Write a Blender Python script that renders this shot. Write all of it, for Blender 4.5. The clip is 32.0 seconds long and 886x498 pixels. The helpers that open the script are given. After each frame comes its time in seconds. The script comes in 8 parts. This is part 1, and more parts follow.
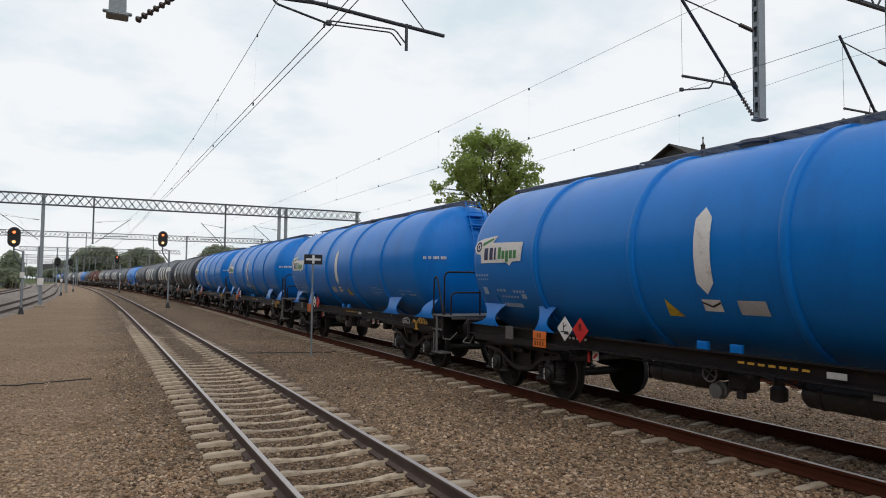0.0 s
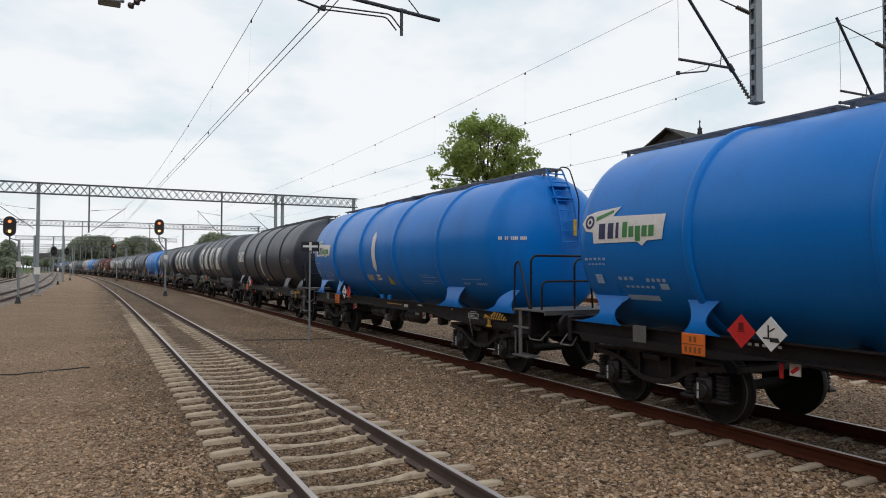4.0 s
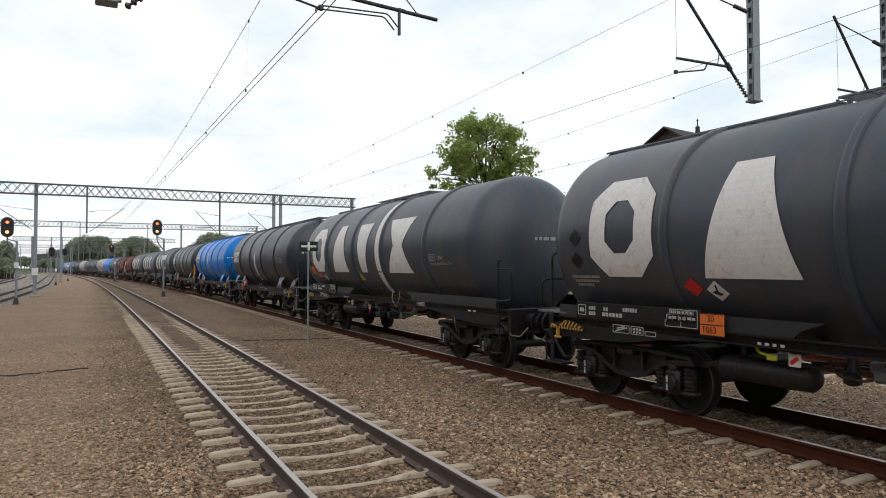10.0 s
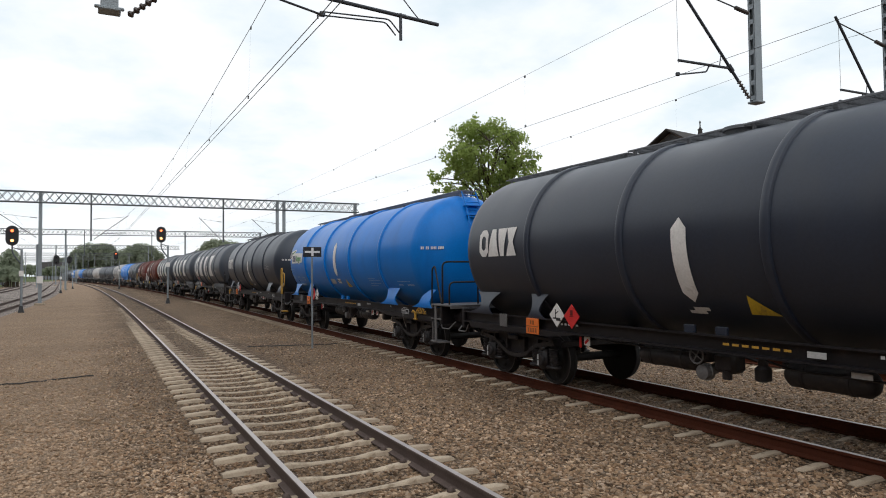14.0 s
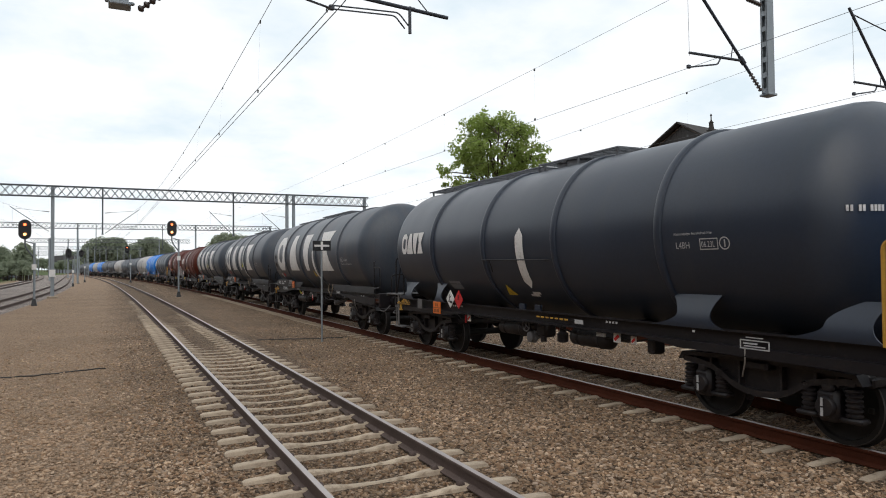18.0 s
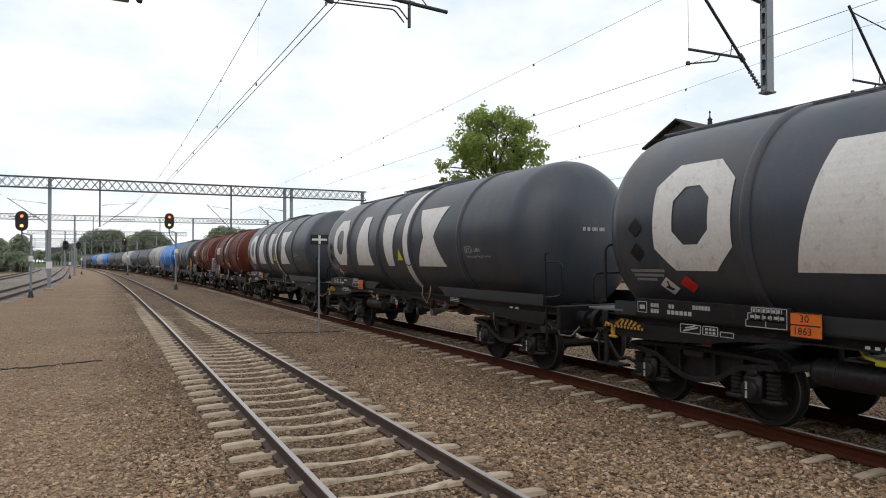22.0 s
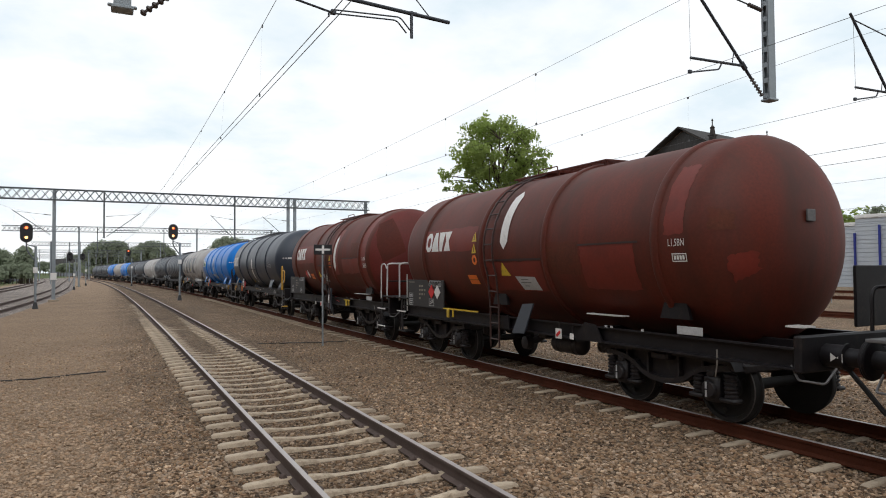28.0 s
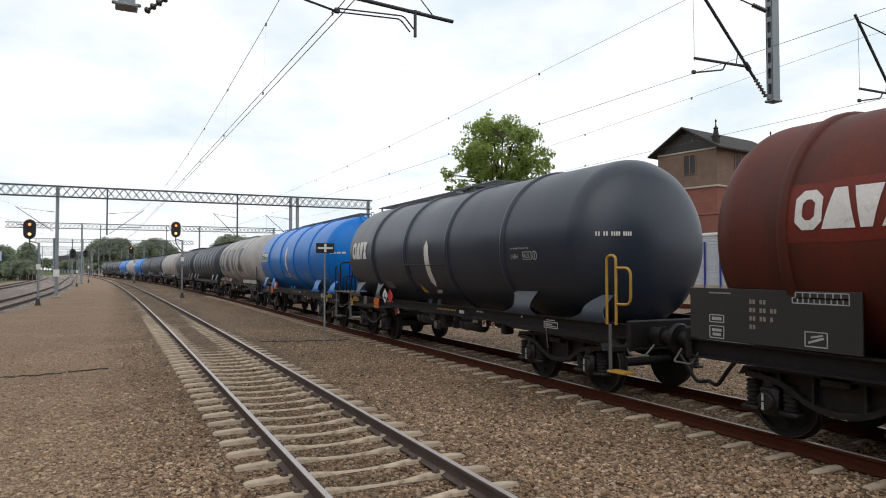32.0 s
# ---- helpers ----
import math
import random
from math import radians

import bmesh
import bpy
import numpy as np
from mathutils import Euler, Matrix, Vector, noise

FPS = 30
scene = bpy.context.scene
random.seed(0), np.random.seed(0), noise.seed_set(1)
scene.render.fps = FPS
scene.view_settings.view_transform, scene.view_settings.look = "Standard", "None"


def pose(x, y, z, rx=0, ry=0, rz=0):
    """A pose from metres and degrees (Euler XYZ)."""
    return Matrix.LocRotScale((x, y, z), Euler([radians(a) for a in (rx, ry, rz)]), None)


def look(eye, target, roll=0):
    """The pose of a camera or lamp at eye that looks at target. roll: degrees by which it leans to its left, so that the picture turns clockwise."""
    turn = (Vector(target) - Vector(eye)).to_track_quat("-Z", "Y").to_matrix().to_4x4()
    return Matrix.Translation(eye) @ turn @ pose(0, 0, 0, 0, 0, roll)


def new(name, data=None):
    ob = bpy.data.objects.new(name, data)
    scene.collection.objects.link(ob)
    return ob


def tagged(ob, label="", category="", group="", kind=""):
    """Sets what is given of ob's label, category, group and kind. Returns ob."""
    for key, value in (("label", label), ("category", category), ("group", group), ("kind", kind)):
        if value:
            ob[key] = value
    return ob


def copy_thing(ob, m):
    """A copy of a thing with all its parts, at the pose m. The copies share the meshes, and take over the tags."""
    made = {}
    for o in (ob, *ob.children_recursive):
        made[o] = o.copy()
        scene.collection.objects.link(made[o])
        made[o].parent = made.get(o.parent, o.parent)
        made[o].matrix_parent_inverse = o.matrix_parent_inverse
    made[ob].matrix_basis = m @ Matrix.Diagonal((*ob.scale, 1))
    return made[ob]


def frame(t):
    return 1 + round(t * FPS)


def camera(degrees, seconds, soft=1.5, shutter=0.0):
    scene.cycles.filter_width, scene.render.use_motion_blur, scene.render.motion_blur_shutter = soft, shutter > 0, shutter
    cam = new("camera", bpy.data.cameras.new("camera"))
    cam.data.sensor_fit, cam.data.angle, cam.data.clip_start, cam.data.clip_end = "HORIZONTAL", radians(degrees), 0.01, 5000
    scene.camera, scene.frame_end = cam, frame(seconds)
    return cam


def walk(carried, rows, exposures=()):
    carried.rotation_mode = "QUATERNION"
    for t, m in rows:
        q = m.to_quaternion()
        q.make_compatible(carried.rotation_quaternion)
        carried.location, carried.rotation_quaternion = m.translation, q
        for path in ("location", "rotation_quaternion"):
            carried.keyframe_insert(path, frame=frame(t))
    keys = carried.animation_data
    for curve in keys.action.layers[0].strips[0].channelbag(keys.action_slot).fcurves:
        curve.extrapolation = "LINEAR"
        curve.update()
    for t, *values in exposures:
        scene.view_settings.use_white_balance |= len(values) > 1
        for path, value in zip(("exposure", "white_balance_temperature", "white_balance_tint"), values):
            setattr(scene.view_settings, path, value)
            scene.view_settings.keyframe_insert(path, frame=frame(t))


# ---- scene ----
cam = camera(66.37, 32.0, soft=1.0)
EYE = Vector((0.0, 0.0, 2.256))


def view(yaw, pitch, roll):
    """The handheld camera's pose: yaw to the right of +Y, pitch upwards, roll."""
    a, b = radians(yaw), radians(pitch)
    return look(EYE, EYE + Vector((math.sin(a) * math.cos(b), math.cos(a) * math.cos(b), math.sin(b))), roll)


walk(cam, [
    (0, view(26.959, 2.777, 0.586)), (0.5, view(26.837, 2.802, 0.613)), (1, view(26.804, 2.796, 0.684)),
    (1.5, view(26.860, 2.748, 0.689)), (2, view(26.916, 2.692, 0.634)), (2.5, view(26.999, 2.560, 0.484)),
    (3, view(27.091, 2.313, 0.314)), (3.5, view(27.192, 1.903, 0.028)), (5.5, view(27.305, 1.114, 0.342)),
    (6, view(27.323, 1.174, 0.294)), (6.5, view(27.329, 1.261, 0.116)), (7, view(27.345, 1.398, 0.097)),
    (7.5, view(27.381, 1.469, 0.106)), (8, view(27.390, 1.535, 0.129)), (8.5, view(27.394, 1.527, 0.174)),
    (9, view(27.380, 1.539, 0.105)), (9.5, view(27.351, 1.527, -0.040)), (10, view(27.347, 1.546, -0.063)),
    (10.5, view(27.338, 1.611, 0.008)), (11, view(27.336, 1.680, 0.105)), (11.5, view(27.326, 1.756, 0.096)),
    (12, view(27.307, 1.792, 0.109)), (12.5, view(27.277, 1.789, -0.095)), (13, view(27.224, 1.808, -0.328)),
    (13.5, view(27.128, 1.857, -0.452)), (14, view(27.054, 1.918, -0.587)), (14.5, view(26.942, 1.933, -0.603)),
    (16.5, view(26.442, 1.527, -0.826)), (17, view(26.324, 1.525, -0.818)), (17.5, view(26.268, 1.493, -0.606)),
    (18, view(26.270, 1.402, -0.548)), (18.5, view(26.338, 1.355, -0.823)), (19, view(26.354, 1.262, -0.884)),
    (19.5, view(26.303, 1.149, -0.604)), (20, view(26.305, 1.116, -0.098)), (20.5, view(26.319, 1.117, 0.092)),
    (21, view(26.363, 1.131, -0.003)), (21.5, view(26.414, 1.053, -0.130)), (22, view(26.464, 0.964, -0.107)),
    (22.5, view(26.444, 0.908, -0.245)), (23, view(26.369, 0.877, -0.410)), (23.5, view(26.299, 0.918, -0.546)),
    (24, view(26.289, 1.006, -0.585)), (24.5, view(26.286, 1.136, -0.600)), (25, view(26.303, 1.281, -0.619)),
    (25.5, view(26.331, 1.408, -0.599)), (27.5, view(26.196, 1.658, -0.457)), (28, view(26.186, 1.757, -0.403)),
    (28.5, view(26.142, 1.803, -0.370)), (29, view(26.025, 1.811, -0.386)), (29.5, view(25.954, 1.850, -0.371)),
    (30, view(25.870, 1.939, -0.413)), (30.5, view(25.803, 1.973, -0.443)), (31, view(25.758, 1.886, -0.256)),
    (31.5, view(25.837, 1.793, 0.019)), (32, view(25.994, 1.686, -0.043)),
], exposures=[(0, -0.19), (3.5, -0.20), (5.5, -0.06), (9, 0.0), (32, 0.0)])

# ---- light: bright overcast sky, weak broad sun ----
SUN_ELEVATION, SUN_TURN = 52.0, 200.0
world = bpy.data.worlds.new("overcast_sky")
scene.world = world
world.use_nodes = True
wn, wl = world.node_tree.nodes, world.node_tree.links
wn.clear()
sky = wn.new("ShaderNodeTexSky")
sky.sky_type, sky.sun_disc = "NISHITA", False
sky.sun_elevation, sky.sun_rotation = radians(SUN_ELEVATION), radians(SUN_TURN)
sky.dust_density = 3.0
wco = wn.new("ShaderNodeTexCoord")
wsep = wn.new("ShaderNodeSeparateXYZ")
wl.new(wco.outputs["Generated"], wsep.inputs[0])
# cloud deck seen from below: the direction is divided by its height
wmax = wn.new("ShaderNodeMath"); wmax.operation = "MAXIMUM"; wmax.inputs[1].default_value = 0.0
wl.new(wsep.outputs["Z"], wmax.inputs[0])
wadd = wn.new("ShaderNodeMath"); wadd.operation = "ADD"; wadd.inputs[1].default_value = 0.22
wl.new(wmax.outputs[0], wadd.inputs[0])
wdiv = wn.new("ShaderNodeVectorMath"); wdiv.operation = "DIVIDE"
wcom = wn.new("ShaderNodeCombineXYZ")
for k in range(3):
    wl.new(wadd.outputs[0], wcom.inputs[k])
wl.new(wco.outputs["Generated"], wdiv.inputs[0]); wl.new(wcom.outputs[0], wdiv.inputs[1])
wnoise = wn.new("ShaderNodeTexNoise")
wnoise.inputs["Scale"].default_value, wnoise.inputs["Detail"].default_value = 1.7, 7.0
wnoise.inputs["Roughness"].default_value = 0.55
wl.new(wdiv.outputs[0], wnoise.inputs["Vector"])
wramp = wn.new("ShaderNodeValToRGB")
wramp.color_ramp.elements[0].position, wramp.color_ramp.elements[0].color = 0.34, (0.86, 0.98, 1.05, 1)
wramp.color_ramp.elements[1].position, wramp.color_ramp.elements[1].color = 0.52, (1.135, 1.16, 1.185, 1)
wl.new(wnoise.outputs["Fac"], wramp.inputs[0])
wskys = wn.new("ShaderNodeVectorMath"); wskys.operation = "SCALE"; wskys.inputs["Scale"].default_value = 0.09
wl.new(sky.outputs[0], wskys.inputs[0])
wmix = wn.new("ShaderNodeMix"); wmix.data_type = "RGBA"
wmix.inputs[0].default_value = 0.88
wl.new(wskys.outputs[0], wmix.inputs[6]); wl.new(wramp.outputs[0], wmix.inputs[7])
wbg = wn.new("ShaderNodeBackground"); wbg.inputs["Strength"].default_value = 1.0
wl.new(wmix.outputs[2], wbg.inputs["Color"])
wout = wn.new("ShaderNodeOutputWorld"); wl.new(wbg.outputs[0], wout.inputs[0])

sun = new("sun", bpy.data.lights.new("sun", "SUN"))
sun.data.energy, sun.data.angle, sun.data.color = 0.6, radians(50), (1.0, 0.96, 0.9)
_e, _r = radians(SUN_ELEVATION), radians(SUN_TURN)
SUN_DIR = Vector((math.sin(_r) * math.cos(_e), math.cos(_r) * math.cos(_e), math.sin(_e)))
sun.matrix_world = look(SUN_DIR * 100, (0, 0, 0))
scene.view_settings.exposure = 0.0


# ---- materials ----
def surface(name, color, rough=0.6, metal=0.0, var=0.18, scale=2.0, fine=40.0, bump=0.15, dirt=None, dirt_at=(0.52, 0.72),
            streak=(1, 1, 1), rand=0.0, spec=0.5, dist=0.01, rough_var=0.12, coord="Object"):
    """A painted, stony or metal surface: two scales of tone, fine relief, optional dirt or rust patches."""
    m = bpy.data.materials.new(name)
    m.use_nodes = True
    n, l = m.node_tree.nodes, m.node_tree.links
    bsdf = n["Principled BSDF"]
    bsdf.inputs["Metallic"].default_value = metal
    bsdf.inputs["Specular IOR Level"].default_value = spec
    tc = n.new("ShaderNodeTexCoord")
    mp = n.new("ShaderNodeMapping"); mp.inputs["Scale"].default_value = streak
    l.new(tc.outputs[coord], mp.inputs[0])
    big = n.new("ShaderNodeTexNoise"); big.inputs["Scale"].default_value = scale; big.inputs["Detail"].default_value = 5
    small = n.new("ShaderNodeTexNoise"); small.inputs["Scale"].default_value = fine; small.inputs["Detail"].default_value = 3
    l.new(mp.outputs[0], big.inputs["Vector"]); l.new(tc.outputs[coord], small.inputs["Vector"])
    add = n.new("ShaderNodeMath"); add.operation = "ADD"
    l.new(big.outputs["Fac"], add.inputs[0]); l.new(small.outputs["Fac"], add.inputs[1])
    rng = n.new("ShaderNodeMapRange")
    rng.inputs["From Min"].default_value, rng.inputs["From Max"].default_value = 0.6, 1.4
    rng.inputs["To Min"].default_value, rng.inputs["To Max"].default_value = 1 - var, 1 + var
    l.new(add.outputs[0], rng.inputs["Value"])
    tone = rng.outputs[0]
    if rand:
        info = n.new("ShaderNodeObjectInfo")
        rr = n.new("ShaderNodeMapRange"); rr.inputs["To Min"].default_value, rr.inputs["To Max"].default_value = 1 - rand, 1 + rand
        l.new(info.outputs["Random"], rr.inputs["Value"])
        mul = n.new("ShaderNodeMath"); mul.operation = "MULTIPLY"
        l.new(tone, mul.inputs[0]); l.new(rr.outputs[0], mul.inputs[1]); tone = mul.outputs[0]
    col = n.new("ShaderNodeVectorMath"); col.operation = "SCALE"
    col.inputs[0].default_value = color
    l.new(tone, col.inputs["Scale"])
    out = col.outputs[0]
    if dirt:
        pn = n.new("ShaderNodeTexNoise"); pn.inputs["Scale"].default_value = scale * 1.7; pn.inputs["Detail"].default_value = 8
        pn.inputs["Roughness"].default_value = 0.65
        l.new(mp.outputs[0], pn.inputs["Vector"])
        pr = n.new("ShaderNodeMapRange")
        pr.inputs["From Min"].default_value, pr.inputs["From Max"].default_value = dirt_at
        l.new(pn.outputs["Fac"], pr.inputs["Value"])
        mx = n.new("ShaderNodeMix"); mx.data_type = "RGBA"
        l.new(pr.outputs[0], mx.inputs[0]); l.new(out, mx.inputs[6]); mx.inputs[7].default_value = (*dirt, 1)
        out = mx.outputs[2]
    l.new(out, bsdf.inputs["Base Color"])
    rv = n.new("ShaderNodeMapRange")
    rv.inputs["To Min"].default_value, rv.inputs["To Max"].default_value = max(0.03, rough - rough_var), min(1, rough + rough_var)
    l.new(big.outputs["Fac"], rv.inputs["Value"]); l.new(rv.outputs[0], bsdf.inputs["Roughness"])
    if bump:
        bp = n.new("ShaderNodeBump"); bp.inputs["Strength"].default_value = bump; bp.inputs["Distance"].default_value = dist
        l.new(small.outputs["Fac"], bp.inputs["Height"]); l.new(bp.outputs[0], bsdf.inputs["Normal"])
    return m


def glow(name, color, strength):
    m = bpy.data.materials.new(name)
    m.use_nodes = True
    b = m.node_tree.nodes["Principled BSDF"]
    b.inputs["Base Color"].default_value = (*color, 1)
    b.inputs["Emission Color"].default_value = (*color, 1)
    b.inputs["Emission Strength"].default_value = strength
    return m


def trodden(n, l, tc, sp, out):
    """Brake dust and oil along the near track bed, and sandier, trodden ground beside it."""
    sn = n.new("ShaderNodeTexNoise"); sn.inputs["Scale"].default_value = 0.9; sn.inputs["Detail"].default_value = 6
    l.new(tc.outputs["Object"], sn.inputs["Vector"])
    sw = n.new("ShaderNodeMath"); sw.operation = "MULTIPLY_ADD"; sw.inputs[1].default_value = 1.6
    l.new(sn.outputs["Fac"], sw.inputs[0]); l.new(sp.outputs["X"], sw.inputs[2])
    sa = n.new("ShaderNodeMath"); sa.operation = "SUBTRACT"; sa.inputs[1].default_value = 3.30
    l.new(sw.outputs[0], sa.inputs[0])
    sb = n.new("ShaderNodeMath"); sb.operation = "ABSOLUTE"; l.new(sa.outputs[0], sb.inputs[0])
    st = n.new("ShaderNodeMapRange")
    st.inputs["From Min"].default_value, st.inputs["From Max"].default_value = 1.25, 1.65
    st.inputs["To Min"].default_value, st.inputs["To Max"].default_value = 0.74, 1.0
    l.new(sb.outputs[0], st.inputs["Value"])
    sc3 = n.new("ShaderNodeVectorMath"); sc3.operation = "SCALE"
    l.new(out, sc3.inputs[0]); l.new(st.outputs[0], sc3.inputs["Scale"])
    wf = n.new("ShaderNodeMapRange")
    wf.inputs["From Min"].default_value, wf.inputs["From Max"].default_value = 1.45, 0.45
    wf.inputs["To Min"].default_value, wf.inputs["To Max"].default_value = 0.06, 0.44
    l.new(sw.outputs[0], wf.inputs["Value"])
    sand = n.new("ShaderNodeMix"); sand.data_type = "RGBA"
    l.new(wf.outputs[0], sand.inputs[0]); l.new(sc3.outputs[0], sand.inputs[6]); sand.inputs[7].default_value = (0.435, 0.305, 0.204, 1)
    return sand.outputs[2]


def gravel_material(name, tones, stone=34.0, patch=0.35, grass=False):
    """Crushed stone: cells of several tones with rounded relief, blotches of fine brown dust."""
    m = bpy.data.materials.new(name)
    m.use_nodes = True
    n, l = m.node_tree.nodes, m.node_tree.links
    bsdf = n["Principled BSDF"]
    bsdf.inputs["Roughness"].default_value = 0.9
    bsdf.inputs["Specular IOR Level"].default_value = 0.25
    tc = n.new("ShaderNodeTexCoord")
    vor = n.new("ShaderNodeTexVoronoi"); vor.inputs["Scale"].default_value = stone; vor.inputs["Randomness"].default_value = 1.0
    vor.distance = "MANHATTAN"
    l.new(tc.outputs["Object"], vor.inputs["Vector"])
    sep = n.new("ShaderNodeSeparateColor"); l.new(vor.outputs["Color"], sep.inputs[0])
    ramp = n.new("ShaderNodeValToRGB")
    el = ramp.color_ramp.elements
    el[0].position, el[0].color = 0.0, (*tones[0], 1)
    el[1].position, el[1].color = 1.0, (*tones[-1], 1)
    for k, c in enumerate(tones[1:-1], 1):
        e = el.new(k / (len(tones) - 1)); e.color = (*c, 1)
    l.new(sep.outputs[0], ramp.inputs[0])
    big = n.new("ShaderNodeTexNoise"); big.inputs["Scale"].default_value = patch; big.inputs["Detail"].default_value = 7
    l.new(tc.outputs["Object"], big.inputs["Vector"])
    br = n.new("ShaderNodeMapRange")
    br.inputs["From Min"].default_value, br.inputs["From Max"].default_value = 0.3, 0.7
    br.inputs["To Min"].default_value, br.inputs["To Max"].default_value = 0.72, 1.22
    l.new(big.outputs["Fac"], br.inputs["Value"])
    sc = n.new("ShaderNodeVectorMath"); sc.operation = "SCALE"
    l.new(ramp.outputs[0], sc.inputs[0]); l.new(br.outputs[0], sc.inputs["Scale"])
    # hand-wide clusters of darker and paler stones
    mid = n.new("ShaderNodeTexNoise"); mid.inputs["Scale"].default_value = 6.5; mid.inputs["Detail"].default_value = 9; mid.inputs["Roughness"].default_value = 0.75
    l.new(tc.outputs["Object"], mid.inputs["Vector"])
    mr = n.new("ShaderNodeMapRange")
    mr.inputs["From Min"].default_value, mr.inputs["From Max"].default_value = 0.32, 0.68
    mr.inputs["To Min"].default_value, mr.inputs["To Max"].default_value = 0.68, 1.32
    l.new(mid.outputs["Fac"], mr.inputs["Value"])
    scm = n.new("ShaderNodeVectorMath"); scm.operation = "SCALE"
    l.new(sc.outputs[0], scm.inputs[0]); l.new(mr.outputs[0], scm.inputs["Scale"])
    sc = scm
    # shade in the gaps between the stones, multiplied into their colour
    gap = n.new("ShaderNodeMapRange")
    gap.inputs["From Min"].default_value, gap.inputs["From Max"].default_value = 0.4, 1.1
    gap.inputs["To Min"].default_value, gap.inputs["To Max"].default_value = 1.18, 0.28
    l.new(vor.outputs["Distance"], gap.inputs["Value"])
    sc2 = n.new("ShaderNodeVectorMath"); sc2.operation = "SCALE"
    l.new(sc.outputs[0], sc2.inputs[0]); l.new(gap.outputs[0], sc2.inputs["Scale"])
    out = sc2.outputs[0]
    if grass:
        sp = n.new("ShaderNodeSeparateXYZ"); l.new(tc.outputs["Object"], sp.inputs[0])
        out = trodden(n, l, tc, sp, out)
        gn = n.new("ShaderNodeTexNoise"); gn.inputs["Scale"].default_value = 0.15; gn.inputs["Detail"].default_value = 6
        l.new(tc.outputs["Object"], gn.inputs["Vector"])
        wob = n.new("ShaderNodeMath"); wob.operation = "MULTIPLY_ADD"
        wob.inputs[1].default_value = 14.0
        l.new(gn.outputs["Fac"], wob.inputs[0]); l.new(sp.outputs["X"], wob.inputs[2])
        gr = n.new("ShaderNodeMapRange")
        gr.inputs["From Min"].default_value, gr.inputs["From Max"].default_value = -8.5, -11.0
        l.new(wob.outputs[0], gr.inputs["Value"])
        mx = n.new("ShaderNodeMix"); mx.data_type = "RGBA"
        l.new(gr.outputs[0], mx.inputs[0]); l.new(out, mx.inputs[6]); mx.inputs[7].default_value = (0.075, 0.10, 0.03, 1)
        out = mx.outputs[2]
    l.new(out, bsdf.inputs["Base Color"])
    bp = n.new("ShaderNodeBump"); bp.inputs["Strength"].default_value = 0.9; bp.inputs["Distance"].default_value = 0.03
    bp.invert = True
    l.new(vor.outputs["Distance"], bp.inputs["Height"]); l.new(bp.outputs[0], bsdf.inputs["Normal"])
    return m


def crushed(a, b, c, k=0.4):
    """A stone tone, drawn part of the way towards the common tan of the bed."""
    lum = 0.3 * a + 0.6 * b + 0.1 * c
    return tuple(q + (lum * h - q) * k for q, h in zip((0.925 * a, 0.888 * b, 0.845 * c), (1.285, 0.888, 0.572)))


STONES = [crushed(*q) for q in ((0.045, 0.030, 0.021), (0.150, 0.094, 0.058), (0.300, 0.165, 0.094), (0.285, 0.187, 0.108), (0.415, 0.272, 0.163), (0.225, 0.190, 0.160), (0.345, 0.232, 0.146), (0.44, 0.37, 0.31), (0.60, 0.445, 0.315))]
GRAVEL = gravel_material("brown_gravel", STONES, grass=True)
CONCRETE = surface("sleeper_concrete", (0.42, 0.335, 0.247), 0.9, var=0.22, scale=4, fine=70, bump=0.25, dirt=(0.17, 0.12, 0.075), rand=0.12)
RUST_RAIL = surface("rusty_rail_side", (0.104, 0.076, 0.066), 0.88, var=0.3, scale=3, fine=60, bump=0.2, rand=0.05, spec=0.25)
RED_RAIL = surface("red_rust_rail_side", (0.072, 0.0225, 0.0120), 0.9, var=0.3, scale=3, fine=60, bump=0.2, spec=0.12)
STEEL_TOP = surface("polished_rail_head", (0.42, 0.375, 0.355), 0.42, 0.35, var=0.1, scale=2, bump=0.02)
GALV = surface("galvanised_steel", (0.25, 0.28, 0.30), 0.55, 0.35, var=0.15, scale=3, fine=30, bump=0.05)
GALV_DARK = surface("weathered_steel", (0.10, 0.11, 0.12), 0.6, 0.3, var=0.2, scale=3, fine=30, bump=0.05)
TUBE = surface("dark_steel_tube", (0.05, 0.055, 0.065), 0.5, 0.4, var=0.2, bump=0.03)
WIRE = surface("copper_wire", (0.10, 0.10, 0.10), 0.5, 0.5, var=0.1, bump=0.0)
INSUL = surface("brown_insulator", (0.05, 0.035, 0.03), 0.3, var=0.1, bump=0.0)
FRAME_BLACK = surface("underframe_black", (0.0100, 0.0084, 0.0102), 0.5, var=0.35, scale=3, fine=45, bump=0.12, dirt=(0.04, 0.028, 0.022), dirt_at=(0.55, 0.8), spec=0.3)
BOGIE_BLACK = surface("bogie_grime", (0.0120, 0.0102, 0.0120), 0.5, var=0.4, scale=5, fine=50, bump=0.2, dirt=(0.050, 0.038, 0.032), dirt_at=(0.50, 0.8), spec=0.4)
WHEEL = surface("wheel_steel", (0.008, 0.0072, 0.007), 0.75, 0.0, var=0.3, scale=6, fine=50, bump=0.08)
TREAD = surface("worn_wheel_rim", (0.10, 0.092, 0.088), 0.45, 0.4, var=0.15, scale=6, bump=0.02)
FRESH_RED = surface("fresher_red_paint", (0.162, 0.0235, 0.0145), 0.5, var=0.15, scale=1.5, fine=25, bump=0.02, dirt=(0.10, 0.02, 0.013), dirt_at=(0.5, 0.8), spec=0.3)
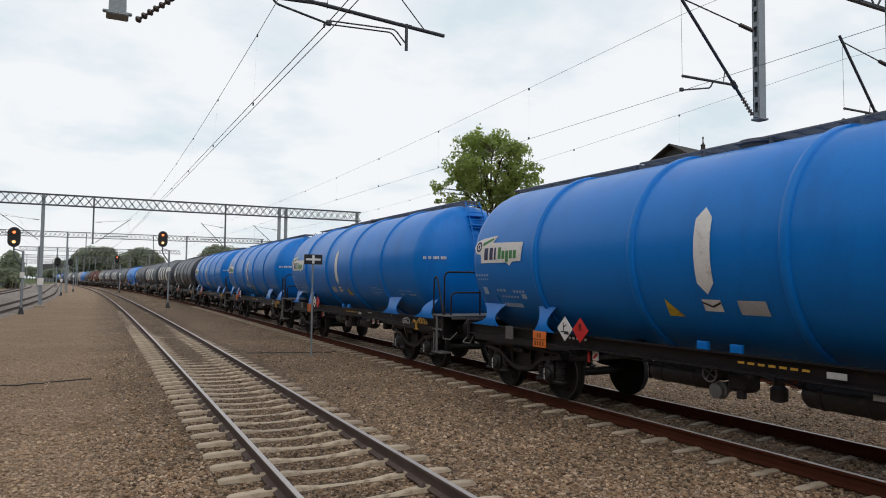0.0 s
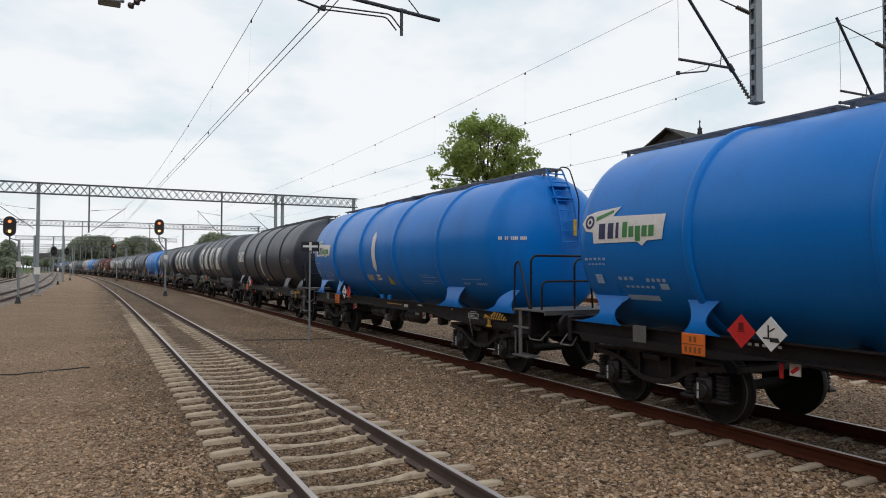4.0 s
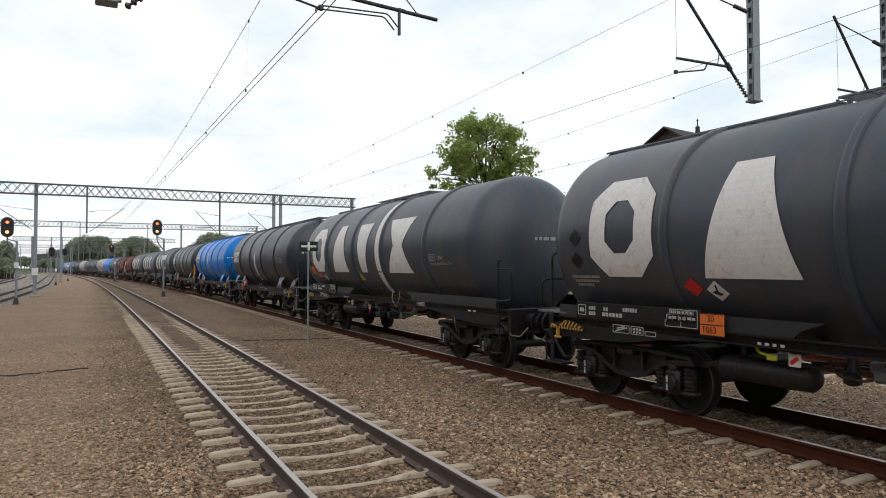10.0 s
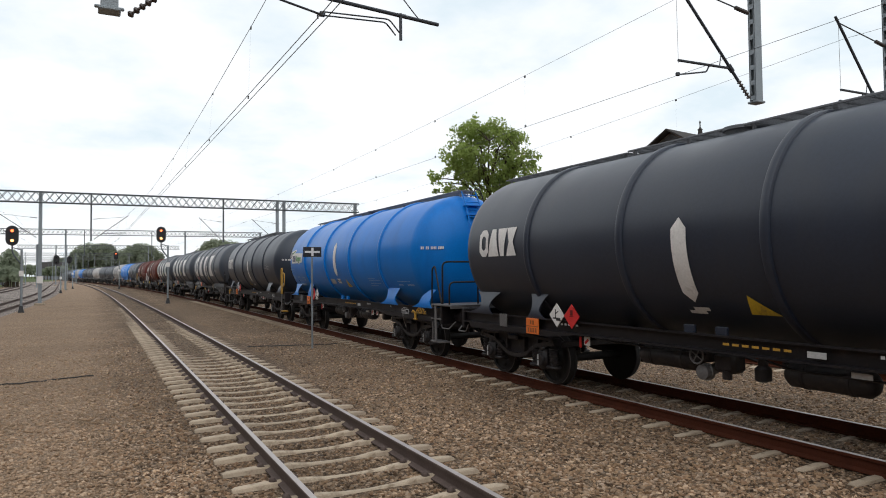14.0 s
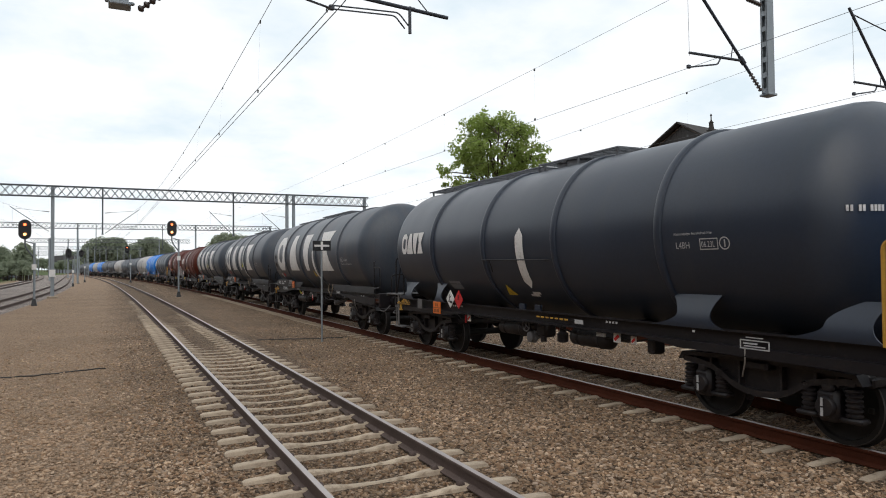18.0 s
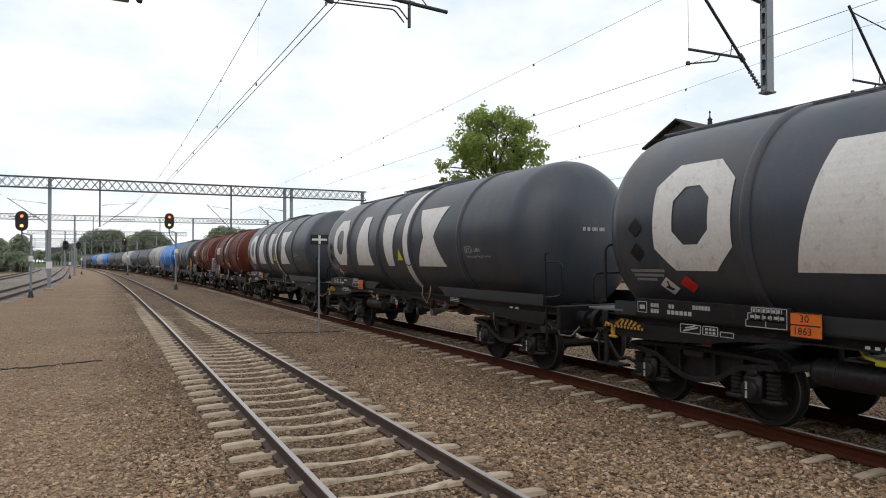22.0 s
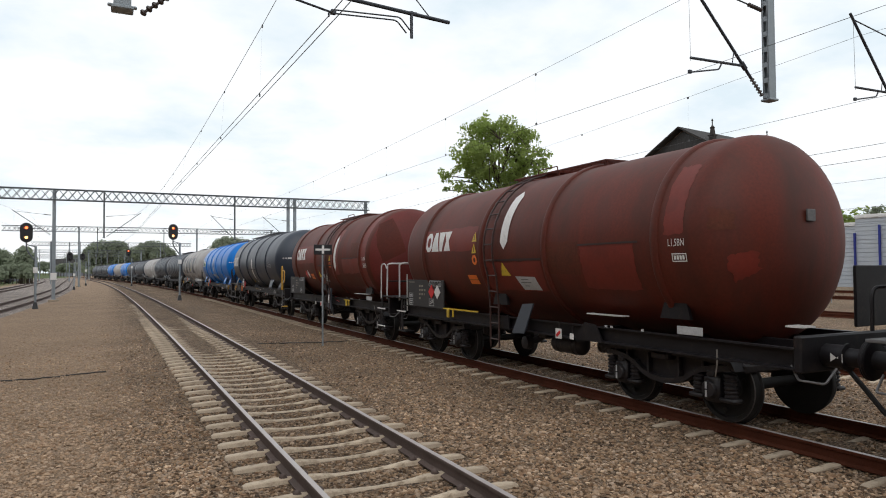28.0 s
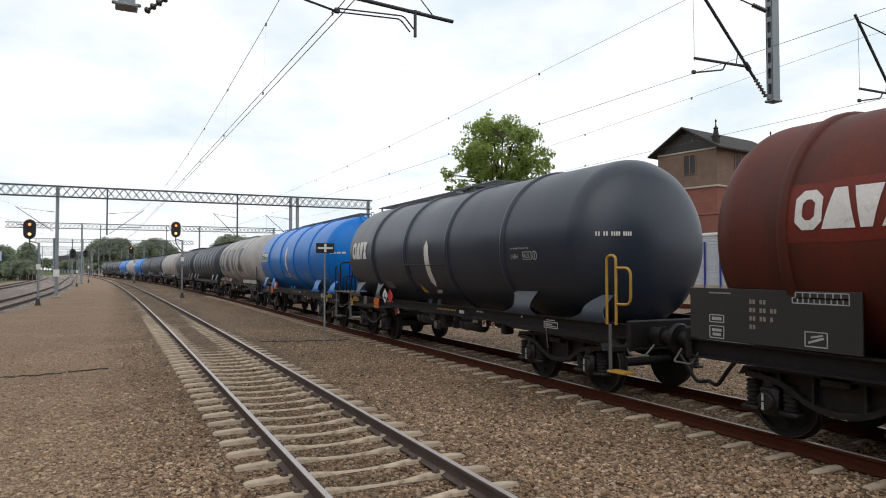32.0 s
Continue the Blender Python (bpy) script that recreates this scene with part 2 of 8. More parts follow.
RUST_RED = surface("rust_brown_paint", (0.094, 0.0245, 0.0125), 0.65, var=0.3, scale=2.5, fine=25, bump=0.05, dirt=(0.11, 0.021, 0.012), dirt_at=(0.5, 0.75), spec=0.25)
DARK_RED = surface("dulled_red_paint", (0.086, 0.0165, 0.0095), 0.62, var=0.25, scale=1.2, fine=25, bump=0.03, dirt=(0.062, 0.017, 0.010), dirt_at=(0.5, 0.8), spec=0.22)
MAROON = surface("maroon_end_paint", (0.118, 0.0190, 0.0150), 0.55, var=0.2, scale=1.0, fine=25, bump=0.03, dirt=(0.078, 0.017, 0.012), dirt_at=(0.48, 0.78), spec=0.28)
FLAP = surface("slate_flap_paint", (0.034, 0.040, 0.052), 0.5, var=0.2, scale=4, fine=30, bump=0.04)
DECK = surface("walkway_steel", (0.15, 0.158, 0.172), 0.55, 0.3, var=0.25, scale=4, fine=40, bump=0.1)
STEP_GREY = surface("worn_step_steel", (0.135, 0.13, 0.13), 0.6, 0.2, var=0.25, scale=5, bump=0.1)
WHITE = surface("white_lettering", (0.72, 0.70, 0.68), 0.55, var=0.12, scale=4, fine=30, bump=0.02, dirt=(0.42, 0.38, 0.36), dirt_at=(0.56, 0.8))
PALE = surface("faded_lettering", (0.42, 0.42, 0.42), 0.6, var=0.2, scale=6, bump=0.0)
PALE_BLUE = surface("faded_print_on_blue", (0.34, 0.47, 0.66), 0.6, var=0.15, scale=6, bump=0.0)
YELLOW = surface("yellow_paint", (0.62, 0.42, 0.03), 0.55, var=0.2, scale=4, bump=0.03, dirt=(0.2, 0.12, 0.04))
OCHRE = surface("ochre_handrail_paint", (0.46, 0.25, 0.03), 0.5, var=0.15, scale=5, bump=0.02)
LIME = surface("lime_warning_yellow", (0.60, 0.60, 0.04), 0.5, var=0.08, bump=0.0)
ORANGE = surface("orange_plate", (0.72, 0.16, 0.02), 0.5, var=0.12, scale=5, bump=0.0)
RED = surface("red_placard", (0.58, 0.02, 0.02), 0.45, var=0.1, scale=5, bump=0.0)
BLACK = surface("black_paint", (0.012, 0.012, 0.014), 0.5, var=0.2, scale=5, bump=0.02)
GREEN = surface("logo_green", (0.05, 0.22, 0.06), 0.5, var=0.1, bump=0.0)
NAVY = surface("logo_navy", (0.03, 0.03, 0.10), 0.5, var=0.1, bump=0.0)
PAINTS = {
    "blue": surface("blue_tank_paint", (0.003, 0.174, 0.59), 0.32, var=0.08, scale=0.9, fine=25, bump=0.012, dirt=(0.004, 0.124, 0.44),
                    dirt_at=(0.5, 0.85), streak=(1, 1, 0.35), spec=0.24),
    "black": surface("black_tank_paint", (0.0195, 0.0265, 0.044), 0.38, var=0.2, scale=0.9, fine=25, bump=0.012, dirt=(0.030, 0.034, 0.044),
                     dirt_at=(0.5, 0.85), streak=(1, 1, 0.3)),
    "grey": surface("dark_grey_tank_paint", (0.0205, 0.0295, 0.048), 0.37, var=0.15, scale=0.9, fine=25, bump=0.012, dirt=(0.031, 0.037, 0.048),
                    dirt_at=(0.5, 0.85), streak=(1, 1, 0.3)),
    "slate": surface("slate_tank_paint", (0.041, 0.053, 0.072), 0.40, var=0.18, scale=0.8, fine=25, bump=0.012, dirt=(0.080, 0.073, 0.076),
                     dirt_at=(0.45, 0.75), streak=(1, 1, 0.25)),
    "red": surface("faded_red_tank_paint", (0.116, 0.0196, 0.0102), 0.56, var=0.28, scale=0.8, fine=25, bump=0.03, dirt=(0.066, 0.0190, 0.0120),
                   dirt_at=(0.38, 0.68), streak=(1, 1, 0.3), spec=0.28),
    "white": surface("dirty_white_tank_paint", (0.42, 0.40, 0.39), 0.5, var=0.15, scale=0.8, fine=25, bump=0.02, dirt=(0.20, 0.18, 0.17),
                     dirt_at=(0.45, 0.75), streak=(1, 1, 0.25)),
}
BRICK_DARK = surface("dark_brick", (0.160, 0.104, 0.076), 0.9, var=0.3, scale=0.8, fine=9, bump=0.3, dist=0.03)
BRICK_RED = surface("red_brick", (0.20, 0.075, 0.055), 0.9, var=0.25, scale=0.8, fine=9, bump=0.3, dist=0.03)
ROOF = surface("tarred_roof", (0.030, 0.026, 0.024), 0.85, var=0.3, scale=0.6, fine=8, bump=0.2, dist=0.03)
PLASTER = surface("pale_cornice", (0.38, 0.33, 0.27), 0.85, var=0.2, scale=1, fine=12, bump=0.1)
GLASS_DARK = surface("dark_window_glass", (0.012, 0.012, 0.014), 0.15, var=0.1, bump=0.0)
SHEET = surface("grey_ribbed_sheet", (0.43, 0.455, 0.49), 0.5, 0.1, var=0.06, scale=0.4, fine=6, bump=0.02)
BLUE_STEEL = surface("blue_post_paint", (0.01, 0.02, 0.20), 0.45, var=0.1, bump=0.0)
BARK = surface("tree_bark", (0.06, 0.045, 0.03), 0.9, var=0.3, scale=2, fine=15, bump=0.4, dist=0.03)


def leafy(m, tint, through_=0.38):
    """Lets a leaf material pass part of the light on."""
    n, l = m.node_tree.nodes, m.node_tree.links
    tr = n.new("ShaderNodeBsdfTranslucent"); tr.inputs["Color"].default_value = (*tint, 1)
    mx = n.new("ShaderNodeMixShader"); mx.inputs[0].default_value = through_
    out = n["Material Output"]
    l.new(n["Principled BSDF"].outputs[0], mx.inputs[1]); l.new(tr.outputs[0], mx.inputs[2]); l.new(mx.outputs[0], out.inputs["Surface"])
    return m


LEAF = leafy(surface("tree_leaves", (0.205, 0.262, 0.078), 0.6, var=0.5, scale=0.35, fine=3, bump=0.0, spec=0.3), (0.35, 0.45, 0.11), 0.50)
# pale grey-green foliage, with distance haze put into the leaf colour
LEAF_HAZED = leafy(surface("hazed_far_leaves", (0.25, 0.285, 0.20), 0.7, var=0.25, scale=0.12, fine=1, bump=0.0, spec=0.2), (0.30, 0.335, 0.24), 0.5)
RED_LAMP = glow("red_signal_lens", (1.0, 0.16, 0.05), 4.0)
WARM_LAMP = glow("amber_signal_lens", (1.0, 0.42, 0.14), 5.0)
BALLAST_PALE = gravel_material("pale_grey_ballast", [(0.20, 0.165, 0.145), (0.34, 0.285, 0.25), (0.43, 0.365, 0.325), (0.53, 0.46, 0.415)], 22.0)


# ---- mesh helpers ----
class Shape:
    """A bag of vertices and faces that becomes one mesh."""

    def __init__(self):
        self.v, self.f, self.smooth = [], [], False

    def add(self, verts, faces):
        o = len(self.v)
        self.v.extend(verts)
        self.f.extend([tuple(i + o for i in f) for f in faces])
        return self

    def box(self, c, s, ch=0.0, m=None):
        """A box of centre c and size s with chamfered edges."""
        hx, hy, hz = s[0] / 2, s[1] / 2, s[2] / 2
        ch = min(ch, hx * 0.9, hy * 0.9, hz * 0.9)
        if ch <= 0:
            vs = [Vector((x, y, z)) for x in (-hx, hx) for y in (-hy, hy) for z in (-hz, hz)]
            fs = [(0, 1, 3, 2), (4, 6, 7, 5), (0, 4, 5, 1), (2, 3, 7, 6), (0, 2, 6, 4), (1, 5, 7, 3)]
        else:
            vs, fs = [], []
            for sx in (-1, 1):
                for sy in (-1, 1):
                    for sz in (-1, 1):
                        vs += [Vector((sx * hx, sy * (hy - ch), sz * (hz - ch))), Vector((sx * (hx - ch), sy * hy, sz * (hz - ch))),
                               Vector((sx * (hx - ch), sy * (hy - ch), sz * hz))]
            k = lambda x, y, z, a: ((x * 2 + y) * 2 + z) * 3 + a
            for x in (0, 1):
                q = [k(x, 0, 0, 0), k(x, 0, 1, 0), k(x, 1, 1, 0), k(x, 1, 0, 0)]
                fs.append(tuple(q if x == 0 else q[::-1]))
            for y in (0, 1):
                q = [k(0, y, 0, 1), k(1, y, 0, 1), k(1, y, 1, 1), k(0, y, 1, 1)]
                fs.append(tuple(q if y == 0 else q[::-1]))
            for z in (0, 1):
                q = [k(0, 0, z, 2), k(0, 1, z, 2), k(1, 1, z, 2), k(1, 0, z, 2)]
                fs.append(tuple(q if z == 0 else q[::-1]))
            for x in (0, 1):
                for y in (0, 1):
                    fs.append((k(x, y, 0, 0), k(x, y, 1, 0), k(x, y, 1, 1), k(x, y, 0, 1)))
                for z in (0, 1):
                    fs.append((k(x, 0, z, 0), k(x, 1, z, 0), k(x, 1, z, 2), k(x, 0, z, 2)))
            for y in (0, 1):
                for z in (0, 1):
                    fs.append((k(0, y, z, 1), k(1, y, z, 1), k(1, y, z, 2), k(0, y, z, 2)))
            for x in (0, 1):
                for y in (0, 1):
                    for z in (0, 1):
                        fs.append((k(x, y, z, 0), k(x, y, z, 1), k(x, y, z, 2)))
        c = Vector(c)
        vs = [(m @ v if m else v) + c for v in vs]
        return self.add(vs, fs)

    def bar(self, a, b, w, h=None, ch=0.0):
        """A rectangular bar from a to b."""
        a, b = Vector(a), Vector(b)
        d = b - a
        rot = d.to_track_quat("Y", "Z").to_matrix()
        return self.box((a + b) / 2, (w, d.length, h or w), ch, rot)

    def tube(self, pts, r, n=8, caps=True):
        """A round tube along points; r is one radius or one for each point."""
        pts = [Vector(p) for p in pts]
        rs = r if isinstance(r, (list, tuple)) else [r] * len(pts)
        self.smooth = True
        rings, up = [], None
        for i, p in enumerate(pts):
            d = (pts[min(i + 1, len(pts) - 1)] - pts[max(i - 1, 0)]).normalized()
            if up is None:
                up = Vector((0, 0, 1)) if abs(d.z) < 0.9 else Vector((1, 0, 0))
            s = d.cross(up).normalized()
            up = s.cross(d).normalized()
            rings.append([p + (s * math.cos(2 * math.pi * k / n) + up * math.sin(2 * math.pi * k / n)) * rs[i] for k in range(n)])
        fs = [(i * n + k, i * n + (k + 1) % n, (i + 1) * n + (k + 1) % n, (i + 1) * n + k) for i in range(len(pts) - 1) for k in range(n)]
        if caps:
            fs += [tuple(range(n))[::-1], tuple((len(pts) - 1) * n + k for k in range(n))]
        return self.add([v for q in rings for v in q], fs)

    def lathe(self, profile, n=32, axis="Y", c=(0, 0, 0), caps=True):
        """Turns (along, radius) round an axis through c."""
        self.smooth = True
        vs = []
        for a, r in profile:
            for k in range(n):
                t = 2 * math.pi * k / n
                u, w = r * math.cos(t), r * math.sin(t)
                p = {"X": (a, u, w), "Y": (u, a, w), "Z": (u, w, a)}[axis]
                vs.append(Vector(p) + Vector(c))
        m = len(profile)
        fs = [(i * n + k, i * n + (k + 1) % n, (i + 1) * n + (k + 1) % n, (i + 1) * n + k) for i in range(m - 1) for k in range(n)]
        if axis == "Y":
            fs = [f[::-1] for f in fs]
        if caps:
            fs += [tuple(range(n)), tuple((m - 1) * n + k for k in range(n))]
        return self.add(vs, fs)

    def plate(self, outline, thick, to3d):
        """A flat outline (2D points, may be concave) with a thickness; to3d maps (a, b, depth)."""
        k = len(outline)
        vs = [Vector(to3d(a, b, 0)) for a, b in outline] + [Vector(to3d(a, b, thick)) for a, b in outline]
        fs = [tuple(range(k)), tuple(range(2 * k - 1, k - 1, -1))] + [(i, i + k, (i + 1) % k + k, (i + 1) % k) for i in range(k)]
        return self.add(vs, fs)

    def mesh(self, name, material, angle=38):
        me = bpy.data.meshes.new(name)
        me.from_pydata([tuple(v) for v in self.v], [], self.f)
        bm = bmesh.new(); bm.from_mesh(me)
        bmesh.ops.recalc_face_normals(bm, faces=bm.faces)
        bm.to_mesh(me); bm.free()
        if self.smooth:
            me.polygons.foreach_set("use_smooth", [True] * len(me.polygons))
            me.set_sharp_from_angle(angle=radians(angle))
        if material:
            me.materials.append(material)
        return me


JOINED = ("writing", "brake_stripe", "sign_print", "number_bars", "lacing", "dropper")


def part(name, shape, material, parent, label=""):
    """One mesh object under a thing or a part."""
    me = shape if isinstance(shape, bpy.types.Mesh) else shape.mesh(name, material)
    ob = new(name, me)
    ob.parent = parent
    if label:
        ob["label"] = label
    if name in JOINED:
        ob["kind"] = "stuff"
    return ob


def thing(name, label, category, at=None, group="", kind=""):
    ob = new(name)
    ob.empty_display_size = 0.2
    if at is not None:
        ob.matrix_basis = at
    return tagged(ob, label, category, group, kind)


def solo(name, shape, material, label, category, group="", kind=""):
    """A thing that is one mesh."""
    ob = new(name, shape.mesh(name, material))
    return tagged(ob, label, category, group, kind)


# ---- the lines of the tracks, as x over y ----
def eased(x0, y, turn, radius, end):
    """A line that leaves x0 in a bend from y = turn on and runs straight on again after y = end."""
    d = max(0.0, min(y, end) - turn)
    return x0 - d ** 2 / radius - 2 * d / radius * max(0.0, y - end)


def line_near(y):
    return eased(2.54, y, 16.5, 5487, 300.0)


def line_train(y):
    return eased(8.25, y, 40.0, 3200, 190.0)


def line_third(y):
    return eased(14.5, y, 45.0, 3100, 190.0)


def line_left(y):
    return eased(-5.62, y, 78.0, 2200, 120.0) - max(0.0, 78.0 - y) ** 2 / 1950


def line_far_left(y):
    return eased(-11.85, y, 80.0, 3800, 260.0) - max(0.0, 80.0 - y) ** 2 / 3800


def heading(line, y):
    return math.atan2(line(y + 0.5) - line(y - 0.5), 1.0)


RAIL_TOP = 0.19


# ---- ground and tracks ----
def ground():
    s = Shape()
    xs = [-2500, -600, -120, -30, 0, 30, 120, 600, 2500]
    ys = [-2500, -300, -40, 0, 30, 80, 200, 500, 1200, 2500]
    vs = [Vector((x, y, 0)) for x in xs for y in ys]
    n = len(ys)
    s.add(vs, [(i * n + j, (i + 1) * n + j, (i + 1) * n + j + 1, i * n + j + 1) for i in range(len(xs) - 1) for j in range(n - 1)])
    solo("ground", s, GRAVEL, "brown crushed-stone ground between the railway tracks", "ground", kind="structure")


RAIL_SIDE = [(-0.075, 0.02), (0.075, 0.02), (0.075, 0.034), (0.012, 0.055), (0.012, 0.145), (0.035, 0.155), (0.035, 0.183), (0.030, 0.1885),
             (-0.030, 0.1885), (-0.035, 0.183), (-0.035, 0.155), (-0.012, 0.145), (-0.012, 0.055), (-0.075, 0.034)]


def rail_shapes(line, off, y0, y1, step):
    """The rail's body and the worn strip on its head, swept along the line."""
    body, top = Shape(), Shape()
    ys = np.arange(y0, y1 + step / 2, step)
    k = len(RAIL_SIDE)
    vs, tv = [], []
    for y in ys:
        h = heading(line, y)
        c = Vector((line(y), y, 0)) + Vector((math.cos(h), -math.sin(h), 0)) * off
        side = Vector((math.cos(h), -math.sin(h), 0))
        vs += [c + side * a + Vector((0, 0, b)) for a, b in RAIL_SIDE]
        tv += [c + side * a + Vector((0, 0, b)) for a, b in ((-0.031, 0.1855), (-0.028, RAIL_TOP + 0.001), (0.028, RAIL_TOP + 0.001), (0.031, 0.1855))]
    m = len(ys)
    body.add(vs, [(i * k + j, i * k + (j + 1) % k, (i + 1) * k + (j + 1) % k, (i + 1) * k + j) for i in range(m - 1) for j in range(k)])
    top.add(tv, [(i * 4 + j, i * 4 + j + 1, (i + 1) * 4 + j + 1, (i + 1) * 4 + j) for i in range(m - 1) for j in range(3)])
    body.smooth = True
    return body, top


def sleeper_shape():
    """A concrete sleeper: high rail seats, a lower waist, tapered sides."""
    s = Shape()
    st = [(-1.29, 0.028, 0.125), (-1.25, 0.045, 0.135), (-0.95, 0.06, 0.14), (-0.55, 0.05, 0.135), (-0.3, 0.022, 0.115), (0, 0.012, 0.105),
          (0.3, 0.022, 0.115), (0.55, 0.05, 0.135), (0.95, 0.06, 0.14), (1.25, 0.045, 0.135), (1.29, 0.028, 0.125)]
    vs = []
    for x, z, w in st:
        w *= 0.49
        vs += [Vector((x, -w - 0.02, -0.06)), Vector((x, -w + 0.012, z - 0.012)), Vector((x, -w + 0.03, z)), Vector((x, w - 0.03, z)),
               Vector((x, w - 0.012, z - 0.012)), Vector((x, w + 0.02, -0.06))]
    fs = [(i * 6 + j, i * 6 + j + 1, (i + 1) * 6 + j + 1, (i + 1) * 6 + j) for i in range(len(st) - 1) for j in range(5)]
    fs += [tuple(range(6)), tuple(60 + j for j in range(6))]
    s.add(vs, fs)
    return s


def clip_shape():
    """Screwed clips on both sides of a rail foot: low round heads on small plates."""
    s = Shape()
    for d in (-1, 1):
        s.box((d * 0.10, 0, 0.060), (0.05, 0.075, 0.016), 0.006)
        s.lathe([(0.05, 0.040), (0.072, 0.040), (0.088, 0.028), (0.098, 0.010)], 9, "Z", (d * 0.118, 0.0, 0))
    return s


SLEEPER = sleeper_shape().mesh("sleeper", CONCRETE)
CLIP = clip_shape().mesh("rail_clip", RUST_RAIL)


def ballast_mound(t, line, y0, y1, dx, half, top):
    """Ballast heaped low over the waists of the sleepers."""
    rnd = random.Random(71)
    s = Shape()
    ny, nx = 40, 12
    vs = []
    for j in range(ny + 1):
        y = y0 + (y1 - y0) * j / ny
        grow = math.sin(math.pi * j / ny) ** 0.5
        for i in range(nx + 1):
            a = -1 + 2 * i / nx
            z = -0.03 + (top + 0.03) * grow * (1 - a * a) ** 0.7 + rnd.uniform(-0.008, 0.008)
            vs.append(Vector((line(y) + dx + half * a + rnd.uniform(-0.03, 0.03), y + rnd.uniform(-0.08, 0.08), z)))
    n = nx + 1
    s.add(vs, [(j * n + i, j * n + i + 1, (j + 1) * n + i + 1, (j + 1) * n + i) for j in range(ny) for i in range(nx)])
    s.smooth = True
    part("ballast", s, GRAVEL, t, "brown ballast heaped over the sleepers")


def track(name, line, y0, y1, label, side_mat, sleepers=(), first=0.0, clips=0.0, worn=True, sink=0.0, bury=0.0):
    """A railway track: two rails, sleepers, rail clips close to the camera."""
    t = thing(name, label, "railway track", kind="structure")
    for off in (-0.7535, 0.7535):
        body, top = rail_shapes(line, off, y0, y1, 2.0 if y1 - y0 < 300 else 5.0)
        r = part("rail", body, side_mat, t)
        if worn:
            part("rail_head", top, STEEL_TOP, r, "bright worn running surface of the rail")
    if sleepers:
        y = sleepers[0] + first
        while y < sleepers[1]:
            ob = part("sleeper", SLEEPER, None, t)
            h = heading(line, y)
            deep = sink + bury * min(1.0, max(0.0, (y - 25.0) / 12.0))
            ob.matrix_basis = pose(line(y), y, -deep + random.uniform(-0.006, 0.006), 0, 0, -math.degrees(h) + random.uniform(-0.5, 0.5))
            if y < clips:
                for off in (-0.7535, 0.7535):
                    c = part("rail_clip", CLIP, None, t)
                    c.matrix_basis = pose(line(y) + off, y, -sink, 0, 0, -math.degrees(h))
            y += 0.6
    return t


# ---- tank wagons ----
R_TANK, Z_TANK = 1.48, 2.70


def tank_profile(y0, y1, r, head=0.74, n=9):
    pr = [(y0 + head - head * math.cos(a), r * math.sin(a)) for a in [radians(2 + 88 * k / n) for k in range(n + 1)]]
    pr += [(y1 - head + head * math.cos(a), r * math.sin(a)) for a in [radians(90 - 88 * k / n) for k in range(n + 1)]]
    return pr


def wrap(polys, r, cz, off=0.010):
    """Outlines in (along, height over the axis by arc), laid as one welded skin on the near side of the tank."""
    bm = bmesh.new()
    for poly in polys:
        bm.faces.new([bm.verts.new((a, b, 0)) for a, b in poly])
    bmesh.ops.remove_doubles(bm, verts=bm.verts[:], dist=0.0005)
    bmesh.ops.triangulate(bm, faces=bm.faces[:])
    hs = [v.co.y for v in bm.verts]
    lo, hi = min(hs), max(hs)
    n = max(1, int((hi - lo) / 0.09))
    for k in range(1, n):
        bmesh.ops.bisect_plane(bm, geom=bm.verts[:] + bm.edges[:] + bm.faces[:], plane_co=(0, lo + (hi - lo) * k / n, 0), plane_no=(0, 1, 0))
    bmesh.ops.triangulate(bm, faces=bm.faces[:])
    bm.verts.index_update()
    s = Shape().add([Vector((-(r + off) * math.cos(v.co.y / r), v.co.x, cz + (r + off) * math.sin(v.co.y / r))) for v in bm.verts],
                    [tuple(v.index for v in f.verts) for f in bm.faces])
    bm.free()
    return s


def rect(a0, b0, a1, b1):
    return [(a0, b0), (a1, b0), (a1, b1), (a0, b1)]


def lettering(text, y, h, size, r, cz, squeeze=0.8):
    """Short readable writing in the built-in font, bent onto the near side of the tank; y is where it begins."""
    cu = bpy.data.curves.new("lettering", "FONT")
    cu.body, cu.size, cu.resolution_u = text, size, 3
    ob = bpy.data.objects.new("lettering", cu)
    me = bpy.data.meshes.new_from_object(ob)
    bpy.data.objects.remove(ob)
    vs = [Vector((-(r + 0.010) * math.cos((h + v.co.y) / r), y - v.co.x * squeeze, cz + (r + 0.010) * math.sin((h + v.co.y) / r))) for v in me.vertices]
    s = Shape().add(vs, [tuple(p.vertices) for p in me.polygons])
    bpy.data.meshes.remove(me)
    bpy.data.curves.remove(cu)
    return s


def flat_text(text, y, z, size, x):
    """Readable writing in the built-in font on an upright plate that faces the near side."""
    cu = bpy.data.curves.new("lettering", "FONT")
    cu.body, cu.size, cu.resolution_u = text, size, 3
    ob = bpy.data.objects.new("lettering", cu)
    me = bpy.data.meshes.new_from_object(ob)
    bpy.data.objects.remove(ob)
    s = Shape().add([Vector((x, y - v.co.x, z + v.co.y)) for v in me.vertices], [tuple(p.vertices) for p in me.polygons])
    bpy.data.meshes.remove(me)
    bpy.data.curves.remove(cu)
    return s


